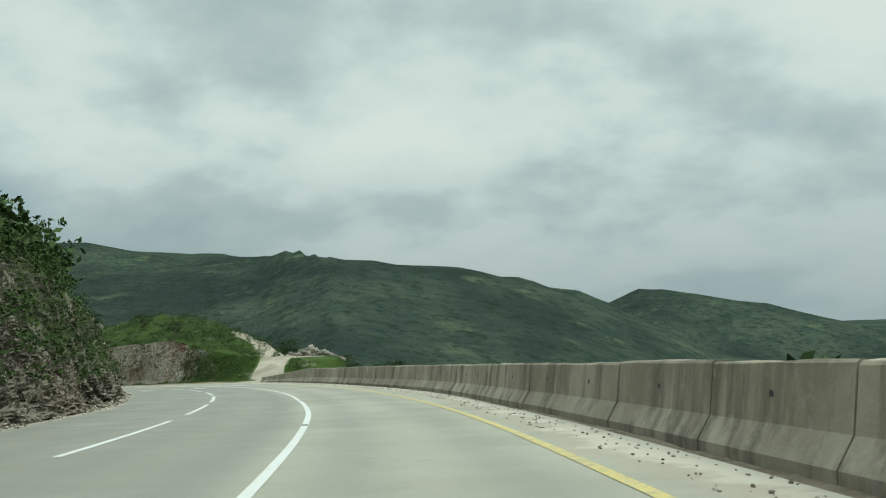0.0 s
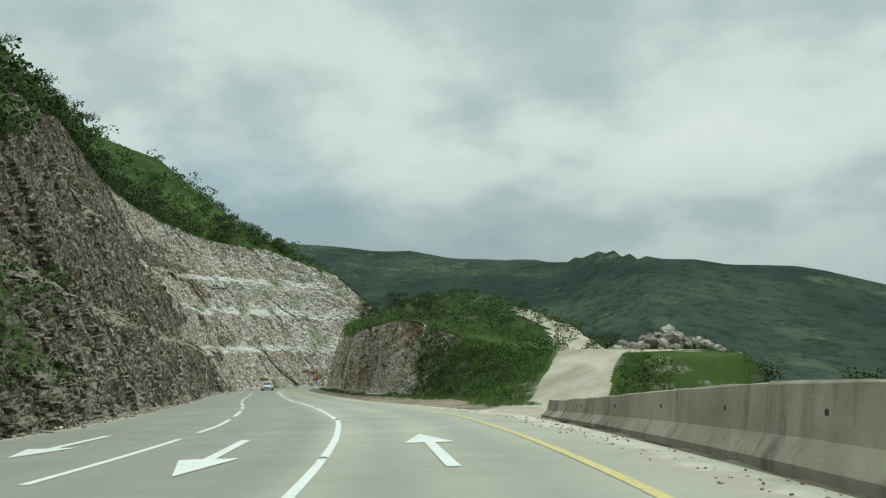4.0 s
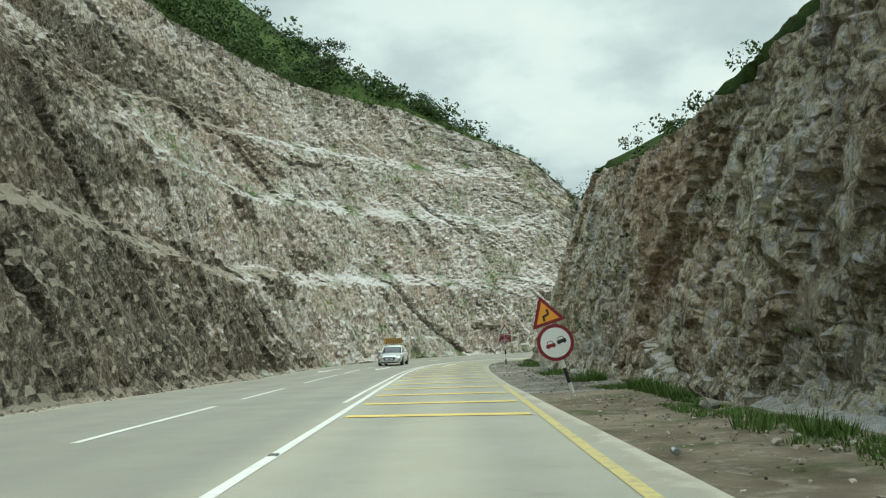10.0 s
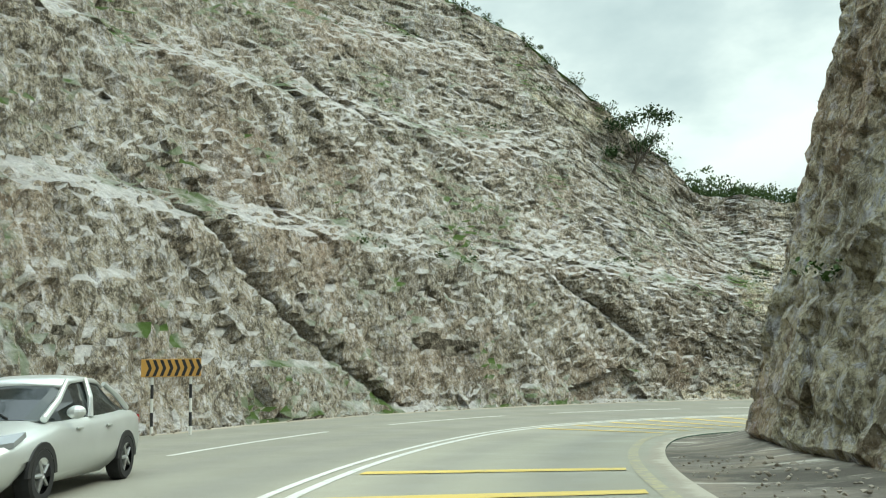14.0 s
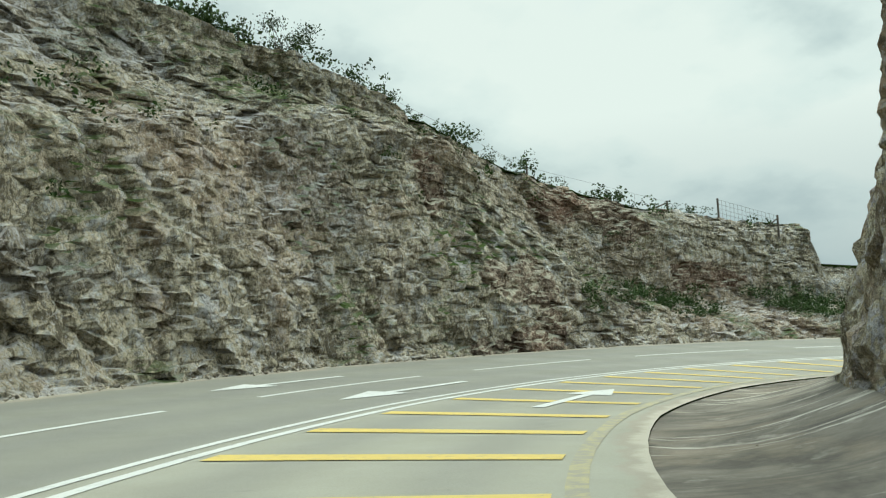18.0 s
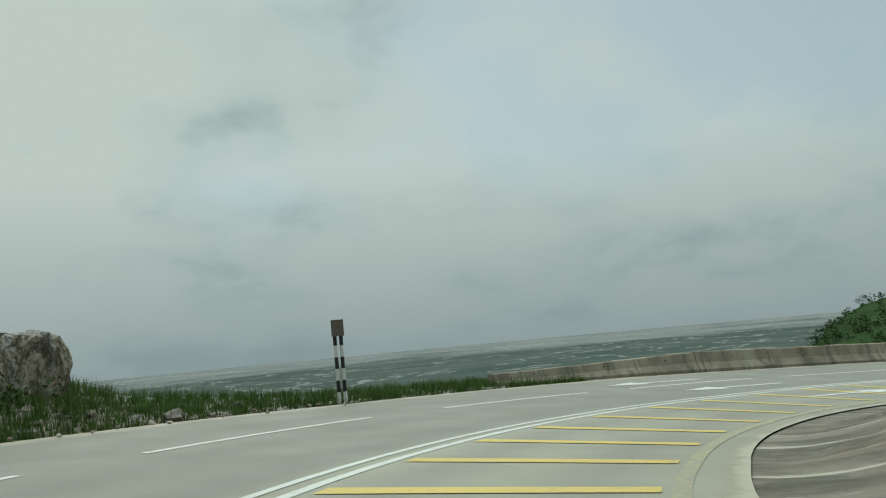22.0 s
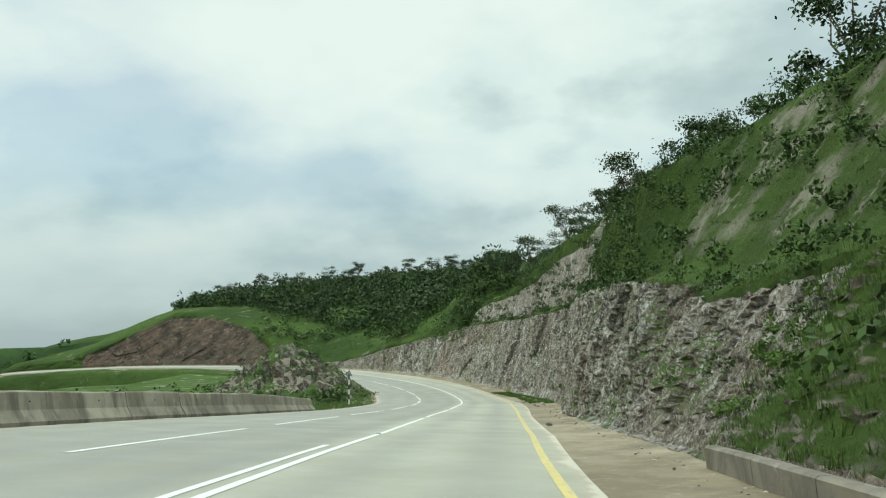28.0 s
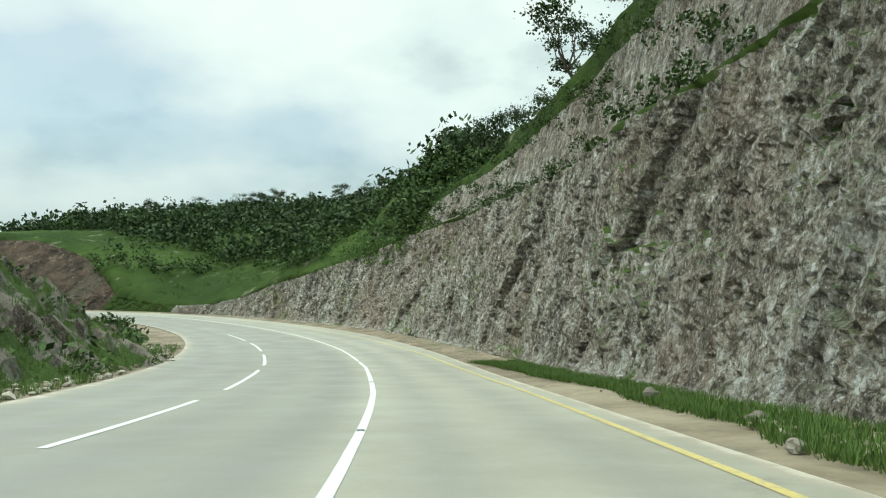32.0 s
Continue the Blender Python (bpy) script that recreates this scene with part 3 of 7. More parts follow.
# ---- road ----
rs = np.arange(-55, 512.1, 1.0)
cols = 41
ru = np.linspace(0, 1, cols)
rl = asphalt_r(rs)[:, None] * (1 - ru) + left_l(rs)[:, None] * ru
wheel = np.zeros(rl.shape)
for mid in ((yellow_l(rs) + white_l(rs)) / 2, (white_l(rs) + dash_l(rs)) / 2, dash_l(rs) + 1.7):
    for off in (-0.8, 0.8):
        wheel = np.maximum(wheel, np.exp(-((rl - mid[:, None] - off) / 0.42) ** 2))
old = np.clip((rl - white_l(rs)[:, None] - 0.1) / 0.5, 0, 1)
off_r, off_l = rl - asphalt_r(rs)[:, None], left_l(rs)[:, None] - rl
dirt = np.maximum(np.exp(-(off_r / np.interp(rs, [0, 78, 88, 200], [1.1, 1.1, 0.5, 0.3])[:, None]) ** 2), np.exp(-(off_l / 0.55) ** 2) * 0.8)
road = new("road", grid_mesh("road", at(rs[:, None], rl, 0.0), [asphalt], smooth=True, extra={"wheel": wheel, "dirt": dirt, "old": old}))
tagged(road, "worn grey asphalt mountain road with wheel tracks", "road", kind="structure")

markings = tagged(new("road_markings"), "worn white and yellow paint on the asphalt", "road marking", kind="structure")


def strip(name, s0, s1, l_of, width, mat, h=0.006, step=1.0, parent=markings):
    n = max(2, int(math.ceil((s1 - s0) / step)) + 1)
    s = np.linspace(s0, s1, n)
    c0 = l_of(s)
    pts = np.stack([at(s, c0 - width / 2, h), at(s, c0 + width / 2, h)], 1)
    ob = new(name, grid_mesh(name, pts, [mat]))
    ob.parent = parent
    return ob


strip("yellow_edge_line", -50, 84, yellow_l, 0.15, yellow_paint)
strip("yellow_edge_line", 95, 150, yellow_l, 0.13, yellow_paint)
strip("yellow_edge_line", 150, 282, yellow_l, 0.16, faint_yellow)
strip("yellow_edge_line", 282, 510, yellow_l, 0.13, yellow_paint)
strip("white_line", -50, 510, white_l, 0.125, white_paint)
strip("white_line", 145, 300, lambda s: white_l(s) + 0.30, 0.11, white_paint)

# ---- cut faces, slopes and verges along the road ----
rock_top = table([(-60, 4.4), (30, 5.2), (47, 6.0), (66, 6.5), (80, 8.5), (90, 12), (100, 17), (115, 22), (135, 25.6), (149, 26.7), (160, 27.3), (172, 27.4), (180, 27), (187, 26.2), (193, 25.2),
                  (200, 25), (204, 23), (207.7, 20.5), (210, 17), (212, 14), (213.5, 11.3), (219, 10.8), (222, 10.2), (225, 9.6), (227.3, 8.6), (229.1, 7.4), (231, 7.5), (233.2, 6.6), (235, 5.9),
                  (238, 5.4), (240.7, 5.2), (241.3, 3.1), (243, 2.8), (244, 1.9), (245, 1.0), (246, 0.35), (249, 0.12), (253, 0.05), (300, 0.0)])
hill_rise = table([(-60, 0.7), (60, 0.72), (100, 0.84), (185, 0.84), (200, 0.62), (207, 0.3), (212, 0.12), (215, 0.0), (225, -0.08), (240.5, -0.2), (242, -0.5), (252, -0.5)])


def face_points(levels, total):
    """Spread `total` stations over a list of (l, h) corners, by length."""
    lv = np.array(levels)
    d = np.concatenate([[0], np.cumsum(np.hypot(*np.diff(lv, axis=0).T))])
    q = np.linspace(0, d[-1], total)
    return np.interp(q, d, lv[:, 0]), np.interp(q, d, lv[:, 1])


def rough_face(S, L, H, amount, k=0, out=-1.0, ribs=1.0):
    """Push a face in and out by broken blocks of several sizes; amount is a mask."""
    arc = np.concatenate([np.zeros((len(S), 1)), np.cumsum(np.hypot(np.diff(L, axis=1), np.diff(H, axis=1)), axis=1)], 1)
    u = (S + H * 0.30).reshape(-1)
    v = arc.reshape(-1)
    wu = fbm(np.stack([u / 1.1, v / 1.1, u * 0 + 7], 1), 3, k + 40) * 0.9
    b = blocks(u / 3.4, v / 6.5, k) * 0.42 + blocks((u + wu) / 0.85, v / 3.6, k + 10, 0.25) * 0.32 * ribs + blocks((u + wu) / 0.42, (v + wu) / 0.60, k + 20, 0.6) * 0.20
    b = b + (vnoise(np.stack([u / 0.30, v / 0.34, u * 0], 1), k + 50) - 0.5) * 0.09
    p3 = np.stack([u / 9, v / 7, u * 0], 1)
    b = b + fbm(p3, 3, k) * 1.9
    # a few long open joints that lean across the face
    j = np.abs(((u * 0.9 + v * 0.45) / 13 + fbm(np.stack([u / 15, v / 9, u * 0 + 3], 1), 2, k + 5)) % 1 - 0.5)
    b = b - np.interp(u, [188, 202, 214, 222], [1, 0.8, 0.8, 0.3]) * np.exp(-(j / 0.016) ** 2) * np.clip(fbm(np.stack([u / 9, v / 5, u * 0 + 9], 1), 2, k + 6) * 7 + 0.35, 0, 1.1)
    b = b.reshape(S.shape) * amount
    return L + b * 0.8 * out, H + (blocks(u / 0.8, v / 0.7, k + 30).reshape(S.shape)) * 0.05 * amount


step = 0.17
ls = np.arange(-58, 256, step)
top, lb, rise = rock_top(ls), left_l(ls) + 0.25, hill_rise(ls)
top = top + np.interp(ls, [196, 212, 232, 236, 242], [0, 1, 1, 0.3, 0]) * fbm(np.stack([ls / 2.6, ls * 0 + 3, ls * 0], 1), 4, 95) * 1.8
N_FACE, N_HILL = 130, 30
LL, HH = np.zeros((len(ls), N_FACE + N_HILL)), np.zeros((len(ls), N_FACE + N_HILL))
bench_h = table([(198, 5.5), (206, 5.4), (212, 5.4), (216, 5.8), (219, 6.5), (222, 7.5), (226, 7.4), (229, 6.4), (232, 5.6), (240, 3.6)])
back = np.interp(ls, [198, 207, 213, 222, 234, 246, 250], [13.0, 9.5, 6.0, 4.6, 4.6, 4.8, 3.0])


def face_corners(levels, n, cap):
    """n corners at even heights of a profile, from its foot to the cap."""
    lv = np.array(levels)
    z = np.linspace(lv[0, 1], cap + 0.02, n)
    return [(float(np.interp(k, lv[:, 1], lv[:, 0])), float(k)) for k in z]


w1 = fbm(np.stack([ls / 9, ls * 0, ls * 0], 1), 4, 90) * 3.4
w2 = fbm(np.stack([ls / 8, ls * 0 + 5, ls * 0], 1), 4, 91) * 3.4
for i, s in enumerate(ls):
    t_ = max(top[i], 0.05)
    wob, wob2 = float(w1[i]), float(w2[i])
    h1, h2, h3 = float(np.interp(s, [130, 165], [4.4, 5.8])) + 0.7 * wob, 12.0 + 0.7 * wob2, 17.6 + wob
    lv = [(lb[i], -0.1), (lb[i] + 0.35, 0.35), (lb[i] + 1.9, h1), (lb[i] + 3.4, h1 + 1.0), (lb[i] + 5.2, h2), (lb[i] + 7.0, h2 + 1.1),
          (lb[i] + 9.2, h3), (lb[i] + 10.8, h3 + 0.8), (lb[i] + 14.5, 30)]
    q = float(np.clip((s - 226) / 8, 0, 1))
    hb = min(float(bench_h(s)) + 0.5 * wob, t_ - 1.0)
    low, high = 0.16 * t_ * q + hb * (1 - q), (0.16 * t_ + 0.5) * q + (hb + 0.8) * (1 - q)
    single = [(lb[i], -0.1), (lb[i] + 0.3, min(0.3, 0.5 * low)), (lb[i] + 0.9 * q + 1.6 * (1 - q), low), (lb[i] + 3.3 * q + 3.1 * (1 - q), high),
              (lb[i] + (back[i] - 0.9) * q + (back[i] * 0.85 + 0.45) * (1 - q), max(t_ - 0.6 * q - 0.15 * t_ * (1 - q), high + 0.02)), (lb[i] + back[i], max(t_, high + 0.05) + 0.01)]
    if s > 198:
        q = min(1.0, (s - 198) / 14)
        lv = [(a[0] * (1 - q) + b[0] * q, a[1] * (1 - q) + b[1] * q) for a, b in zip(face_corners(lv, 26, t_), face_corners(single, 26, t_))]
    cut = [lv[0]]
    for a, b in zip(lv, lv[1:]):
        if b[1] >= t_:
            f = (t_ - a[1]) / (b[1] - a[1])
            cut.append((a[0] + f * (b[0] - a[0]), t_))
            break
        cut.append(b)
    LL[i, :N_FACE], HH[i, :N_FACE] = face_points(cut, N_FACE)
    d = np.linspace(0, 1, N_HILL + 1)[1:] ** 1.5 * (70 if s < 215 else 30)
    LL[i, N_FACE:] = cut[-1][0] + d
    HH[i, N_FACE:] = t_ + np.where(d < 36, d, 36 + (d - 36) * 0.25) * rise[i]
SS = np.repeat(ls[:, None], LL.shape[1], 1)
mask = np.ones(LL.shape)
mask[:, 0] = 0.25
mask[:, N_FACE:] = 0.25
mask *= np.clip(top / 1.8, 0.05, 1)[:, None] * np.interp(ls, [216, 226], [1.0, 1.25])[:, None]
L2, H2 = rough_face(SS, LL, HH, mask)
hill_mask = np.zeros(LL.shape)
hill_mask[:, N_FACE:] = 1
pp = np.stack([SS / 9, LL / 9, SS * 0], -1).reshape(-1, 3)
H2 = H2 + fbm(pp, 4, 50).reshape(LL.shape) * 2.4 * hill_mask * np.clip(np.abs(rise) * 2, 0.15, 1)[:, None]
idx = np.zeros((len(ls) - 1, LL.shape[1] - 1))
idx[:, N_FACE - 1:] = 1
mid_s = ls[:-1, None] + 0 * idx
patch = fbm(np.stack([SS / 5, HH / 4, SS * 0], -1).reshape(-1, 3), 3, 77).reshape(SS.shape)[:-1, :-1]
idx[(idx == 0) & (patch > -0.06) & (mid_s < 80) & (HH[:-1, :-1] > 1.5)] = 4
bed = fbm(np.stack([SS / 6, HH / 2.6, SS * 0 + 2], -1).reshape(-1, 3), 5, 79).reshape(SS.shape)[:-1, :-1]
idx[(idx == 0) & (mid_s + bed * 80 > 176)] = 2
idx[(idx == 2) & (mid_s + bed * 40 > 214)] = 3
idx[(idx == 3) & (mid_s > 225) & (mid_s < 242) & (fbm(np.stack([SS / 4 + 9, HH / 3, SS * 0], -1).reshape(-1, 3), 3, 78).reshape(SS.shape)[:-1, :-1] > 0.10)] = 5
chip = np.random.default_rng(71)
on_face = np.arange(SS.shape[1])[None, :] < N_FACE
S2 = SS + chip.uniform(-0.075, 0.075, SS.shape) * on_face
H2 = H2 + chip.uniform(-0.05, 0.05, SS.shape) * on_face * mask
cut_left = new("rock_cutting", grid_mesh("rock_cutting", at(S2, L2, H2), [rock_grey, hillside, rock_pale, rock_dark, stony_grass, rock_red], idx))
tagged(cut_left, "tall blasted grey limestone cutting with pale ledges and green hillside above", "rock face", kind="structure")

# right-hand side: drop behind the parapet, sandy pad, inner rock, wall of the lower road
top_r = table([(-60, 0), (95, 1.2), (98, 2.6), (102, 3.8), (104, 4.3), (107, 4.8), (111, 5.3), (118, 5.2), (126, 5.6), (135, 5.7), (146, 5.9), (152.7, 6.4), (158, 7.4), (170, 8.3), (178, 9.2), (205, 11), (232, 9.5),
               (250, 6.5), (259, 5.0), (274, 4.9), (290, 4.4), (297, 2.9), (303, 2.9), (306, 3.6), (310.5, 4.3), (314.5, 4.7), (330, 5.9), (337, 6.4), (355, 7.3), (373, 7.7), (383, 7.9), (396, 7.7), (403, 7.3),
               (410, 6.6), (418, 5.3), (426, 4.0), (433, 2.2), (438, 1.2), (446, 0.8), (454, 1.6), (458, 4.0), (463, 7.0), (470, 9.6), (477, 9.8), (481, 7.0), (486, 3.6), (492, 1.2), (520, 0.6)])
h_pad = table([(-60, -5), (76, -3), (84, 1.4), (97, 3.1), (111, 5.5), (125, 8.4), (146, 11), (205, 13), (600, 13)])
upper_r = table([(-60, 0), (205, 12), (240, 11), (259, 9.5), (274, 9.5), (290, 10), (300, 10), (312, 9.6), (325, 10.4), (333, 11.4), (342, 12.4), (350, 13.3), (360, 14.4), (373, 14.2), (381, 13.5), (389, 12.2), (397, 11.0),
                 (407, 9.4), (415, 8.0), (425, 6.4), (435, 4.5), (446, 3.0), (454, 3.6), (463, 7.8), (470, 10.3), (477, 10.6), (481, 7.8), (486, 4.5), (492, 2), (520, 1)])
h_30 = table([(395, 13), (407, 12.5), (420, 12), (432, 11), (445, 9.5), (457, 9.5), (468, 11.4), (480, 11.4), (485, 8.6), (490, 5.6), (500, 2.5), (520, 1)])
l_far = table([(395, -22), (418, -24), (430, -38), (440, -60), (450, -94), (470, -122), (482, -106), (520, -90)])
h_far = table([(395, 14), (405, 15.5), (418, 16.5), (430, 18.5), (440, 21.5), (450, 25), (470, 26), (476, 23), (480, 19), (484, 15.5), (488, 12), (493, 8.5), (500, 5.5), (520, 2)])
lean_r = table([(-60, 0.15), (128, 0.15), (151, 0.24), (165, 0.32), (185, 0.3), (205, 0.22), (240, 0.2), (250, 0.25), (255, 0.45), (260, 0.66), (290, 0.73), (300, 0.6), (312, 0.24), (340, 0.16), (390, 0.2), (430, 0.2), (448, 0.5), (462, 1.1), (520, 1.1)])
reach = table([(96, 20), (112, 18), (130, 18), (185, 24), (196, 19), (240, 19), (262, 22), (300, 30), (345, 22), (395, 18)])
rs2 = np.arange(-58, 516, step)
M_V, M_F, M_U = 10, 62, 40
RL, RH = np.zeros((len(rs2), M_V + M_F + M_U)), np.zeros((len(rs2), M_V + M_F + M_U))
ar, rr = asphalt_r(rs2), rock_r(rs2)
for i, s in enumerate(rs2):
    u = np.linspace(0, 1, M_V)
    if s < 104:
        k = float(np.interp(s, [79, 86], [0, 1]))
        hp = float(h_pad(s))
        RL[i, :M_V] = ar[i] + (-6.3 - ar[i]) * u
        RH[i, :M_V] = -0.03 + 0.08 * k * u
        low = [(-6.3, -0.05), (-8, -0.6), (-10.5, -1.6), (-13, -3.2)]
        pad = [(-6.3, 0.06), (-8, 0.5), (-12.5, hp * 0.75), (-17, hp)]
        RL[i, M_V:M_V + M_F], RH[i, M_V:M_V + M_F] = face_points([(a[0], a[1] * (1 - k) + b[1] * k) for a, b in zip(low, pad)], M_F)
        hp, e0 = -3.2 * (1 - k) + hp * k, -13 * (1 - k) - 17 * k
        RL[i, M_V + M_F:], RH[i, M_V + M_F:] = face_points([(e0 - 0.2, hp), (e0 - 0.8, hp - 0.6), (e0 - 1.5, hp - 2.5), (e0 - 2.5, hp - 10)], M_U)
    if s >= 90:
        keep_l, keep_h = RL[i].copy(), RH[i].copy()
        RL[i, :M_V] = ar[i] + (rr[i] - ar[i]) * u
        RH[i, :M_V] = -0.03 + float(np.interp(s, [185, 200, 250, 265], [0.12, 0.5, 0.5, 0.12])) * u ** 2
        t_, lean = float(top_r(s)), float(lean_r(s))
        l0 = rr[i] - 0.25 - lean * t_
        RL[i, M_V:M_V + M_F], RH[i, M_V:M_V + M_F] = face_points([(rr[i] - 0.02, 0.1), (rr[i] - 0.25, 0.5), (l0, t_)], M_F)
        if s < 240:
            up = [(l0 - 0.1, t_ + 0.05), (-16, max(float(h_pad(s)), 0.7 * t_)), (-float(reach(s)), float(h_pad(s)) - float(np.interp(s, [96, 106, 170, 200], [0.5, 6.5, 6.5, 1.5]))), (-float(reach(s)) - 2.0, float(h_pad(s)) - 12)]
        elif s < 405:
            k = float(np.interp(s, [300, 318], [0, 1]))
            lu = min(-12.0, l0 - 3) * (1 - k) + (l0 - 2.4) * k
            up = [(l0 - 0.1, t_ + 0.05), (l0 - 1.2, t_ + 0.4), (lu, float(upper_r(s))), (lu - 3, float(upper_r(s)) + 0.9), (-float(reach(s)), float(upper_r(s)) + 1.2)]
        else:
            up = [(l0 - 0.1, t_ + 0.05), (min(-11.5, l0 - 1.5), float(upper_r(s))), (max(-30.0, 0.64 * float(l_far(s))), float(h_30(s))), (float(l_far(s)), float(h_far(s)))]
        RL[i, M_V + M_F:], RH[i, M_V + M_F:] = face_points(up, M_U)
        if s < 104:
            k = (104 - s) / 14
            RL[i], RH[i] = RL[i] * (1 - k) + keep_l * k, RH[i] * (1 - k) + keep_h * k
RH[:, M_V:] -= (np.clip((rs2 - 498) / 14, 0, 1) ** 2 * 11)[:, None]
RS = np.repeat(rs2[:, None], RL.shape[1], 1)
mask = np.zeros(RL.shape)
mask[:, M_V + 1:M_V + M_F] = 1
mask[:, M_V + M_F:] = 0.4
mask *= np.interp(rs2, [94, 100, 600], [0, 1, 1])[:, None] * np.interp(rs2, [250, 262, 296, 305], [1, 0.7, 0.7, 1])[:, None]
R2, RH2 = rough_face(RS, RL, RH, mask * np.clip(0.6 + RH / 2.5, 0.6, 1), 100, 1.0, 0.6)
pp = np.stack([RS / 7, RL / 7, RS * 0], -1).reshape(-1, 3)
soft = np.zeros(RL.shape)
soft[:, M_V + M_F:] = 1
soft[:, M_V:M_V + M_F] = (rs2 < 96)[:, None]
soft[:, M_V] *= 0.2
RH2 = RH2 + fbm(pp, 4, 60).reshape(RL.shape) * 1.6 * soft
verge_soft = np.zeros(RL.shape)
verge_soft[:, 1:M_V] = 1
RH2 = RH2 + (fbm(np.stack([RS / 0.9, RL / 0.9, RS * 0], -1).reshape(-1, 3), 3, 70).reshape(RL.shape)) * 0.10 * verge_soft
sm = rs2[:-1, None] + np.zeros((1, RL.shape[1] - 1))
col_i = np.arange(RL.shape[1] - 1)[None, :] + np.zeros((len(rs2) - 1, 1))
idx = np.where(col_i < M_V - 1, 1, np.where(col_i < M_V + M_F - 1, 0, 2))
idx = np.where((sm < 96) & (col_i >= M_V - 1), 2, idx)
idx = np.where((sm > 146) & (sm < 345) & (col_i < M_V - 1), 3, idx)
idx = np.where((sm >= 345) & (col_i < M_V - 1), 1, idx)
idx = np.where((sm > 258) & (sm < 362) & (col_i < M_V - 1), 8, idx)
lat = (RL[:-1, :-1])
# sandy track: leaves the road, climbs over the pad
track = [(76, -4.2), (83, -7.5), (90, -11.5), (97, -14.5), (104, -15.8), (112, -16.5)]
near_track = np.full(idx.shape, 1e9)
for (s_a, l_a), (s_b, l_b) in zip(track, track[1:]):
    ds_, dl_ = s_b - s_a, l_b - l_a
    f = np.clip(((sm - s_a) * ds_ + (lat - l_a) * dl_) / (ds_ * ds_ + dl_ * dl_), 0, 1)
    near_track = np.minimum(near_track, np.hypot(sm - s_a - f * ds_, lat - l_a - f * dl_))
wide = np.interp(sm, [77, 84, 98, 112], [2.4, 1.7, 1.5, 2.2])
idx = np.where((near_track < wide) & (sm > 74) & (sm < 114) & (lat < -3), 4, idx)
idx = np.where((sm > 340 + 4 * np.sin(col_i * 0.9) + 2 * np.sin(sm * 1.7)) & (sm < 404) & (col_i > M_V + M_F + 2) & (col_i < M_V + M_F + 13), 0, idx)
idx = np.where((sm > 271) & (sm < 297) & (col_i >= M_V + 4) & (col_i < M_V + M_F), 7, idx)
idx = np.where((sm > 250) & (sm < 312) & (col_i >= M_V + M_F) & (idx == 2), 7, idx)
idx = np.where((sm >= 246) & (idx == 0), 5, idx)
idx = np.where((sm > 444) & (col_i >= M_V), 2, idx)
idx = np.where((sm > 455) & (sm < 489) & (col_i >= M_V) & (col_i < M_V + M_F - 1), 6, idx)
rust = np.hypot((sm - 106.6) / 2.2, (col_i - (M_V + M_F - 9)) / 6.5) + 0.35 * np.sin(sm * 3.1) * np.cos(col_i * 0.9)
idx = np.where(rust < 0.85, 9, idx)
idx = np.where((sm > 76) & (sm < 101) & (col_i >= M_V) & (idx != 4), 7, idx)
on_face = (np.arange(RS.shape[1])[None, :] > M_V) & (np.arange(RS.shape[1])[None, :] < M_V + M_F) & (RS > 100)
RS2 = RS + chip.uniform(-0.07, 0.07, RS.shape) * on_face
RH2 = RH2 + chip.uniform(-0.035, 0.035, RS.shape) * on_face
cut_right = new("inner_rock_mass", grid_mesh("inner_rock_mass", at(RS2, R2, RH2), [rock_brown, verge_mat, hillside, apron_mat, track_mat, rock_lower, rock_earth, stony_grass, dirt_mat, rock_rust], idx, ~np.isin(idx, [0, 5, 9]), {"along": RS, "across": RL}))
tagged(cut_right, "rough brown-grey rock mass between the two legs of the road", "rock face", kind="structure")

# outer slope of the lower road: falls away behind the parapet, then a grassy inside of the next bend
es = np.arange(236, 514, 1.0)
eq = np.linspace(0, 1, 40)
edge = left_l(es)
drop = np.interp(es, [236, 250, 262, 325, 340, 360, 420, 560], [0.1, 0.25, 0.6, 0.5, 0.06, 0.0, 0.02, 0.05])
width = np.interp(es, [236, 255, 330, 370, 400, 430, 560], [6, 34, 40, 34, 16, 14, 40])
EL = edge[:, None] - 0.05 + eq[None, :] ** 1.4 * width[:, None]
EH = np.maximum(-0.04 - np.maximum(EL - edge[:, None] - 2.2, 0) * drop[:, None], -7.0)
EH -= (np.clip((es - 498) / 12, 0, 1) ** 2 * 7)[:, None] * np.clip((EL - edge[:, None]) / 3, 0, 1)
EH -= np.clip((EL - edge[:, None] - 8) / 6, 0, 1) ** 1.5 * 9 * np.clip((es - 392) / 12, 0, 1)[:, None]
ES = np.repeat(es[:, None], 40, 1)
EH = EH + fbm(np.stack([ES / 6, EL / 6, ES * 0], -1).reshape(-1, 3), 4, 80).reshape(EL.shape) * 1.1 * np.clip((EL - edge[:, None] - 0.6) / 4, 0, 1)
outer = new("outer_verge", grid_mesh("outer_verge", at(ES, EL, EH), [hillside, verge_mat], np.where(np.arange(39)[None, :] < 9, 1, 0) + 0 * EL[:-1, :-1]))
tagged(outer, "grassy stony slope outside the bend", "ground", kind="structure")

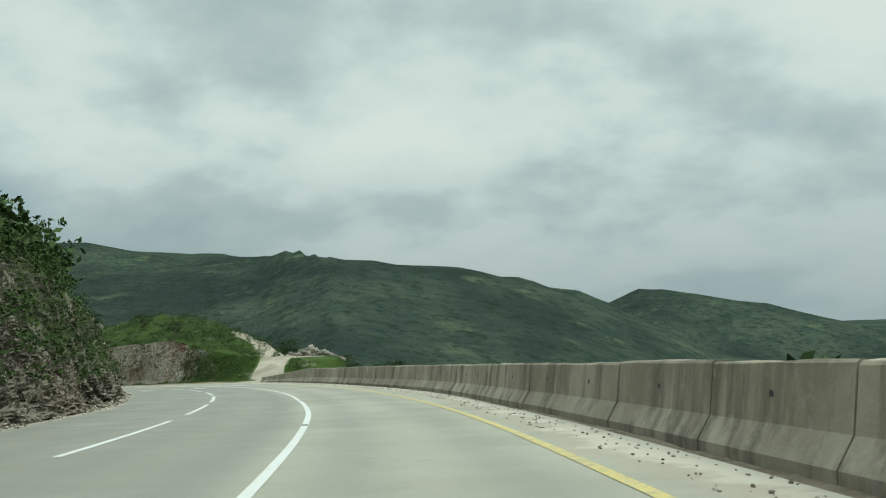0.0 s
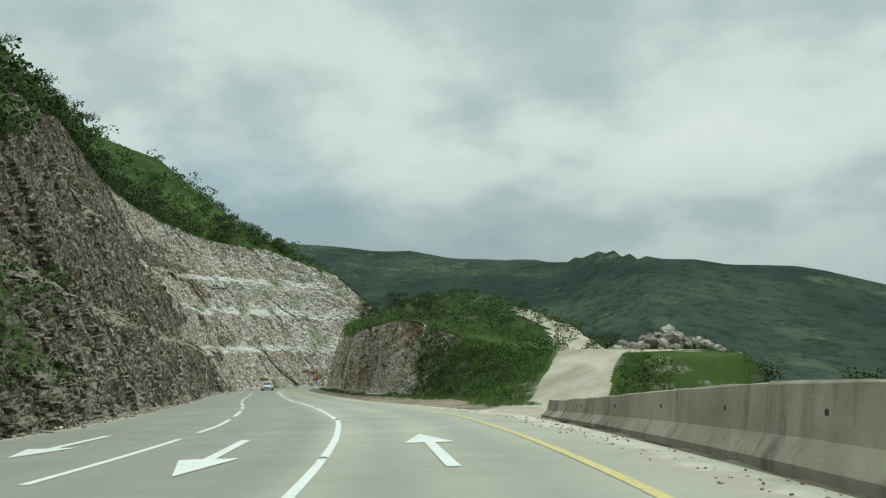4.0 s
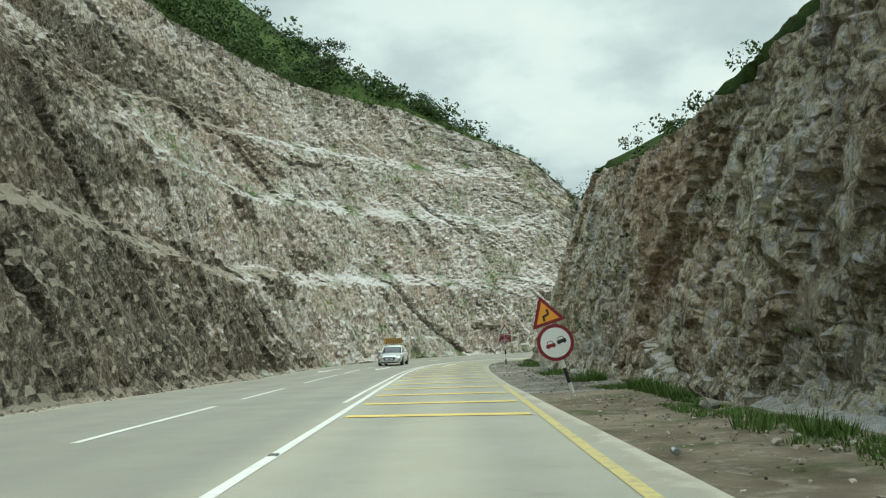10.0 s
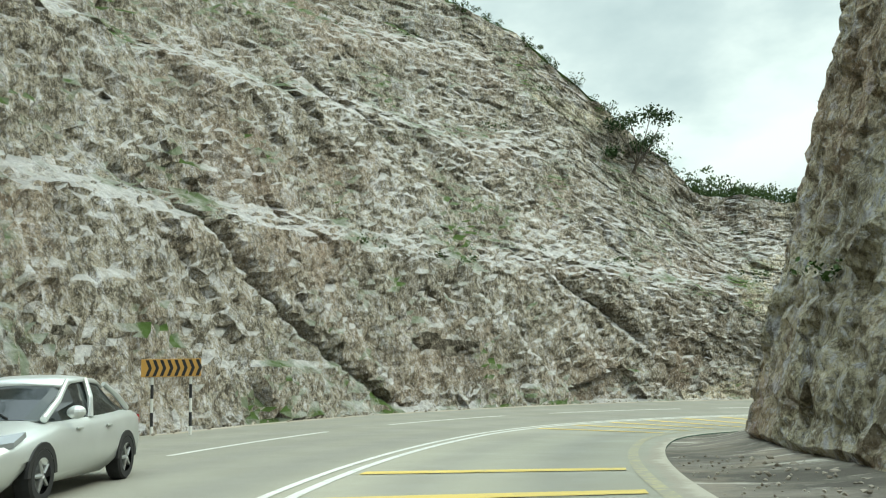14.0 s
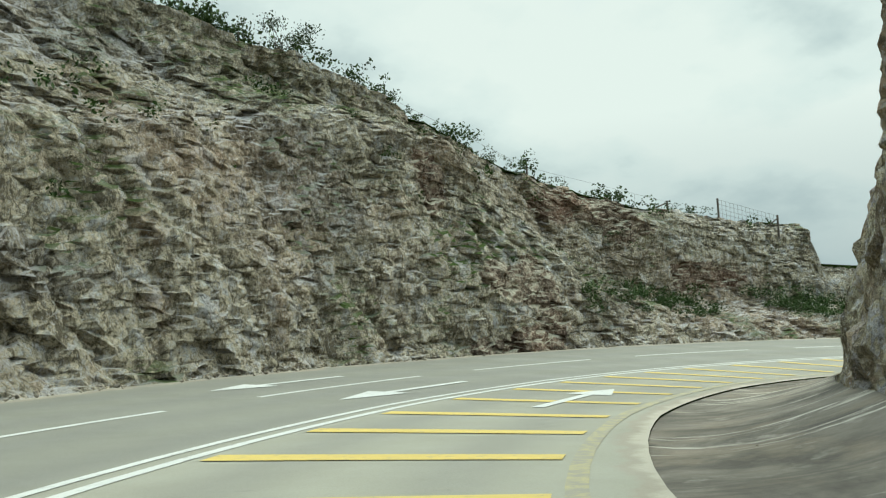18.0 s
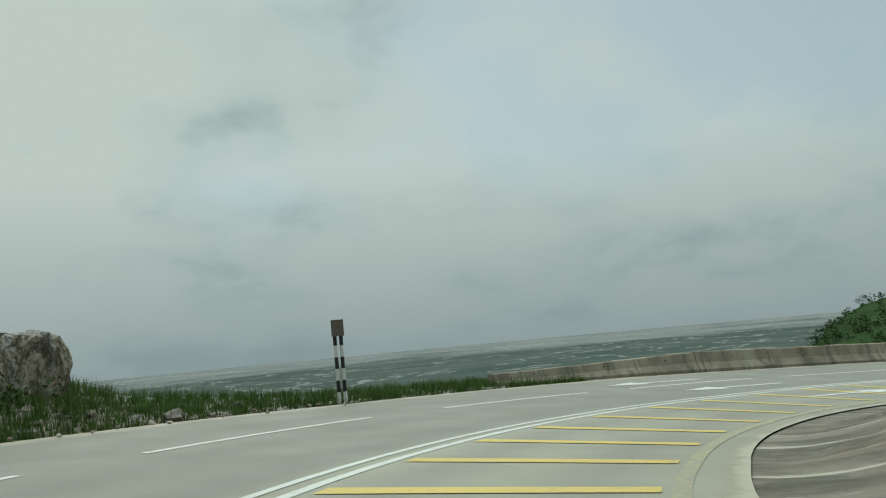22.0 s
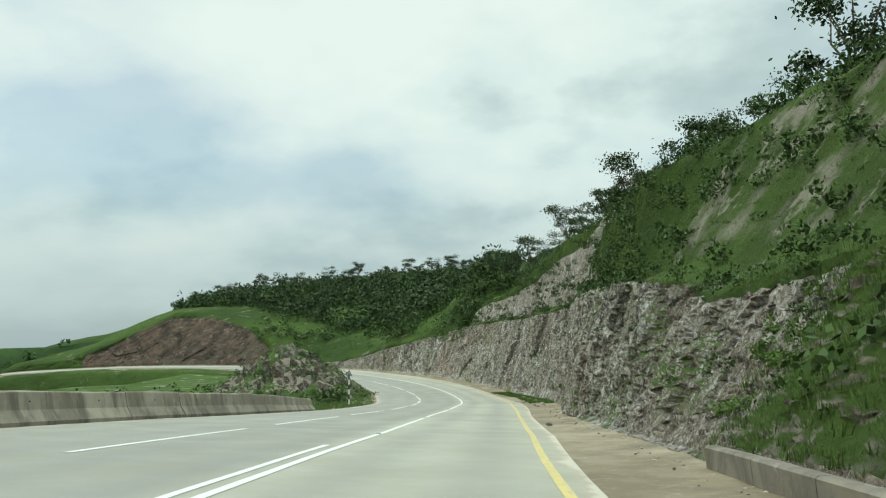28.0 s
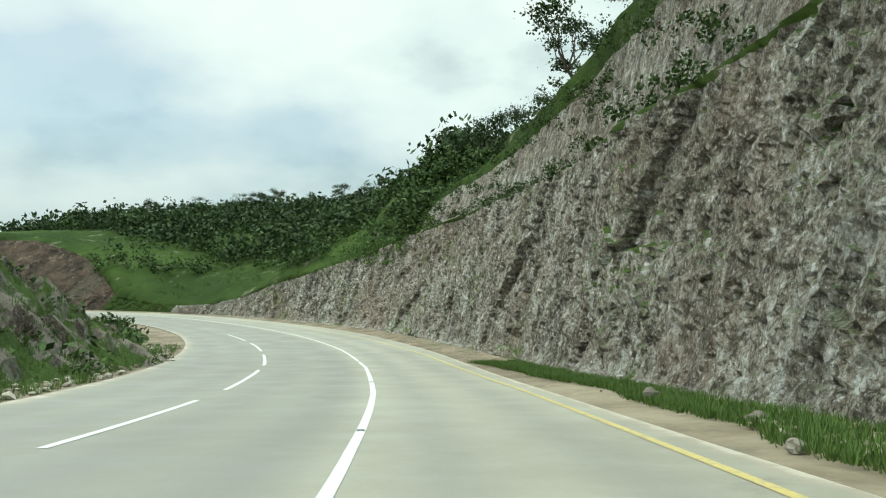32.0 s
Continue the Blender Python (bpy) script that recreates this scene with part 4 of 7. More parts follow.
# the top of the mass, between the ends of the two slopes
n_a, n_b = 70, 24
sa_ = np.linspace(118, 206, n_a)
sb_ = 338 - (sa_ - 118) * 1.06
end_p = at(RS, R2, RH2)[:, -1]
pa = np.stack([np.interp(sa_, rs2, end_p[:, k]) for k in range(3)], -1)
pb = np.stack([np.interp(sb_, rs2, end_p[:, k]) for k in range(3)], -1)
w_ = np.linspace(0.0, 1.0, n_b)[None, :, None]
cap_p = pa[:, None] * (1 - w_) + pb[:, None] * w_
cap_p[..., 2] += fbm(cap_p.reshape(-1, 3) * np.array([0.15, 0.15, 0]), 4, 61).reshape(n_a, n_b) * 1.5 - 0.4
inner_top = new("inner_hilltop", grid_mesh("inner_hilltop", cap_p, [hillside], None, True))
tagged(inner_top, "grassy top of the rock between the two legs", "ground", kind="structure")

# low field inside the next bend
fx, fy = np.meshgrid(np.linspace(2, 125, 90), np.linspace(26, 128, 80), indexing="ij")
near_road = np.full(fx.shape, 1e9)
for s_ in range(300, 512, 3):
    p_ = at(s_, 3.0)
    near_road = np.minimum(near_road, np.hypot(fx - p_[0], fy - p_[1]))
fz = -23.6 + 2.1 * np.clip((near_road - 9.5) / 4, 0, 1) - np.clip((fx - 45) / 40, 0, 1) * 6 - np.clip((fy - 75) / 30, 0, 1) * 5 + fbm(np.stack([fx / 9, fy / 9, fx * 0], -1).reshape(-1, 3), 4, 63).reshape(fx.shape) * 1.2
field = new("low_field", grid_mesh("low_field", np.stack([fx, fy, fz], -1), [stony_grass], None, True))
tagged(field, "low stony grass field beyond the outer road edge", "ground", kind="structure")

# ---- far land ----
m = Mat("far_green_hills", 1.0, 0, 0.0)
c = m.mix(m.ramp(m.noise(0.006, 6, 0.6), [(0.40, 0.0), (0.60, 1.0)]), (0.031, 0.043, 0.037), (0.068, 0.089, 0.064))
c = m.mix(m.ramp(m.noise(0.035, 6, 0.7), [(0.45, 0.0), (0.65, 0.8)]), c, (0.034, 0.052, 0.044))
c = m.mix(m.ramp(m.noise(0.02, 5, 0.65, (1, 1, 1), (7, 7, 1)), [(0.58, 0.0), (0.7, 0.6)]), c, (0.115, 0.145, 0.082))
c = m.mix(m.ramp(m.noise(0.09, 5, 0.75), [(0.5, 0.0), (0.62, 0.75)]), c, (0.022, 0.036, 0.022))
far_hill = m.done(c, m.mix(0.35, m.noise(0.012, 6, 0.6), m.noise(0.06, 6, 0.7)), 1.0, 22.0)
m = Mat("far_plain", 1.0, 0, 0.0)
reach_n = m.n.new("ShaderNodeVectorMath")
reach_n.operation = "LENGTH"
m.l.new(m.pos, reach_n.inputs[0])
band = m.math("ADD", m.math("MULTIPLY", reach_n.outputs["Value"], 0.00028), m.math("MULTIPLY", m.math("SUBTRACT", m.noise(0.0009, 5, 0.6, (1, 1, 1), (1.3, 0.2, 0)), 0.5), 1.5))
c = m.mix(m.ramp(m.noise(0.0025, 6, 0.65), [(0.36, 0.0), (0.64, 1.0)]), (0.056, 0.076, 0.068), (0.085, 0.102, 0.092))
# distance haze put into the colour: far sand turns pale grey-blue
sand_haze = m.mix(m.ramp(m.noise(0.003, 5, 0.65, (1, 1, 1), (4, 4, 0)), [(0.4, 0.0), (0.6, 1.0)]), (0.150, 0.170, 0.168), (0.205, 0.205, 0.196))
c = m.mix(m.ramp(band, [(0.75, 0.0), (1.15, 1.0)]), c, sand_haze)
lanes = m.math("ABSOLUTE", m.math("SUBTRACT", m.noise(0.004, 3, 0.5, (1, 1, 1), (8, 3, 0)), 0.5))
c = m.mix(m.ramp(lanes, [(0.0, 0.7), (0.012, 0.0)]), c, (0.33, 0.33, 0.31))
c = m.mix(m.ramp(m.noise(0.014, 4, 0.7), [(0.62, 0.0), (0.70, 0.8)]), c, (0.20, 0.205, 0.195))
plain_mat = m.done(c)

CX, CY = -18.0, 10.0
az = np.radians(np.concatenate([np.arange(-180, 40, 3.0), np.arange(40, 150, 0.5), np.arange(150, 180.1, 3.0)]))
rad = np.concatenate([np.linspace(0, 120, 7), np.geomspace(150, 4850, 70)])
deg = np.degrees(az)
ridge_el = np.interp(deg, [30, 55, 60, 65.8, 69, 72.6, 75.5, 78, 81.7, 86, 89, 91, 93, 94.7, 96.5, 98.5, 101, 104, 112, 124, 150],
                     [-4.5, -4.2, -4.0, -2.9, -1.2, 0.3, 1.5, 2.2, 3.1, 3.8, 4.3, 4.3, 4.6, 4.95, 4.6, 4.2, 3.9, 3.7, 3.4, 3.2, 3.0])
ridge_r = np.interp(deg, [50, 70, 92, 97, 110, 125, 150], [900, 800, 720, 900, 950, 950, 950])
back_el = np.interp(deg, [40, 52, 58, 61.2, 63, 64.9, 67, 69.6, 71, 73, 78, 86, 92, 97, 99, 101, 102.5, 104.5, 107, 109, 112.4, 116, 124, 150],
                    [-4, -3, -1.2, -0.3, 0.3, 0.6, 1.1, 1.6, 1.5, 0.9, 2.4, 3.4, 4.3, 4.55, 4.7, 4.5, 4.75, 5.0, 5.2, 5.35, 5.75, 5.9, 6.2, 6.0])
back_r = np.interp(deg, [50, 70, 80, 97, 110, 150], [1500, 1500, 1700, 1900, 2100, 2100])
AZ, RR = np.meshgrid(az, rad, indexing="ij")
ridge_h = ridge_r * np.tan(np.radians(ridge_el - 0.2))
back_h = back_r * np.tan(np.radians(back_el - 0.05))
t_ = np.clip((RR - 160) / (ridge_r[:, None] - 160), 0, 1)
t2 = np.clip((RR - ridge_r[:, None] - 120) / (back_r - ridge_r - 120)[:, None], 0, 1)
north = np.clip((deg - 42) / 14, 0, 1) * np.clip((165 - deg) / 20, 0, 1)
hills = -70 + (ridge_h[:, None] + 70) * (t_ ** 1.5) - np.clip((RR - ridge_r[:, None]) / 400, 0, 1) * 110
hills = hills + np.maximum(back_h - ridge_h + 110, 0)[:, None] * t2 ** 1.3 - np.clip((RR - back_r[:, None]) / 900, 0, 2) * 200
flat = np.where(RR < 130, -38, -38 - 62 * np.clip((RR - 130) / 600, 0, 1))
GX, GY = CX + RR * np.cos(AZ), CY + RR * np.sin(AZ)
p3 = np.stack([GX / 260, GY / 260, GX * 0], -1).reshape(-1, 3)
rough = fbm(p3, 6, 7).reshape(GX.shape)
GZ = flat * (1 - north[:, None]) + np.maximum(np.where(RR < 150, -38, hills), -100) * north[:, None]
GZ = GZ + rough * np.clip((RR - 120) / 400, 0, 1) * (80 * north[:, None] * np.clip(1.15 - t_ * 1.05 + np.where(t2 > 0, 0.12, 0), 0, 1) + 3 * (1 - north[:, None]))
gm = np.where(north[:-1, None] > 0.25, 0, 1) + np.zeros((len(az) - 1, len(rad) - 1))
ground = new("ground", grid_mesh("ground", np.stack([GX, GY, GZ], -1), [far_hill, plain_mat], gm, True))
tagged(ground, "green hills and a pale hazy coastal plain reaching the horizon", "ground", kind="structure")


# ---- building blocks for things ----
def part(name, bm, material, parent, label=""):
    me = bpy.data.meshes.new(name)
    bm.to_mesh(me)
    bm.free()
    me.materials.append(material)
    ob = new(name, me)
    ob.parent = parent
    if label:
        ob["label"] = label
    return ob


def thing(name, m, label, category, group="", kind=""):
    ob = new(name)
    ob.matrix_basis = m
    return tagged(ob, label, category, group, kind)


def box(bm, size, at_=(0, 0, 0), bevel=0.0, turn=None):
    r = bmesh.ops.create_cube(bm, size=1.0)
    vs_ = r["verts"]
    bmesh.ops.scale(bm, vec=size, verts=vs_)
    if bevel:
        es_ = list({e for v in vs_ for e in v.link_edges})
        vs_ = bmesh.ops.bevel(bm, geom=es_, offset=bevel, segments=2, affect="EDGES", profile=0.6)["verts"]
    if turn is not None:
        bmesh.ops.transform(bm, matrix=turn, verts=vs_)
    bmesh.ops.translate(bm, vec=at_, verts=vs_)
    return vs_


def tube(bm, points, radii, sides=10, cap=True):
    rings = []
    pts = [Vector(p) for p in points]
    for i, p in enumerate(pts):
        d = (pts[min(i + 1, len(pts) - 1)] - pts[max(i - 1, 0)]).normalized()
        q = d.to_track_quat("Z", "Y")
        rings.append([bm.verts.new(p + q @ Vector((math.cos(a) * radii[i], math.sin(a) * radii[i], 0))) for a in np.linspace(0, 2 * math.pi, sides, endpoint=False)])
    for a, b in zip(rings, rings[1:]):
        for k in range(sides):
            bm.faces.new((a[k], a[(k + 1) % sides], b[(k + 1) % sides], b[k]))
    if cap:
        bm.faces.new(rings[-1])
        bm.faces.new(rings[0][::-1])
    return bm


def slab(bm, outline, y0, y1):
    """A flat plate: an outline in x and z, from depth y0 to y1."""
    a = [bm.verts.new((x, y0, z)) for x, z in outline]
    b = [bm.verts.new((x, y1, z)) for x, z in outline]
    bm.faces.new(a[::-1])
    bm.faces.new(b)
    n = len(outline)
    for i in range(n):
        bm.faces.new((a[i], a[(i + 1) % n], b[(i + 1) % n], b[i]))
    bmesh.ops.recalc_face_normals(bm, faces=bm.faces)
    return bm


def ring_points(r, n=40, cx=0, cz=0):
    return [(cx + r * math.cos(a), cz + r * math.sin(a)) for a in np.linspace(0, 2 * math.pi, n, endpoint=False)]


def stand(s, l, h, facing=None):
    """Pose on the road's frame: y looks along the road, so the front (-y) faces traffic that comes up from behind."""
    p = at(s, l, h)
    return pose(p[0], p[1], p[2], 0, 0, (turn_at(s) if facing is None else facing) - 90)


grey_steel = plain("galvanised_steel", (0.30, 0.31, 0.31), 0.45, 0.8)
black_paint_m = plain("black_paint", (0.018, 0.018, 0.02), 0.5)
white_paint_m = plain("dull_white_paint", (0.60, 0.60, 0.56), 0.5)
sign_white = plain("white_sign_sheet", (0.66, 0.68, 0.66), 0.4, 0, 0.05)
sign_red = plain("dark_red_sign_sheet", (0.19, 0.014, 0.022), 0.4)
sign_orange = plain("orange_sign_sheet", (0.72, 0.30, 0.03), 0.4)
sign_yellow = plain("faded_amber_sheet", (0.50, 0.27, 0.06), 0.5)
wood_dark = plain("weathered_post", (0.12, 0.10, 0.08), 0.8)

# ---- paint on the road ----
DASHES = [(-25, -18.2), (-16, -9), (-6.8, 0.2), (2.4, 9.6), (11.8, 19.8), (22.5, 29.2), (31.5, 39), (41.2, 48.5), (51.5, 59.4), (61.7, 69.5), (71.5, 78.7), (81, 87.5), (90, 93.8), (96, 103.2), (105.5, 112), (114.2, 121),
          (123.5, 129.8), (132, 136), (138.1, 145.4), (148.1, 154.4), (159, 168.4), (170.8, 175.1), (177, 183), (185.3, 191), (193.5, 198.5), (200.5, 206.4), (208.1, 212.5), (214.5, 219.5), (221.5, 226.2), (228.1, 232.9),
          (234.8, 240), (241.7, 246.7), (249, 254.4), (256.2, 262.1), (264, 269.3), (271.4, 277), (279, 284.4), (287, 292), (297, 305), (307.6, 316), (318.5, 326.8), (329.6, 336.7), (340.1, 348), (350.5, 358.3),
          (361.6, 371.2), (374, 382), (385, 393), (396, 404)]
for a, b in DASHES:
    strip("dash", a, b, dash_l, 0.13, white_paint)
bars = [140.7 + 3.12 * i for i in range(12)] + [178, 180.5, 183, 194.5, 196.7, 198.9, 201, 203.1, 205.2, 207.3, 209.3, 211.3, 213.3, 215.6, 217.9, 220, 222, 223.9, 225.8, 228, 230.3, 232.4, 234.8, 237.2,
                                                239.7, 241.9, 244.1, 246.3, 248.8, 251.5, 254.2, 257.1, 259.8, 262.2, 264.8, 267.2, 269.5]
for s0 in bars:
    wide_ = 0.42 if s0 < 178 else 0.34
    pts = []
    for q in np.linspace(0.05, 0.98, 8):
        l0_ = yellow_l(s0) + (white_l(s0) - 0.12 - yellow_l(s0)) * q
        s1_ = s0 + (0.7 if s0 < 178 else -0.45) * (q - 0.5)
        pts.append([at(s1_ - wide_ / 2, l0_, 0.009), at(s1_ + wide_ / 2, l0_, 0.009)])
    ob = new("rumble_bar", grid_mesh("rumble_bar", np.array(pts), [bar_yellow]))
    ob.parent = markings
ob = None


def road_arrow(s_tip, s_tail, l):
    """A straight arrow that follows the lane; the tip may point either way."""
    d = 1 if s_tip > s_tail else -1
    n = abs(s_tip - s_tail)
    head = 0.36 * n
    outline = [(0, -0.09), (n - head, -0.09), (n - head, -0.42), (n, 0.0), (n - head, 0.42), (n - head, 0.09), (0, 0.09)]
    bm = bmesh.new()
    bm.faces.new([bm.verts.new(at(s_tail + d * a, l + b, 0.010)) for a, b in outline])
    bmesh.ops.recalc_face_normals(bm, faces=bm.faces)
    part("arrow", bm, white_paint, markings)


for a in ((62.1, 68.4, 2.5), (65.6, 71.3, 5.7), (68.7, 62.4, -0.75), (178.0, 173.0, 0.9), (173.4, 178.0, 4.6), (173.6, 178.0, 8.0), (218.7, 214.5, 1.25), (214.5, 218.8, 4.55),
          (215.0, 218.6, 7.6), (261.9, 257.2, 1.1), (256.6, 261.2, 4.45), (256.6, 260.6, 7.15)):
    road_arrow(*a)


# ---- concrete barriers ----
def barrier(name, s0, s1, l_of, side, height, label, rise_of, seg=3.0):
    base = tagged(new(name), label, "barrier", kind="structure")
    prof = [(0, -0.05), (0, 0.09), (0.16, 0.36), (0.23, height - 0.03), (0.26, height), (0.42, height), (0.45, height - 0.03), (0.52, 0.36), (0.68, 0.09), (0.68, -0.05)]
    rnd = random.Random(5)
    s = s0
    while s < s1 - 0.5:
        e = min(s + seg * rnd.uniform(0.85, 1.15), s1)
        shift, lift = rnd.uniform(-0.02, 0.02), rnd.uniform(-0.015, 0.015)
        bm = bmesh.new()
        rows_ = []
        for q in np.linspace(s + 0.015, e - 0.015, 5):
            l0_ = float(l_of(q)) + shift
            low_ = float(rise_of(q))
            rows_.append([bm.verts.new(at(q, l0_ + side * a, b * low_ + (lift if b > 0.5 else 0) + (rnd.uniform(-0.012, 0.012) if b > 0.5 else 0))) for a, b in prof])
        for a, b in zip(rows_, rows_[1:]):
            for k in range(len(prof) - 1):
                bm.faces.new((a[k], a[k + 1], b[k + 1], b[k]))
        bm.faces.new(rows_[0])
        bm.faces.new(rows_[-1])
        # lifting hole as a solid black plug, its inner shade given as colour
        bmesh.ops.recalc_face_normals(bm, faces=bm.faces)
        seg_ob = part("barrier_segment", bm, concrete, base)
        q = (s + e) / 2
        f_ = at(q, float(l_of(q)) + shift + side * 0.205, height * 0.66 * float(rise_of(q)))
        bm = bmesh.new()
        bmesh.ops.create_cone(bm, cap_ends=True, segments=12, radius1=0.045, radius2=0.05, depth=0.03)
        bmesh.ops.transform(bm, matrix=Matrix.Translation(f_) @ pose(0, 0, 0, 0, 0, turn_at(q)) @ pose(0, 0, 0, 90), verts=bm.verts)
        part("lifting_hole", bm, black_paint_m, seg_ob)
        s = e
    return base


parapet_l = table([(-60, -3.6), (20, -3.61), (30, -3.9), (45, -3.8), (60, -4.17), (76, -4.7)])
barrier("concrete_parapet", -56, 74.5, parapet_l, -1, 0.96, "tall stained concrete barrier along the drop", table([(61, 1.0), (65.5, 0.84), (70, 0.62), (74, 0.46)]))
outer_l = table([(249, 9.27), (256, 9.61), (263, 9.85), (270, 9.9), (277, 10.0), (285, 10.2), (295, 10.1), (305, 9.75), (320, 8.6), (332, 7.7)])
barrier("concrete_guard_wall", 254.8, 327.5, outer_l, 1, 0.80, "stained grey concrete barrier round the outside of the bend",
        table([(254, 0.40), (258, 0.58), (260.5, 0.74), (263, 0.94), (268, 1.0), (300, 0.95), (318, 1.0), (324, 0.85), (331, 0.6)]))
bm = bmesh.new()
bmesh.ops.create_cone(bm, cap_ends=True, segments=3, radius1=0.09, radius2=0.09, depth=0.02)
mrk = thing("barrier_reflector", Matrix.Translation(at(21.1, -3.84, 0.62)) @ pose(0, 0, 0, 0, 0, turn_at(21.1)), "small red triangular reflector on the concrete barrier", "reflector")
bmesh.ops.transform(bm, matrix=pose(0, 0, 0, 90, 0, 0), verts=bm.verts)
part("plate", bm, sign_red, mrk)

# low kerb wall that holds the grassy bank
kerb = tagged(new("kerb_wall"), "low dark stained concrete kerb below the grassy bank", "kerb", kind="structure")
s_ = 266.5
while s_ < 296:
    bm = bmesh.new()
    prof = [(0.0, -0.1), (0.03, 0.34), (-0.01, 0.37), (-0.16, 0.37), (-0.19, 0.34), (-0.2, -0.1)]
    rws = [[bm.verts.new(at(q, float(rock_r(q)) + 0.24 + a, b if b < 0 else b * min(1.0, 0.12 + (q - 266) / 9))) for a, b in prof] for q in np.linspace(s_ + 0.01, s_ + 1.99, 4)]
    for a, b in zip(rws, rws[1:]):
        for k in range(len(prof) - 1):
            bm.faces.new((a[k], a[k + 1], b[k + 1], b[k]))
    bm.faces.new(rws[0])
    bm.faces.new(rws[-1])
    bmesh.ops.recalc_face_normals(bm, faces=bm.faces)
    part("kerb_block", bm, apron_mat, kerb)
    s_ += 2.0


# ---- signs ----
def striped_post(parent, base, top, r=0.04, bands=6, first_dark=True):
    base, top = Vector(base), Vector(top)
    for i in range(bands):
        a, b = base.lerp(top, i / bands), base.lerp(top, (i + 1) / bands)
        bm = bmesh.new()
        tube(bm, [a, b], [r, r], 12)
        dark = (i % 2 == 0) == first_dark
        part("post_band", bm, black_paint_m if dark else white_paint_m, parent, "black painted band" if dark else "white painted band")


def triangle(r, cx=0, cz=0, rot=0):
    return [(cx + r * math.sin(radians(rot + k * 120)), cz + r * math.cos(radians(rot + k * 120))) for k in range(3)]


def round_tri(r, cx=0, cz=0, rot=0, cut=0.09):
    p = [Vector((a, b)) for a, b in triangle(r, cx, cz, rot)]
    out = []
    for k in range(3):
        a, b, c_ = p[k - 1], p[k], p[(k + 1) % 3]
        u, v = (a - b).normalized(), (c_ - b).normalized()
        for f in (1.0, 0.45):
            out.append(tuple(b + u * cut * r * f * (1 if f == 1.0 else 0.5) + (v * cut * r * 0.12 if f != 1.0 else v * 0)))
        out.append(tuple(b + v * cut * r * 0.5 + u * cut * r * 0.05))
        out.append(tuple(b + v * cut * r))
    return out


def bar_outline(pts, w):
    """A broad line through points, as one outline."""
    p = [Vector(q) for q in pts]
    left, right = [], []
    for i, q in enumerate(p):
        d = (p[min(i + 1, len(p) - 1)] - p[max(i - 1, 0)]).normalized()
        n = Vector((-d.y, d.x)) * w / 2
        left.append(tuple(q + n))
        right.append(tuple(q - n))
    return left + right[::-1]


# double warning on a leaning post: bend ahead and no overtaking
sg = thing("bend_and_no_overtaking_sign", stand(144.8, -2.6, 0.03) @ pose(0, 0, 0, 0, -17, -6) @ Matrix.Scale(0.87, 4), "orange bend triangle over a round no-overtaking plate, leaning post", "road sign")
striped_post(sg, (0, 0.05, -0.1), (0, 0.05, 1.75), 0.045, 5, False)
bm = bmesh.new()
slab(bm, ring_points(0.44, 48, 0, 1.28), -0.012, 0.012)
disc = part("round_plate", bm, sign_red, sg, "round white plate with a red rim")
bm = bmesh.new()
slab(bm, ring_points(0.36, 48, 0, 1.28), -0.018, -0.012)
part("white_field", bm, sign_white, disc)
for cx, mt, nm in ((-0.13, sign_red, "red_car_symbol"), (0.15, black_paint_m, "black_car_symbol")):
    bm = bmesh.new()
    cz = 1.25 + (0.03 if cx > 0 else 0)
    slab(bm, [(cx + a, cz + b) for a, b in [(-0.115, -0.05), (-0.085, -0.05), (-0.08, -0.075), (-0.05, -0.075), (-0.045, -0.05), (0.045, -0.05), (0.05, -0.075),
                                             (0.08, -0.075), (0.085, -0.05), (0.115, -0.05), (0.115, 0.015), (0.085, 0.035), (-0.085, 0.035), (-0.115, 0.015)]], -0.024, -0.018)
    slab(bm, [(cx + a, cz + b) for a, b in [(-0.085, 0.035), (-0.068, 0.035), (-0.048, 0.088), (0.048, 0.088), (0.068, 0.035), (0.085, 0.035), (0.058, 0.105), (-0.058, 0.105)]], -0.024, -0.018)
    part(nm, bm, mt, disc)
bm = bmesh.new()
slab(bm, round_tri(0.48, 0.0, 1.98, 0), -0.012, 0.012)
tri_ = part("triangle_plate", bm, sign_red, sg, "orange triangle with a red rim")
bm = bmesh.new()
slab(bm, triangle(0.33, 0.0, 1.98), -0.018, -0.012)
part("orange_field", bm, sign_orange, tri_)
bm = bmesh.new()
slab(bm, bar_outline([(-0.075, 1.84), (-0.075, 1.95), (0.06, 1.98), (0.06, 2.1)], 0.06), -0.024, -0.018)
part("bend_symbol", bm, black_paint_m, tri_)

# hairpin warning with its red plate
sg = thing("hairpin_warning_sign", stand(167.8, -2.58, 0.37) @ Matrix.Scale(0.73, 4), "white hairpin triangle above a dark red plate, striped post", "road sign")
striped_post(sg, (0, 0.05, -0.72), (0, 0.05, 1.25), 0.045, 6, False)
bm = bmesh.new()
slab(bm, round_tri(0.43, 0, 1.78, 0), -0.012, 0.012)
tri_ = part("triangle_plate", bm, sign_red, sg, "white triangle with a red rim")
bm = bmesh.new()
slab(bm, triangle(0.315, 0, 1.78), -0.018, -0.012)
part("white_field", bm, sign_white, tri_)
bm = bmesh.new()
arc_ = [(-0.06 + 0.0, 1.64), (-0.06, 1.80)] + [(0.06 * -math.cos(a), 1.80 + 0.06 * math.sin(a)) for a in np.linspace(0.3, math.pi - 0.3, 7)] + [(0.06, 1.80), (0.06, 1.74)]
slab(bm, bar_outline(arc_, 0.036), -0.024, -0.018)
slab(bm, [(0.02, 1.74), (0.10, 1.74), (0.06, 1.67)], -0.024, -0.018)
part("hairpin_symbol", bm, black_paint_m, tri_)
bm = bmesh.new()
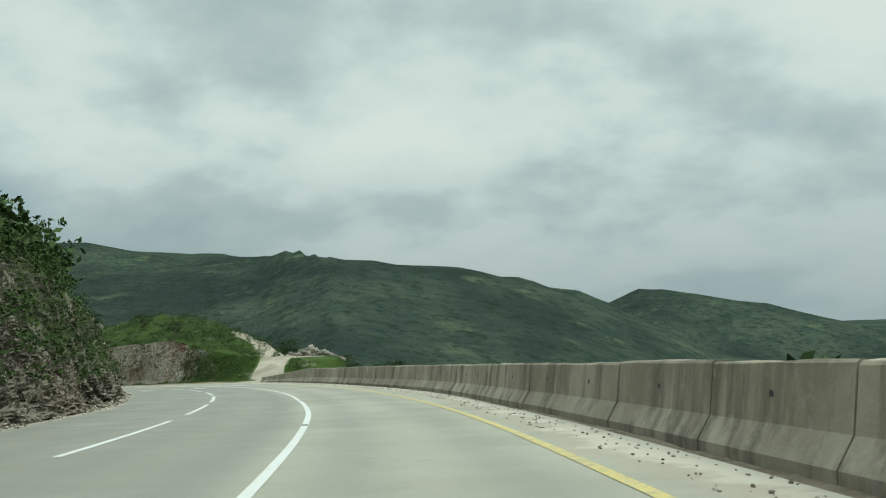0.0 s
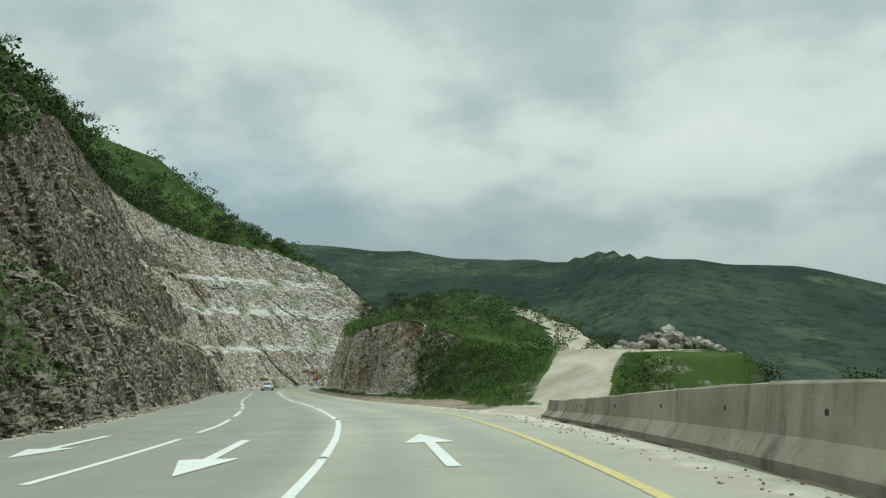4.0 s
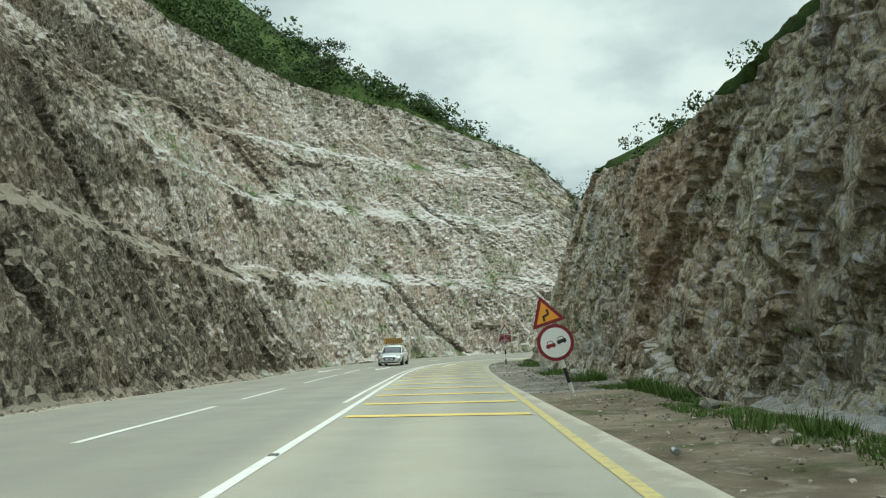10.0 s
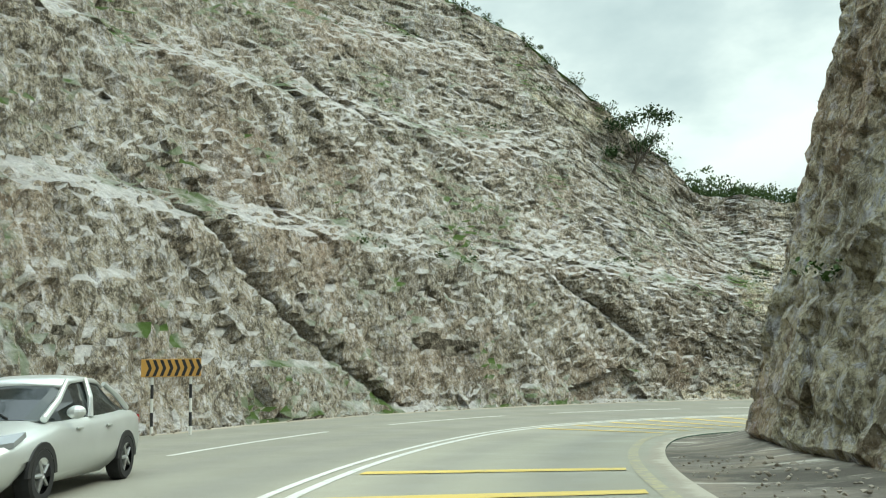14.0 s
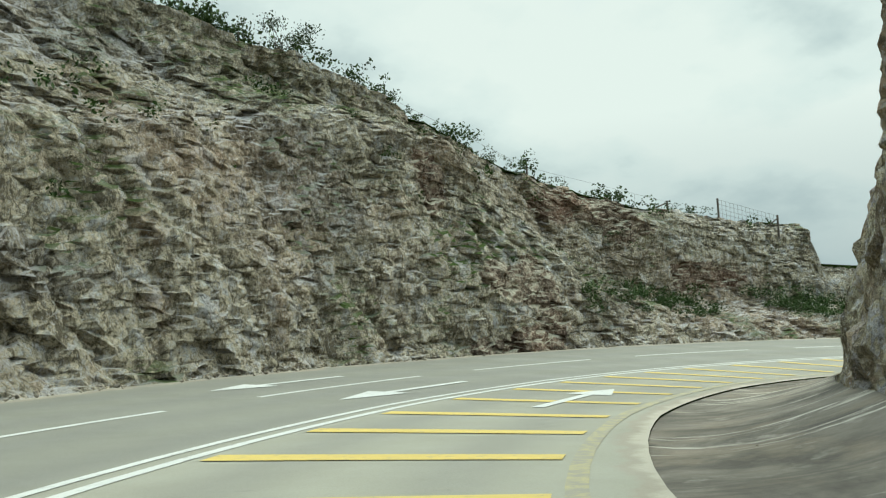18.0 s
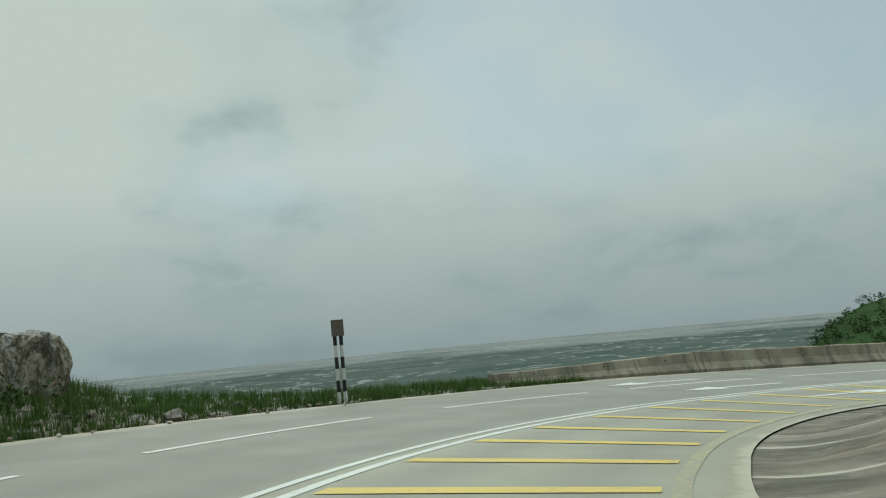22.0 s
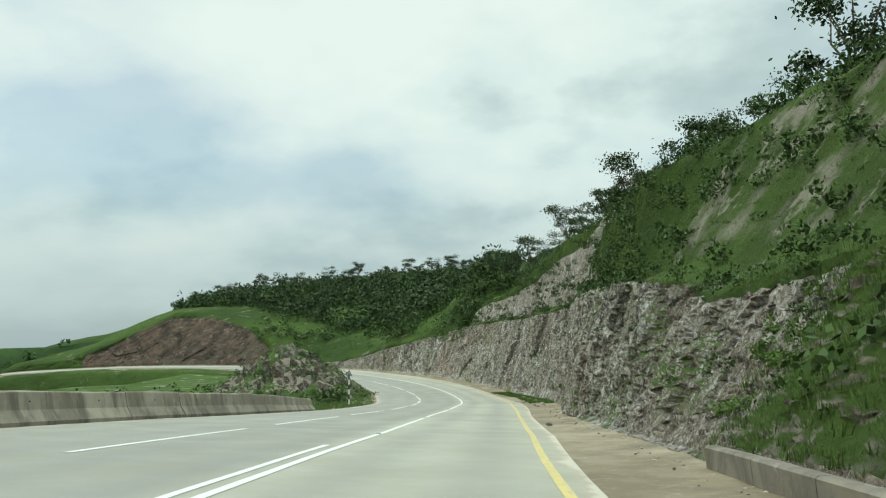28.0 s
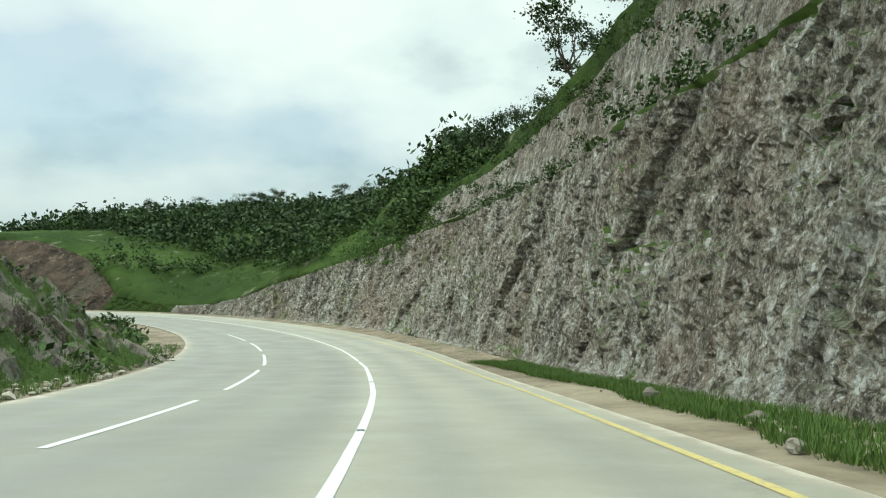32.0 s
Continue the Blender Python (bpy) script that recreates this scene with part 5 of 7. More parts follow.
box(bm, (0.80, 0.024, 0.52), (0, 0, 1.28), 0.008)
plate = part("red_plate", bm, sign_white, sg, "dark red plate with a white edge")
bm = bmesh.new()
box(bm, (0.765, 0.006, 0.485), (0, -0.0155, 1.28))
part("red_field", bm, sign_red, plate)


def writing(text, size, m, parent, material, name="lettering"):
    cu = bpy.data.curves.new(name, "FONT")
    cu.body, cu.size, cu.align_x, cu.align_y, cu.extrude = text, size, "CENTER", "CENTER", 0.002
    tmp = bpy.data.objects.new(name, cu)
    scene.collection.objects.link(tmp)
    me = bpy.data.meshes.new_from_object(tmp.evaluated_get(bpy.context.evaluated_depsgraph_get()))
    bpy.data.objects.remove(tmp)
    me.materials.append(material)
    ob_ = new(name, me)
    ob_.parent, ob_.matrix_basis = parent, m
    return ob_


def words(text, size, x, z, step):
    """One object a letter, set side by side; x is the middle of the word."""
    for i, ch in enumerate(text):
        if ch != " ":
            writing(ch, size, pose(x + (i - (len(text) - 1) / 2) * step, -0.021, z, 90), plate, sign_white)


words("REDUCE", 0.125, 0, 1.20, 0.085)
words("SPEED NOW", 0.125, 0, 1.095, 0.078)
writing("\u062e\u0641\u0641 \u0627\u0644\u0633\u0631\u0639\u0629", 0.13, pose(0, -0.021, 1.44, 90), plate, sign_white)
writing("\u0627\u0644\u0622\u0646", 0.12, pose(0, -0.021, 1.325, 90), plate, sign_white)


def chevron_board(m, posts, label):
    g = thing("chevron_board", m, label, "road sign")
    for x in posts:
        for i in range(5):
            bm = bmesh.new()
            tube(bm, [(x, 0.05, i * 0.36 - 0.15), (x, 0.05, (i + 1) * 0.36 - 0.15)], [0.04, 0.04], 10)
            part("post_band", bm, (white_paint_m, black_paint_m)[i % 2], g)
    bm = bmesh.new()
    box(bm, (1.55, 0.03, 0.46), (0, 0, 1.72), 0.006)
    b_ = part("board", bm, sign_yellow, g, "faded amber board with black arrows")
    for k in range(8):
        x = -0.66 + k * 0.185
        bm = bmesh.new()
        slab(bm, [(x, 1.51), (x + 0.085, 1.51), (x + 0.17, 1.72), (x + 0.085, 1.93), (x, 1.93), (x + 0.085, 1.72)], -0.021, -0.015)
        part("chevron", bm, black_paint_m, b_)
    return g


chevron_board(stand(189.6, 9.6, 0.0, 113) @ Matrix.Scale(0.9, 4), (-0.5, 0.5), "amber and black chevron board on two striped posts below the cutting")
cb = thing("end_marker", stand(249.1, 8.95, 0.08, 35) @ Matrix.Scale(0.93, 4), "pair of striped posts with a small dark weathered board", "road sign")
for x in (-0.09, 0.09):
    for i in range(7):
        bm = bmesh.new()
        tube(bm, [(x, 0, i * 0.3 - 0.1), (x, 0, (i + 1) * 0.3 - 0.1)], [0.05, 0.05], 10)
        part("post_band", bm, (white_paint_m, black_paint_m)[i % 2], cb)
bm = bmesh.new()
box(bm, (0.36, 0.03, 0.43), (-0.03, -0.07, 1.85), 0.006)
part("board", bm, wood_dark, cb, "small dark weathered board seen from behind")
for s_, l_, hh in ((340.0, 8.0, 2.1), (290.5, 11.6, 1.9), (372.0, 11.2, 1.9)):
    mp = thing("marker_post", stand(s_, l_, -0.1), "black and white striped marker post with a small plate on top", "marker post", "marker posts")
    striped_post(mp, (0, 0, -0.1), (0, 0, hh), 0.05, 7, True)
    bm = bmesh.new()
    slab(bm, round_tri(0.28, 0, hh + 0.05, 0), -0.012, 0.012)
    part("back_plate", bm, grey_steel, mp, "small triangular plate, grey back")

# ---- studs on the centre line ----
stud_m = plain("dull_stud_metal", (0.10, 0.10, 0.095), 0.5, 0.5)
stud = thing("road_stud", stand(4.0, float(white_l(4.0)), 0.0), "small dark metal stud set in the white line", "road stud", "road studs")
bm = bmesh.new()
box(bm, (0.10, 0.12, 0.022), (0, 0, 0.010), 0.006)
part("stud_body", bm, stud_m, stud)
bm = bmesh.new()
box(bm, (0.07, 0.008, 0.010), (0, -0.062, 0.011))
part("reflector", bm, sign_white, stud)
for s_ in list(np.arange(16, 140, 12.0)) + list(np.arange(304, 380, 12.0)):
    copy_thing(stud, stand(float(s_), float(white_l(s_)), 0.0))


# ---- distant hill with a flat-roofed building ----
def pieces(d, xs, ys):
    return np.interp(d, xs, ys)


hz = np.arange(-70, -20, 0.5)
sky_el = pieces(hz, [-70, -66, -61.4, -56.7, -53.3, -49.5, -47.1, -43.3, -39.7, -37, -33.5, -30.5, -27.9, -25.9, -24.6, -21],
                [0.4, 0.3, 0.1, -0.64, -0.66, -1.3, -1.0, -0.3, 0.1, 0.3, 0.2, 0.1, -0.5, -1.7, -3.0, -7])
sky_r = pieces(hz, [-70, -60, -50, -47, -40, -25], [250, 235, 235, 280, 310, 300])
HX, HY, HZ0 = -31.0, 177.0, -14.2
radii = np.concatenate([np.linspace(0.45, 1.0, 34), np.linspace(1.03, 1.6, 10)])
HA, HR = np.meshgrid(np.radians(hz), radii, indexing="ij")
D = HR * sky_r[:, None]
crest = HZ0 + sky_r * np.tan(np.radians(sky_el))
f = np.clip((1 - HR) / 0.55, 0, 1)
HZ = crest[:, None] - 34 * f ** 1.25 - np.clip(HR - 1, 0, 1) * 70
wx, wy = HX + D * np.cos(HA), HY + D * np.sin(HA)
bump_ = fbm(np.stack([wx / 22, wy / 22, wx * 0], -1).reshape(-1, 3), 5, 33).reshape(wx.shape)
HZ = HZ + bump_ * 5.0 * np.clip(f * 6 + 0.12, 0, 1) - 14 * np.clip((-50 - hz) / 6, 0, 1)[:, None] * np.clip(f * 7, 0, 1)
m = Mat("distant_hill_grass", 1.0, 0, 0.05)
c = m.mix(m.ramp(m.noise(0.03, 5, 0.6), [(0.4, 0.0), (0.6, 1.0)]), (0.024, 0.046, 0.016), (0.044, 0.080, 0.024))
c = m.mix(m.ramp(m.noise(0.3, 6, 0.7), [(0.5, 0.0), (0.68, 0.85)]), c, (0.025, 0.045, 0.02))
c = m.mix(m.ramp(m.noise(0.12, 5, 0.65, (1, 1, 1), (3, 3, 3)), [(0.66, 0.0), (0.76, 0.5)]), c, (0.17, 0.145, 0.11))
hill_grass = m.done(c, m.noise(1.2, 7, 0.75), 0.9, 0.5)
far_knoll = new("distant_hill", grid_mesh("distant_hill", np.stack([wx, wy, HZ], -1), [hill_grass], None, True))
tagged(far_knoll, "green bush-covered hill beyond the bend", "hill", kind="structure")

# ---- mound inside the next bend ----
mc = at(373, 16.0, 0)
ma = math.radians(turn_at(362))
gu, gv = np.meshgrid(np.linspace(-24, 24, 150), np.linspace(-15, 15, 96), indexing="ij")
mx = mc[0] + gu * math.cos(ma) - gv * math.sin(ma)
my = mc[1] + gu * math.sin(ma) + gv * math.cos(ma)
mr = np.hypot(gu / 15.5, gv / 9.0) + fbm(np.stack([mx / 6, my / 6, mx * 0], -1).reshape(-1, 3), 3, 44).reshape(mx.shape) * 0.35
mh = 5.4 * np.clip(1 - mr, -0.3, 1) ** 1 * 1.15
mh = mh * 0.92
mh = np.where(mr < 0.35, np.maximum(mh, 3.9 + (0.35 - mr) * 3), mh)
fl = blocks((gu / 1.3).reshape(-1), (gv / 1.1).reshape(-1), 47, 0.4).reshape(mx.shape) * 0.8 + fbm(np.stack([mx / 3, my / 3, mx * 0], -1).reshape(-1, 3), 4, 46).reshape(mx.shape) * 1.4
mz = mc[2] + mh + fl * np.clip(mh * 0.5, 0, 1) - 0.35
bare = fbm(np.stack([mx / 3.5, my / 3.5, mx * 0 + 4], -1).reshape(-1, 3), 4, 48).reshape(mx.shape)[:-1, :-1]
steep = np.hypot(*np.gradient(mz))[:-1, :-1]
bare_i = np.where(bare + 0.6 * (steep - np.median(steep)) > 0.13, 1, 0)
mound = new("rocky_mound", grid_mesh("rocky_mound", np.stack([mx, my, mz], -1), [stony_grass, rock_mound], bare_i))
tagged(mound, "rocky grass-grown mound inside the next bend", "mound", kind="structure")

bpy.context.view_layer.update()
GRAPH = bpy.context.evaluated_depsgraph_get()
LAND = {"rock_cutting", "inner_rock_mass", "outer_verge", "inner_hilltop", "low_field", "distant_hill", "rocky_mound", "ground", "road"}


def ground_at(x, y, top=60.0):
    """Height of the land under a place."""
    z = top
    for _ in range(6):
        hit, place, nrm, _i, ob, _m = scene.ray_cast(GRAPH, Vector((x, y, z)), Vector((0, 0, -1)))
        if not hit:
            return -40.0
        if ob.name in LAND:
            return place.z
        z = place.z - 0.02
    return -40.0


def planted(s, l):
    p = at(s, l, 0)
    return Vector((p[0], p[1], ground_at(p[0], p[1])))


# ---- plants ----
def leaf_material(name, a, b, c3):
    m = Mat(name, 0.75, 0, 0.15)
    col = m.mix(m.island(), a, b)
    col = m.mix(m.ramp(m.noise(0.25, 4, 0.6), [(0.45, 0.0), (0.65, 0.7)]), col, c3)
    return m.done(col)


bush_leaf = leaf_material("bush_leaves", (0.024, 0.045, 0.014), (0.065, 0.105, 0.030), (0.045, 0.080, 0.024))
tree_leaf = leaf_material("tree_leaves", (0.020, 0.038, 0.015), (0.055, 0.085, 0.030), (0.032, 0.055, 0.022))
grass_leaf = leaf_material("grass_blades", (0.048, 0.092, 0.019), (0.105, 0.165, 0.042), (0.078, 0.13, 0.032))
bark = plain("grey_brown_bark", (0.11, 0.09, 0.07), 0.9, 0, 0.3)
R = np.random.default_rng(11)


def leaves_mesh(name, mid, size, mat, stretch=None):
    """Small four-sided leaves, one at each of the given places."""
    n = len(mid)
    a = R.normal(size=(n, 3))
    a /= np.linalg.norm(a, axis=1)[:, None]
    b = np.cross(a, R.normal(size=(n, 3)))
    b /= np.linalg.norm(b, axis=1)[:, None] + 1e-9
    sz = size[:, None] * R.uniform(0.7, 1.3, (n, 1))
    q = np.stack([mid - a * sz, mid + b * sz * 0.55, mid + a * sz, mid - b * sz * 0.55], 1)
    return soup(name, q, mat)


def soup(name, q, mat):
    n, k = q.shape[:2]
    me = bpy.data.meshes.new(name)
    me.vertices.add(n * k)
    me.vertices.foreach_set("co", q.reshape(-1).astype(np.float32))
    me.loops.add(n * k)
    me.loops.foreach_set("vertex_index", np.arange(n * k, dtype=np.int32))
    me.polygons.add(n)
    me.polygons.foreach_set("loop_start", (np.arange(n) * k).astype(np.int32))
    me.polygons.foreach_set("loop_total", np.full(n, k, np.int32))
    me.polygons.foreach_set("use_smooth", np.zeros(n, bool))
    me.materials.append(mat)
    me.update()
    return me


def shrubs(name, base, size, per, mat, label, leaf=0.13, category="shrubs"):
    """Many low bushes as one: lobes of leaves over every base point."""
    n = len(base)
    lobes = 6
    lo = R.normal(size=(n, lobes, 3)) * np.array([0.42, 0.42, 0.20]) + np.array([0, 0, 0.42])
    lr = R.uniform(0.22, 0.48, (n, lobes))
    which = R.integers(0, lobes, (n, per))
    d = R.normal(size=(n, per, 3))
    d /= np.linalg.norm(d, axis=2)[:, :, None]
    rr_ = R.uniform(0.35, 1.0, (n, per)) ** 0.5
    rows_ = np.arange(n)[:, None]
    p = lo[rows_, which] + d * (lr[rows_, which] * rr_)[:, :, None] * np.array([1, 1, 0.8])
    p[:, :, 2] = np.maximum(p[:, :, 2], 0.02)
    p = base[:, None, :] + p * size[:, None, None]
    ob = new(name, leaves_mesh(name, p.reshape(-1, 3), np.repeat(np.clip(size * leaf, 0.035, 0.4), per), mat))
    return tagged(ob, label, category, kind="stuff")


def grass(name, base, tall, blades, label, mat=grass_leaf, wide=0.011):
    n = len(base)
    a = R.uniform(0, 2 * math.pi, (n, blades))
    out = R.uniform(0.02, 0.16, (n, blades))
    root = base[:, None, :] + np.stack([np.cos(a) * out, np.sin(a) * out, a * 0 - 0.02], -1)
    h = tall[:, None] * R.uniform(0.5, 1.2, (n, blades))
    lean = R.uniform(0.1, 0.65, (n, blades)) * h
    tip = root + np.stack([np.cos(a) * lean, np.sin(a) * lean, h], -1)
    side = np.stack([-np.sin(a), np.cos(a), a * 0], -1) * wide
    q = np.stack([root - side, root + side, tip], 2).reshape(-1, 3, 3)
    return tagged(new(name, soup(name, q, mat)), label, "grass", kind="stuff")


def pick(grid, cells, n):
    """n random vertices of a grid among the marked ones."""
    i = np.flatnonzero(cells.reshape(-1))
    return grid.reshape(-1, 3)[R.choice(i, min(n, len(i)), replace=False)]


P_LEFT, P_RIGHT = at(SS, L2, H2), at(RS, R2, RH2)
lcol = np.arange(LL.shape[1])[None, :] + 0 * SS
rcol = np.arange(RL.shape[1])[None, :] + 0 * RS
past = LL - LL[:, N_FACE - 1:N_FACE]
hill_l = (lcol >= N_FACE) & (SS < 205) & (past > 0.3)
base = pick(P_LEFT, (lcol >= N_FACE) & (SS > 60) & (SS < 205) & (past > 20) & (past < 66), 900)
shrubs("upper_hill_bushes", base, R.uniform(1.2, 3.0, len(base)), 60, bush_leaf, "dark green bushes high on the hillside", 0.11)
base = np.concatenate([pick(P_LEFT, hill_l & (past < 8), 900), pick(P_LEFT, hill_l & (past < 24), 2600)])
shrubs("hillside_bushes", base, R.uniform(0.7, 2.2, len(base)), 90, bush_leaf, "dense dark green bushes over the hillside above the cutting", 0.10)
base = np.concatenate([pick(P_LEFT, (lcol >= N_FACE - 3) & (past < 1.2) & (SS < 214), 520), pick(P_LEFT, (lcol >= N_FACE - 1) & (SS > 205) & (SS < 238) & (past < 5), 260)])
shrubs("cutting_edge_bushes", base, R.uniform(0.35, 0.9, len(base)), 130, bush_leaf, "low bushes along the top edge of the cutting", 0.08)
base = pick(P_LEFT, (lcol >= N_FACE) & (SS > 213) & (SS < 222) & (past < 5) & (past > 0.6), 70)
shrubs("knoll_bushes", base, R.uniform(1.0, 1.9, len(base)), 160, bush_leaf, "rounded green bushes above the end of the cutting", 0.06)
# plants on the ledges and in the broken near end
nrm_up = np.zeros(SS.shape)
nrm_up[:, 1:-1] = np.abs(L2[:, 2:] - L2[:, :-2]) / (np.hypot(L2[:, 2:] - L2[:, :-2], H2[:, 2:] - H2[:, :-2]) + 1e-6)
ledge_l = (lcol < N_FACE - 4) & (H2 > 2.0) & (nrm_up > 0.72)
base = np.concatenate([pick(P_LEFT, ledge_l & (SS > 84) & (SS < 150), 70), pick(P_LEFT, (lcol < N_FACE) & (SS > 20) & (SS < 82) & (H2 > 0.8), 420), pick(P_LEFT, ledge_l & (SS > 198) & (SS < 243), 60),
                       pick(P_LEFT, (lcol < N_FACE) & (SS > -50) & (SS < 30) & (H2 > 1.5) & (nrm_up > 0.5), 120)])
shrubs("ledge_plants", base, R.uniform(0.25, 0.8, len(base)), 60, bush_leaf, "small green plants on the rock ledges", 0.10)
foot = (lcol > 2) & (SS > 224) & (SS < 244) & (np.abs(H2 - 0.16 * rock_top(SS) - 0.4) < 0.5) & (fbm(np.stack([SS / 3, SS * 0, SS * 0], -1).reshape(-1, 3), 2, 3).reshape(SS.shape) > -0.08)
base = pick(P_LEFT, foot, 130)
shrubs("outcrop_foot_bushes", base, R.uniform(0.35, 0.8, len(base)), 150, bush_leaf, "leafy green bushes at the foot of the rock outcrop", 0.07)

up_r = rcol >= M_V + M_F
base = np.concatenate([pick(P_RIGHT, up_r & (RS > 96) & (RS < 190), 520), pick(P_RIGHT, up_r & (RS > 98) & (RS < 116), 120), pick(P_RIGHT, (rcol >= M_V) & (RS > 82) & (RS < 104) & (RL < -5.5) & (np.abs(RL + 4.5 + (RS - 77) * 0.55) > 3), 160)])
shrubs("inner_bank_bushes", base, R.uniform(0.3, 0.9, len(base)), 130, bush_leaf, "green bushes and weeds on top of the inner rock", 0.075)
base = np.concatenate([pick(P_RIGHT, (rcol > M_V + 20) & (RS > 262) & (RS < 300), 40), pick(P_RIGHT, up_r & (RS > 330) & (RS < 405), 560), pick(P_RIGHT, up_r & (RS > 292) & (RS < 335), 620)])
shrubs("lower_bank_bushes", base, R.uniform(0.3, 0.9, len(base)), 120, bush_leaf, "green bushes on the bank above the lower road", 0.10)
ridge = up_r & (RS > 412) & (RL > -121) & (RL < -22) & (RL < np.interp(RS, [412, 440, 462, 483], [-12, -14, -27, -44])) & (RS < 482)
ridge &= fbm(np.stack([RS / 9, RL / 9, RS * 0 + 6], -1).reshape(-1, 3), 3, 14).reshape(RS.shape) > -0.16
base = pick(P_RIGHT, ridge, 2600)
low_b = pick(P_RIGHT, up_r & (RS > 404) & (RS < 464) & (RL > -48) & (RL < -10) & (fbm(np.stack([RS / 6, RL / 6, RS * 0], -1).reshape(-1, 3), 2, 12).reshape(RS.shape) > -0.04), 460)
shrubs("slope_bushes", low_b, R.uniform(0.6, 2.4, len(low_b)), 90, bush_leaf, "dark green bushes scattered over the grassy slope", 0.11)
tall = (0.9 + 4.2 * R.uniform(0, 1, len(base)) ** 2.4) * np.interp(base[:, 2], [-18, -2, 3], [1.0, 0.9, 0.6])
shrubs("ridge_thicket", base[::2], tall[::2], 80, tree_leaf, "dense dark thicket over the far ridge", 0.12)
shrubs("ridge_scrub", base[1::2][:700], 0.85 * tall[1::2][:700], 80, bush_leaf, "leafy green scrub among the thicket of the ridge", 0.12)
base = pick(P_RIGHT, (rcol >= M_V) & (RS > 400) & (RS < 456) & (RL > -70) & (RL < -9), 800)
shrubs("slope_weeds", base, R.uniform(0.25, 0.8, len(base)), 60, grass_leaf, "fresh green weeds on the slope below the thicket", 0.12)
base = pick(P_RIGHT, (rcol > M_V + 3) & (RS > 262) & (RS < 299) & (fbm(np.stack([RS / 2.5, RL / 1.5, RS * 0], -1).reshape(-1, 3), 2, 8).reshape(RS.shape) > 0.03), 260)
shrubs("bank_weeds", base, R.uniform(0.15, 0.38, len(base)), 120, grass_leaf, "fresh green weeds over the stony bank", 0.05)
crack = (rcol > M_V + 8) & (rcol < M_V + M_F - 2) & (RS > 100) & (RS < 350)
base = np.concatenate([pick(P_RIGHT, crack, 90), pick(P_RIGHT, crack & (RS < 124) & (rcol > M_V + 20), 90)])
shrubs("crevice_plants", base, R.uniform(0.15, 0.4, len(base)), 60, bush_leaf, "small plants in cracks of the inner rock", 0.13)
near_hill = (f > -1) & (HR < 1.02)
base = np.concatenate([pick(np.stack([wx, wy, HZ], -1), near_hill & (HA > math.radians(-48)) & (HR > 0.6), 460), pick(np.stack([wx, wy, HZ], -1), near_hill & (HR > 0.6), 160)])
shrubs("distant_hill_bushes", base, R.uniform(1.2, 3.6, len(base)), 70, bush_leaf, "dark bushes over the distant hill", 0.16)
mg = np.stack([mx, my, mz], -1)
base = pick(mg, (mh > 0.1), 190)
shrubs("mound_plants", base, R.uniform(0.25, 0.8, len(base)), 50, bush_leaf, "low plants on the rocky mound", 0.13)
P_OUT = at(ES, EL, EH)
base = np.concatenate([pick(P_OUT, (ES > 336) & (ES < 420) & (EL > left_l(350) + 2.5), 260), pick(P_OUT, (ES > 255) & (ES < 330) & (EL > 14), 260)])
shrubs("outer_slope_bushes", base, R.uniform(0.4, 1.5, len(base)), 50, bush_leaf, "green bushes on the slope outside the road", 0.13)

base = np.concatenate([pick(P_RIGHT, (rcol >= M_V) & (RS > 79) & (RS < 100) & (RL < -8) & (RL > -20) & (np.abs(RL + 4.5 + (RS - 77) * 0.5) > 3.2), 240)])
shrubs("track_side_weeds", base, R.uniform(0.2, 0.6, len(base)), 80, grass_leaf, "green weeds beside the sandy track", 0.08)
end_s, end_l = R.uniform(500, 512, 60), R.uniform(-14, 24, 60)
end_b = at(end_s, end_l, -0.6)
for i in range(60):
    end_b[i, 2] = max(ground_at(end_b[i, 0], end_b[i, 1]), -23.0)
shrubs("bend_end_bushes", end_b[np.abs(end_l - 3) > 7], R.uniform(0.8, 1.7, 60)[np.abs(end_l - 3) > 7], 90, bush_leaf, "bushes where the road drops out of sight", 0.09)

# grass
gs = R.uniform(98, 178, 2600)
gl = rock_r(gs) + 0.15 + R.uniform(0.0, 1.0, 2600) ** 1.5 * np.interp(gs, [98, 108, 130, 150], [1.5, 1.2, 0.9, 0.8]) * np.where(fbm(np.stack([gs / 3, gs * 0, gs * 0], 1), 3, 5) > -0.03, 1.0, 0.3)
keep = fbm(np.stack([gs / 4, gs * 0 + 2, gs * 0], 1), 3, 6) > -0.09
gs, gl = gs[keep], gl[keep]
gb = at(gs, gl, 0.08)
grass("verge_grass", gb, R.uniform(0.07, 0.26, len(gb)) * np.clip(0.55 + 5 * fbm(np.stack([gs / 2, gs * 0 + 4, gs * 0], 1), 3, 16), 0.3, 1.5), 18, "green grass along the foot of the inner rock")
off_track = np.ones(RS.shape, bool)
off_track[:-1, :-1] = near_track > wide + 0.3
gb = pick(P_RIGHT, off_track & (rcol >= M_V) & (RS > 77) & (RS < 104) & (RL < -5.2) & (RL > -19), 7000)
grass("pad_grass", gb, R.uniform(0.08, 0.3, len(gb)), 12, "uneven green grass beside the sandy track")
gs = np.concatenate([R.uniform(341, 374, 4200), R.uniform(82, 100, 500)])
gl = rock_r(gs) + R.uniform(-0.1, 1.0, len(gs)) * (1.0 + 0.9 * np.clip(fbm(np.stack([gs / 4, gs * 0, gs * 0 + 1], 1), 2, 15) * 4 + 0.4, 0, 1))
gb = at(gs, gl, 0.06)
grass("lower_verge_grass", gb, R.uniform(0.06, 0.18, len(gb)), 14, "green grass on the inner verge of the lower road")
gs = R.uniform(241, 258, 2600)
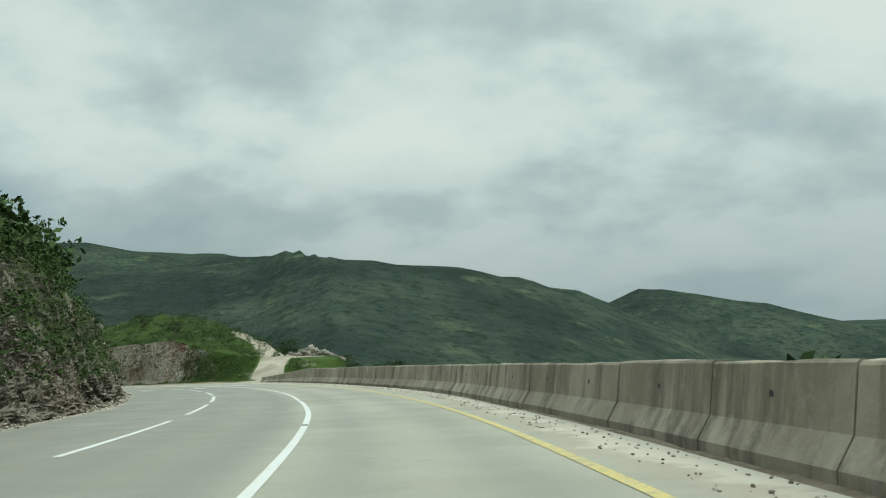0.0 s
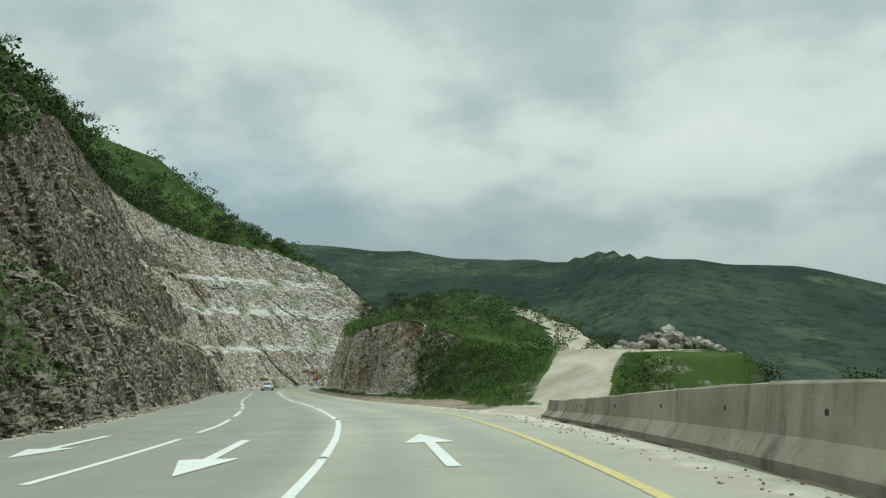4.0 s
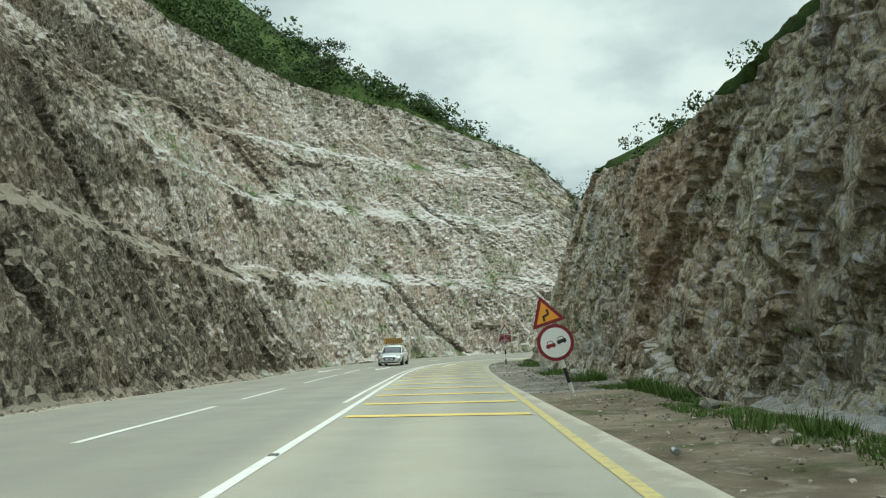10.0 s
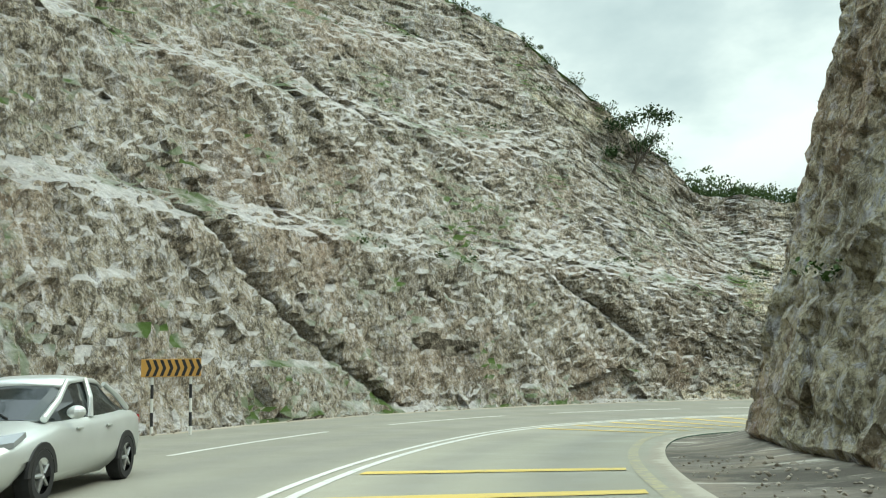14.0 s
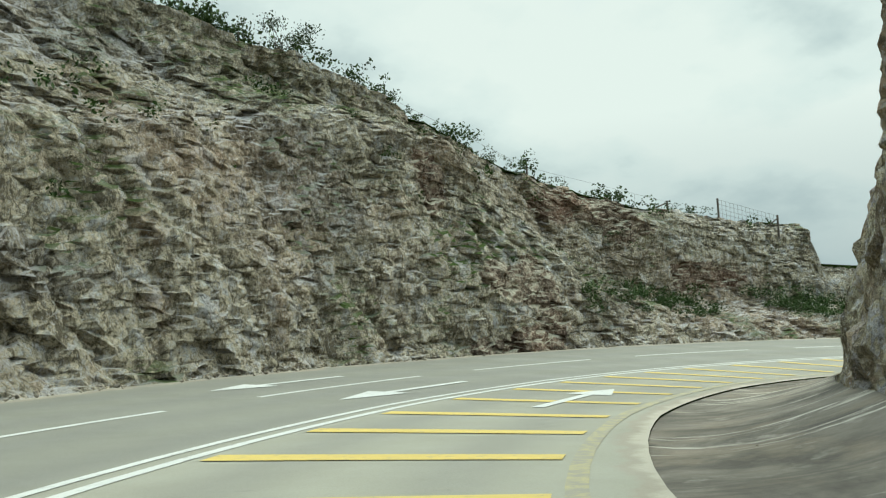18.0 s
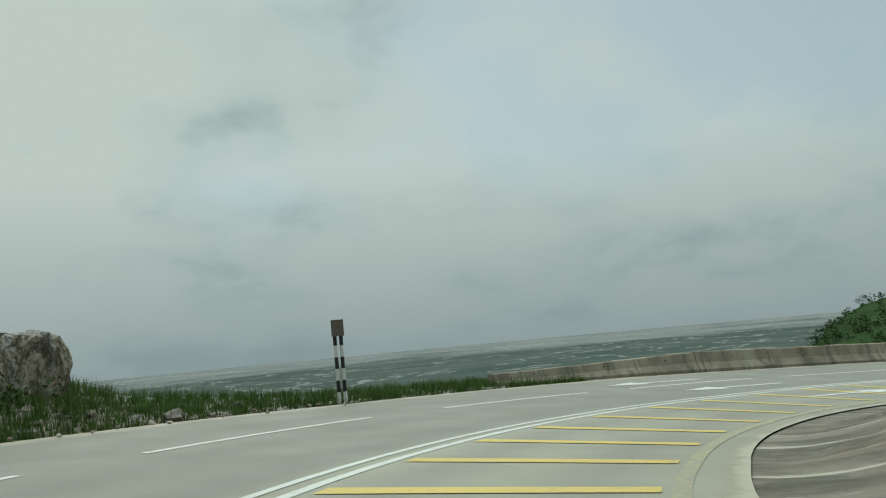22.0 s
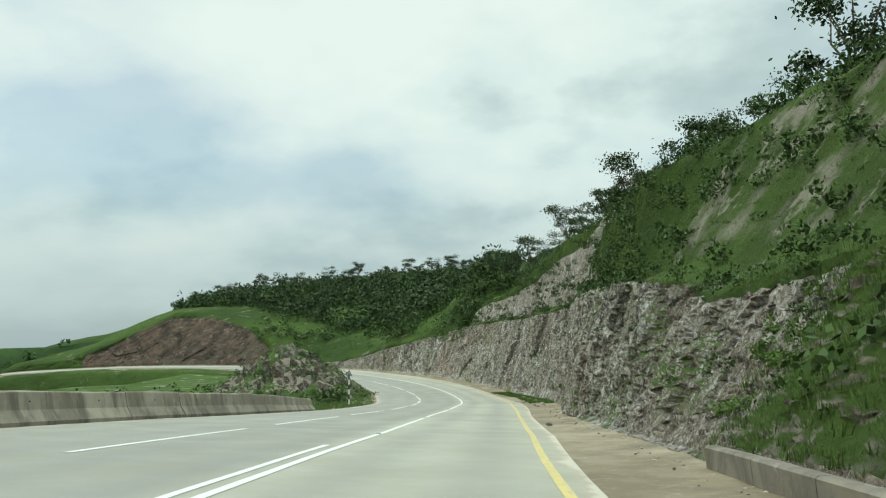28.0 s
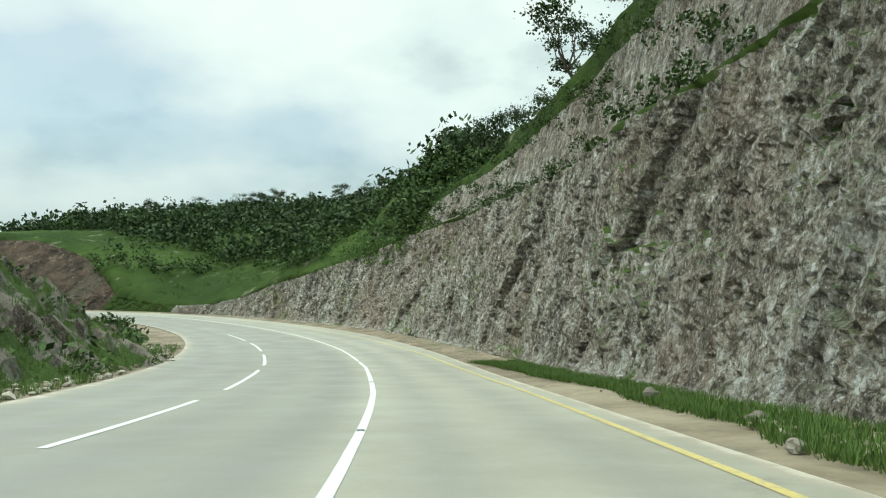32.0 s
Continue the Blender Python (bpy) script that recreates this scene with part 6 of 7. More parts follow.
gl = left_l(gs) + 0.25 + R.uniform(0, 3.2, 2600)
gb = at(gs, gl, 0.0)
for i in range(len(gb)):
    gb[i, 2] = ground_at(gb[i, 0], gb[i, 1])
grass("edge_grass", gb, R.uniform(0.1, 0.34, len(gb)), 16, "green grass and weeds at the outer road edge")
gb = pick(P_RIGHT, (rcol > M_V + 3) & (RS > 263) & (RS < 298), 6000)
gb = np.concatenate([gb, pick(P_RIGHT, up_r & (RS > 280) & (RS < 352), 6500)])
grass("bank_grass", gb, R.uniform(0.06, 0.17, len(gb)), 12, "bright green grass on the stony bank")
gs = R.uniform(328, 392, 3600)
gl = left_l(gs) + 0.3 + R.uniform(0, 6.5, 3600)
gb = at(gs, gl, 0.0)
for i in range(len(gb)):
    gb[i, 2] = ground_at(gb[i, 0], gb[i, 1])
grass("bend_grass", gb, R.uniform(0.12, 0.35, len(gb)), 10, "green grass inside the next bend")


def make_tree(m, tall, spread, clumps, seed, label, name="tree"):
    """A wind-bent thorn tree: forked trunk, limbs, and layered clumps of small leaves."""
    rnd = np.random.default_rng(seed)
    t = thing(name, m, label, "tree", "hillside trees")
    fork = tall * rnd.uniform(0.15, 0.26)
    bm = bmesh.new()
    bend = rnd.normal(size=2) * 0.12 * tall
    tube(bm, [(0, 0, -0.3), (bend[0] * 0.3, bend[1] * 0.3, fork * 0.5), (bend[0], bend[1], fork), (bend[0] * 1.3, bend[1] * 1.3, fork * 1.5)],
         [tall * 0.035, tall * 0.028, tall * 0.022, tall * 0.010], 7)
    part("trunk", bm, bark, t)
    mids, sizes = [], []
    for i in range(clumps):
        a = i * 2.4 + rnd.uniform(-0.4, 0.4)
        out = spread * (0.2 + 0.8 * ((i + 0.5) / clumps) ** 0.6)
        tip = np.array([bend[0] + math.cos(a) * out, bend[1] + math.sin(a) * out, tall * rnd.uniform(0.40, 0.95) - out * 0.10])
        bm = bmesh.new()
        start = np.array([bend[0], bend[1], fork * rnd.uniform(0.85, 1.1)])
        half = (start + tip) / 2 + np.array([0, 0, -0.06 * tall]) + rnd.normal(size=3) * 0.05 * tall
        tube(bm, [start, half, tip], [tall * 0.014, tall * 0.009, tall * 0.004], 5)
        part("limb", bm, bark, t)
        k = 190
        d = rnd.normal(size=(k, 3)) * np.array([0.27, 0.27, 0.15]) * spread * rnd.uniform(0.6, 1.0)
        mids.append(tip + d)
        sizes.append(np.full(k, 0.026 * tall * rnd.uniform(0.7, 1.1)))
    ob = new("crown", leaves_mesh("crown", np.concatenate(mids), np.concatenate(sizes), tree_leaf))
    ob.parent = t
    return t


KINDS = [(3.6, 1.7, 11, "dark green thorn tree with an open flat crown"), (2.8, 1.5, 9, "small dense dark green tree"),
         (4.2, 1.5, 12, "taller sparse thorn tree with thin limbs"), (2.2, 1.3, 8, "low bushy tree with a rounded crown")]
stock = [None] * len(KINDS)
TREES = [(38, 15.5, 0, 1.5), (45, 15, 2, 1.5), (52, 16.5, 0, 1.3)]
TREES += [(s_, l_ + (2.6 if s_ < 205 else 0), k_, z_) for s_, l_, k_, z_ in ((96, 19.4, 1, 1.0), (104, 20.2, 0, 1.0), (117, 21, 3, 1.1), (130, 21.5, 1, 1.0), (141, 22, 0, 1.1), (150, 22.6, 2, 0.9), (157, 22.6, 0, 1.2),
                                                      (163, 22.3, 1, 1.2), (170, 22.5, 3, 1.1), (177, 22.9, 2, 0.9), (184, 23.2, 0, 1.0), (190, 23.6, 1, 1.0), (196, 22.6, 0, 1.0),
                                                      (202, 21.6, 3, 1.0), (211, 16.5, 0, 0.9), (223, 15.4, 3, 0.7))]
TREES += [(121, -9.5, 0, 0.5), (125, -10.5, 3, 0.55), (133, -11, 1, 0.5), (147, -11.5, 0, 0.6), (157, -12, 3, 0.6), (112, -9, 3, 0.5)]
TREES += [(262, -8.5, 0, 1.0), (265, -5.2, 3, 0.7), (271, -13, 2, 0.9), (280, -14.5, 1, 1.0), (289, -15, 0, 1.0)]
TREES += [(s_, l_, k_, z_) for s_, l_, k_, z_ in ((297, -15.5, 1, 1.0), (302, -15, 0, 1.1), (308, -13.8, 2, 0.9), (313, -13, 0, 1.0), (319, -12.5, 1, 1.0), (325, -12, 2, 0.8),
                                                      (331, -12.2, 0, 0.9), (337, -12, 3, 1.0), (343, -11.4, 0, 0.9), (350, -11.2, 2, 0.75), (354, -11.6, 0, 0.8), (359, -11.2, 1, 0.9), (365, -11.5, 0, 0.9),
                                                      (373, -11.6, 3, 1.1), (381, -12, 0, 1.0), (389, -12.5, 1, 1.1))]
for i, (s_, l_) in enumerate([(409, -20), (415, -22), (421, -25), (426, -31), (431, -37), (436, -48), (441, -58), (446, -72), (451, -76), (453, -92), (457, -98), (460, -104), (463, -108), (466, -112), (469, -116),
                              (472, -117), (474, -121), (476, -112), (477.5, -104), (479, -88), (479.6, -82), (480.4, -78), (484, -101), (428, -24), (440, -40), (456, -70), (466, -80), (473, -92)]):
    TREES.append((s_, l_, (i * 7) % 4, 1.15 + 0.5 * ((i * 5) % 4) / 3))
for s_, l_, k_, z_ in TREES:
    p = planted(s_, l_)
    if s_ < 408 and p.x < 14 and p.y < 72 and p.z + 3.0 * z_ > 1.6 - 0.06 * (p.y + 20):
        continue
    m4 = pose(p.x, p.y, p.z - 0.1, 0, 0, (s_ * 47) % 360) @ Matrix.Scale(z_, 4)
    if stock[k_] is None:
        tall_, spread_, cl_, lab_ = KINDS[k_]
        stock[k_] = make_tree(m4, tall_, spread_, cl_, 60 + k_, lab_)
    else:
        copy_thing(stock[k_], m4)
for x_, y_, k_, z_ in ((-21, 84, 3, 0.45), (-27.5, 84, 3, 0.3)):
    copy_thing(stock[k_], pose(x_, y_, ground_at(x_, y_) - 0.1, 0, 0, 40) @ Matrix.Scale(z_, 4))
for az_, rf, k_, z_ in ((-24.9, 0.995, 1, 1.4), (-28, 0.99, 3, 1.6), (-30.8, 0.99, 0, 1.5), (-36.6, 0.99, 1, 1.5), (-46.5, 0.985, 0, 1.7), (-47.6, 0.985, 1, 1.6), (-33, 0.99, 3, 1.2), (-44.5, 0.98, 3, 1.5)):
    rr0 = float(np.interp(az_, hz, sky_r)) * rf
    x_, y_ = HX + rr0 * math.cos(math.radians(az_)), HY + rr0 * math.sin(math.radians(az_))
    copy_thing(stock[k_], pose(x_, y_, ground_at(x_, y_) - 0.2, 0, 0, az_ * 13) @ Matrix.Scale(z_, 4))

# ---- building and poles on the distant hill ----
def on_hill(az_, rf=0.98):
    rr0 = float(np.interp(az_, hz, sky_r)) * rf
    x_, y_ = HX + rr0 * math.cos(math.radians(az_)), HY + rr0 * math.sin(math.radians(az_))
    return x_, y_, ground_at(x_, y_)


hut_wall = plain("dusty_green_render", (0.10, 0.12, 0.09), 0.9, 0, 0.2)
hut_roof = plain("grey_flat_roof", (0.22, 0.21, 0.19), 0.9)
x_, y_, z_ = on_hill(-39.9, 0.985)
hut = thing("flat_roofed_building", pose(x_, y_, z_ - 1.2, 0, 0, 50), "long low flat-roofed building on the hilltop", "building")
bm = bmesh.new()
box(bm, (13, 6, 4.0), (0, 0, 2.0), 0.05)
part("wall", bm, hut_wall, hut)
bm = bmesh.new()
box(bm, (13.4, 6.4, 0.3), (0, 0, 4.15), 0.04)
part("roof", bm, hut_roof, hut)
for x0 in (-4.5, -1.5, 1.5, 4.5):
    bm = bmesh.new()
    box(bm, (1.1, 0.08, 0.9), (x0, -3.03, 2.5))
    part("window", bm, black_paint_m, hut)


def pole(az_, tall, arms, rf=0.97):
    x_, y_, z_ = on_hill(az_, rf)
    t = thing("utility_pole", pose(x_, y_, z_ - 0.3, 0, 0, az_ + 90), "thin dark utility pole with short cross-arms", "utility pole", "utility poles")
    bm = bmesh.new()
    tube(bm, [(0, 0, 0), (0, 0, tall)], [0.16, 0.11], 8)
    part("pole", bm, wood_dark, t)
    for a in range(arms):
        bm = bmesh.new()
        box(bm, (2.2, 0.16, 0.16), (0, 0, tall - 0.4 - 0.9 * a))
        part("cross_arm", bm, wood_dark, t)


pole(-43.2, 8.6, 2)
pole(-41.0, 5.5, 1)
pole(-49.8, 6.6, 1)


# ---- loose stone ----
def stone_mesh(name, seed, mat, subdiv=1):
    bm = bmesh.new()
    bmesh.ops.create_icosphere(bm, subdivisions=subdiv, radius=0.5)
    rnd = random.Random(seed)
    st = (rnd.uniform(0.8, 1.2), rnd.uniform(0.6, 1.0), rnd.uniform(0.5, 0.8))
    for v in bm.verts:
        k = rnd.uniform(0.72, 1.15)
        v.co = Vector((v.co.x * st[0], v.co.y * st[1], v.co.z * st[2])) * k
    me = bpy.data.meshes.new(name)
    bm.to_mesh(me)
    bm.free()
    me.materials.append(mat)
    return me


m = Mat("loose_stone", 0.95, 0, 0.15)
c = m.mix(m.rand(), (0.14, 0.125, 0.10), (0.38, 0.355, 0.30))
c = m.mix(m.ramp(m.noise(5, 6, 0.7), [(0.42, 0.0), (0.62, 0.7)]), c, (0.15, 0.13, 0.105))
stone_mat = m.done(c, m.noise(9, 7, 0.75), 0.9, 0.05)
m = Mat("gravel_stone", 0.95, 0, 0.15)
c = m.mix(m.island(), (0.15, 0.12, 0.09), (0.42, 0.38, 0.31))
gravel_mat = m.done(c, m.noise(20, 5, 0.7), 0.6, 0.02)
shapes = [stone_mesh("stone", 200 + i, stone_mat, 2) for i in range(7)]

rub = thing("rubble_pile", pose(-23, 75.5, ground_at(-23, 75.5) - 0.3), "pile of pale broken limestone boulders beside the sandy track", "rubble pile")
rnd = random.Random(5)
for i in range(170):
    a, q = rnd.uniform(0, 2 * math.pi), rnd.random() ** 0.6
    x_, y_ = math.cos(a) * q * 4.0, math.sin(a) * q * 3.0
    size_ = rnd.uniform(0.2, 0.9) * (1.15 - 0.4 * q)
    ob = new("boulder", shapes[i % 7])
    ob.parent = rub
    ob.matrix_basis = pose(x_, y_, max(0.0, 1.6 * (1 - q) ** 0.8 * rnd.uniform(0.45, 1.0)) + 0.15 * size_, rnd.uniform(-40, 40), rnd.uniform(-40, 40), rnd.uniform(0, 360)) @ Matrix.Scale(size_, 4)


p = at(243.7, 11.9, 0.0)
bm = bmesh.new()
bmesh.ops.create_icosphere(bm, subdivisions=5, radius=1.0)
co = np.array([v.co[:] for v in bm.verts])
lump = 1 + 0.9 * fbm(co * 1.1 + 4, 4, 97) + 0.16 * blocks(np.arctan2(co[:, 1], co[:, 0]) * 2.2, co[:, 2] * 2.6, 98, 0.4)
for v, k in zip(bm.verts, lump):
    v.co = Vector((max(-1.0, min(0.86, v.co.x * 1.25)) * 1.95 * k, max(-0.8, min(0.8, v.co.y * 1.3)) * 1.25 * k, min(0.9, v.co.z * 1.2) * 1.75 * k))
big_rock = thing("boulder", pose(p[0], p[1], p[2] - 0.15, 0, 0, turn_at(243)), "large grey weathered boulder at the end of the outcrop", "boulder")
part("stone_block", bm, rock_dark, big_rock)


def lone_stone(s, l, size, lift=0.0, label="pale loose limestone rock on the verge"):
    p = at(s, max(l, float(rock_r(s)) + 0.45), 0)
    z_ = ground_at(p[0], p[1])
    k = int(s * 3 + l * 7) % 7
    ob = new("rock", shapes[k])
    ob.matrix_basis = pose(p[0], p[1], z_ + size * 0.2 + lift, 0, 0, (s * 91) % 360) @ Matrix.Scale(size, 4)
    tagged(ob, label, "rock", "loose rocks")


for s_, l_, z_ in ((126, -4.2, 0.5), (122.5, -4.0, 0.28), (119.2, -4.4, 0.25), (114.6, -4.3, 0.3), (109, -4.9, 0.55), (106.5, -4.8, 0.3), (104, -5.0, 0.35), (102.5, -4.5, 0.25), (131, -4.0, 0.25),
                   (139.5, -4.3, 0.3), (345.5, -4.6, 0.45), (347, -3.9, 0.32), (349.3, -4.1, 0.3), (340, -4.4, 0.3), (352, -5.0, 0.4), (356.5, -5.2, 0.5), 
                   (312, -2.4, 0.25), (243, 16.1, 0.9), (244.6, 15.2, 0.6), (245.3, 9.2, 0.5), (247, 9.6, 0.35), (249.5, 9.3, 0.3)):
    lone_stone(s_, l_, z_)

# gravel and chips as one
ico = bmesh.new()
bmesh.ops.create_icosphere(ico, subdivisions=1, radius=0.5)
iv = np.array([v.co[:] for v in ico.verts])
it = np.array([[v.index for v in fc.verts] for fc in ico.faces])
ico.free()


def gravel(name, places, sizes, label):
    n = len(places)
    v = iv[None] * (sizes[:, None, None] * np.stack([R.uniform(0.7, 1.3, n), R.uniform(0.6, 1.2, n), R.uniform(0.4, 0.8, n)], -1)[:, None, :])
    v = v * R.uniform(0.55, 1.35, (n, len(iv), 1))
    a = R.uniform(0, 6.28, n)
    x = v[:, :, 0] * np.cos(a)[:, None] - v[:, :, 1] * np.sin(a)[:, None]
    y = v[:, :, 0] * np.sin(a)[:, None] + v[:, :, 1] * np.cos(a)[:, None]
    v = np.stack([x, y, v[:, :, 2]], -1) + places[:, None, :]
    me = bpy.data.meshes.new(name)
    me.vertices.add(n * len(iv))
    me.vertices.foreach_set("co", v.reshape(-1).astype(np.float32))
    tri = (it[None] + (np.arange(n) * len(iv))[:, None, None]).reshape(-1)
    me.loops.add(len(tri))
    me.loops.foreach_set("vertex_index", tri.astype(np.int32))
    me.polygons.add(len(tri) // 3)
    me.polygons.foreach_set("loop_start", (np.arange(len(tri) // 3) * 3).astype(np.int32))
    me.polygons.foreach_set("loop_total", np.full(len(tri) // 3, 3, np.int32))
    me.polygons.foreach_set("use_smooth", np.zeros(len(tri) // 3, bool))
    me.materials.append(gravel_mat)
    me.update()
    return tagged(new(name, me), label, "gravel", kind="stuff")


gs = R.uniform(97, 185, 2600)
q = R.uniform(0, 1, 2600)
gl = asphalt_r(gs) * (1 - q) + rock_r(gs) * q
gravel("verge_stones", at(gs, gl, 0.05), R.uniform(0.02, 0.09, 2600) * (0.5 + q), "scattered stone chips on the brown verge")
gs = R.uniform(-20, 250, 2200)
gl = left_l(gs) + R.uniform(-0.35, 0.5, 2200)
gravel("cutting_foot_stones", at(gs, gl, 0.03), R.uniform(0.03, 0.13, 2200), "fallen stone chips along the foot of the cutting")
gs = np.concatenate([R.uniform(205, 330, 900), R.uniform(330, 400, 900)])
q = R.uniform(0, 1, 1800) ** 0.15
gl = asphalt_r(gs) * (1 - q) + (rock_r(gs) + 0.1) * q
gravel("inner_edge_stones", at(gs, gl, 0.05), R.uniform(0.02, 0.08, 1800), "stone chips at the foot of the inner rock")
gs = R.uniform(-10, 82, 900)
gl = asphalt_r(gs) + R.uniform(0.05, 0.8, 900)
gravel("kerb_grit", at(gs, gl, 0.01), R.uniform(0.015, 0.06, 900), "grit and chips lying beside the parapet")
gs = R.uniform(346, 392, 700)
gl = left_l(gs) + R.uniform(0.3, 5.5, 700)
gb = at(gs, gl, 0.02)
gravel("bend_stones", gb, R.uniform(0.06, 0.35, 700), "pale stones in the grass inside the bend")


# low bank of fallen stones in front of the verge grass
gs = R.uniform(334, 352, 260)
gl = rock_r(gs) + 1.1 + R.uniform(-0.3, 0.35, 260)
gravel("fallen_stones", at(gs, gl, 0.06), R.uniform(0.05, 0.2, 260), "bank of fallen pale stones beside the verge grass")


# ---- litter ----
blue_plastic = plain("blue_plastic", (0.03, 0.12, 0.45), 0.4)
bm = bmesh.new()
bmesh.ops.create_icosphere(bm, subdivisions=2, radius=0.10)
rnd = random.Random(3)
for v in bm.verts:
    v.co = Vector((v.co.x * 1.5, v.co.y, v.co.z * 0.7)) * rnd.uniform(0.6, 1.25)
p = at(118.2, -3.85, 0.10)
bag = thing("plastic_bag", pose(p[0], p[1], p[2]), "crumpled blue plastic bag on the verge", "litter")
part("bag_film", bm, blue_plastic, bag)
p = at(135, -2.1, 0.04)
can = thing("drink_can", pose(p[0], p[1], p[2], 90, 0, 30), "crushed silver can lying on the road edge", "litter")
bm = bmesh.new()
tube(bm, [(0, 0, -0.06), (0, 0, -0.05), (0.004, 0, 0), (0, 0, 0.05), (0, 0, 0.06)], [0.026, 0.033, 0.028, 0.033, 0.026], 14)
part("can_body", bm, grey_steel, can)

# ---- net fence on the outcrop ----
def fence_run(points, tall, cell, label):
    base_ = [planted(*q) for q in points]
    t = thing("net_fence", Matrix.Translation(base_[0]), label, "fence")
    o = base_[0]
    for b_ in base_:
        bm = bmesh.new()
        tube(bm, [b_ - o - Vector((0, 0, 0.2)), b_ - o + Vector((0, 0, tall))], [0.05, 0.05], 8)
        part("post", bm, wood_dark, t)
    wire = bmesh.new()
    for a, b_ in zip(base_, base_[1:]):
        n = max(1, int((b_ - a).length / cell))
        k = max(1, int(tall / cell))
        for i in range(n + 1):
            g = a.lerp(b_, i / n) - o
            tube(wire, [g, g + Vector((0, 0, tall - 0.05))], [0.007, 0.007], 3, False)
        for i in range(1, k + 1):
            z_ = Vector((0, 0, tall * i / k - 0.05))
            tube(wire, [a - o + z_, b_ - o + z_], [0.007, 0.007], 3, False)
    part("net", wire, grey_steel, t, "thin grey wire netting")
    bm = bmesh.new()
    e = base_[-1] - o
    d = (base_[-2] - base_[-1]).normalized()
    tube(bm, [e + d * 1.0 + Vector((0, 0, 0.0)), e + Vector((0, 0, tall * 0.85))], [0.035, 0.035], 7)
    part("brace", bm, wood_dark, t)


fence_run([(237.8, 14.3), (239.7, 13.7)], 1.1, 0.2, "thin wire net fence with dark posts on the outcrop top")
fence_run([(222, 15.2), (226, 15.0), (231, 14.8), (236, 14.5)], 0.6, 2.0, "sagging wire fence along the cutting's edge")

# ---- silver saloon car in the oncoming lane ----
m = Mat("silver_car_paint", 0.32, 0.55, 0.5)
car_paint = m.done(m.mix(m.noise(3, 4), (0.50, 0.52, 0.50), (0.58, 0.60, 0.58)))
m = Mat("dark_car_glass", 0.06, 0.0, 0.5)
car_glass = m.done((0.012, 0.016, 0.016))
car_black = plain("black_car_plastic", (0.015, 0.015, 0.016), 0.5)
tyre_m = plain("tyre_rubber", (0.02, 0.02, 0.02), 0.85)
rim_m = plain("alloy_rim", (0.42, 0.43, 0.43), 0.35, 0.8)
lamp_m = plain("headlamp_glass", (0.30, 0.32, 0.33), 0.1, 0.3, 0.2)
red_lens = plain("red_lens", (0.30, 0.01, 0.01), 0.25)


def loft(bm, stations):
    """Close a skin over cross-sections, each a list of points."""
    rings = [[bm.verts.new(p) for p in st] for st in stations]
    n = len(rings[0])
    for a, b_ in zip(rings, rings[1:]):
        for k in range(n):
            bm.faces.new((a[k], a[(k + 1) % n], b_[(k + 1) % n], b_[k]))
    bm.faces.new(rings[0][::-1])
    bm.faces.new(rings[-1])
    bmesh.ops.recalc_face_normals(bm, faces=bm.faces)
    return bm


def hull(x, half, low, belt, top):
    """Lower body section at length x: rounded sill, bulging flank, crowned deck."""
    return [(x, y * half, z) for y, z in ((-0.80, low), (-0.96, low + 0.10), (-1.0, low + 0.30), (-0.985, belt - 0.10), (-0.90, belt), (-0.55, top - 0.015), (0, top),
                                          (0.55, top - 0.015), (0.90, belt), (0.985, belt - 0.10), (1.0, low + 0.30), (0.96, low + 0.10), (0.80, low))]


p = at(181.2, 5.6, 0.0)
car = thing("silver_car", pose(p[0], p[1], p[2], 0.6, -3.2, turn_at(181.2) + 189) @ Matrix.Scale(0.87, 4), "silver four-door saloon car on the oncoming lane", "car")
bm = bmesh.new()
loft(bm, [hull(2.27, 0.52, 0.34, 0.50, 0.52), hull(2.24, 0.66, 0.24, 0.58, 0.62), hull(2.14, 0.78, 0.19, 0.66, 0.70), hull(1.95, 0.86, 0.18, 0.72, 0.77), hull(1.5, 0.90, 0.18, 0.80, 0.86),
          hull(0.95, 0.90, 0.18, 0.88, 0.95), hull(0.2, 0.90, 0.18, 0.91, 0.95), hull(-0.8, 0.90, 0.18, 0.94, 0.97), hull(-1.5, 0.89, 0.19, 0.97, 1.02), hull(-2.0, 0.84, 0.22, 0.95, 1.02),
          hull(-2.22, 0.74, 0.28, 0.88, 0.97), hull(-2.27, 0.62, 0.36, 0.76, 0.84)])
for v in bm.verts:  # wheel arches
    for wx_ in (1.36, -1.33):
        d_ = math.hypot(v.co.x - wx_, v.co.z - 0.31)
        if d_ < 0.30 and abs(v.co.y) > 0.5:
            v.co.z = max(v.co.z, 0.31 + math.sqrt(max(0, 0.36 ** 2 - (v.co.x - wx_) ** 2)) * 0.6)
bmesh.ops.bevel(bm, geom=[e for e in bm.edges if e.calc_face_angle(0) > 0.7], offset=0.03, segments=2, affect="EDGES")
body_ = part("body", bm, car_paint, car)
for pl in body_.data.polygons:
    pl.use_smooth = True


def cabin(x, half, belt, top):
    return [(x, y * half, z) for y, z in ((-1.0, belt), (-0.93, belt + (top - belt) * 0.45), (-0.80, top - 0.05), (-0.66, top), (0, top + 0.02), (0.66, top), (0.80, top - 0.05),
                                          (0.93, belt + (top - belt) * 0.45), (1.0, belt))]


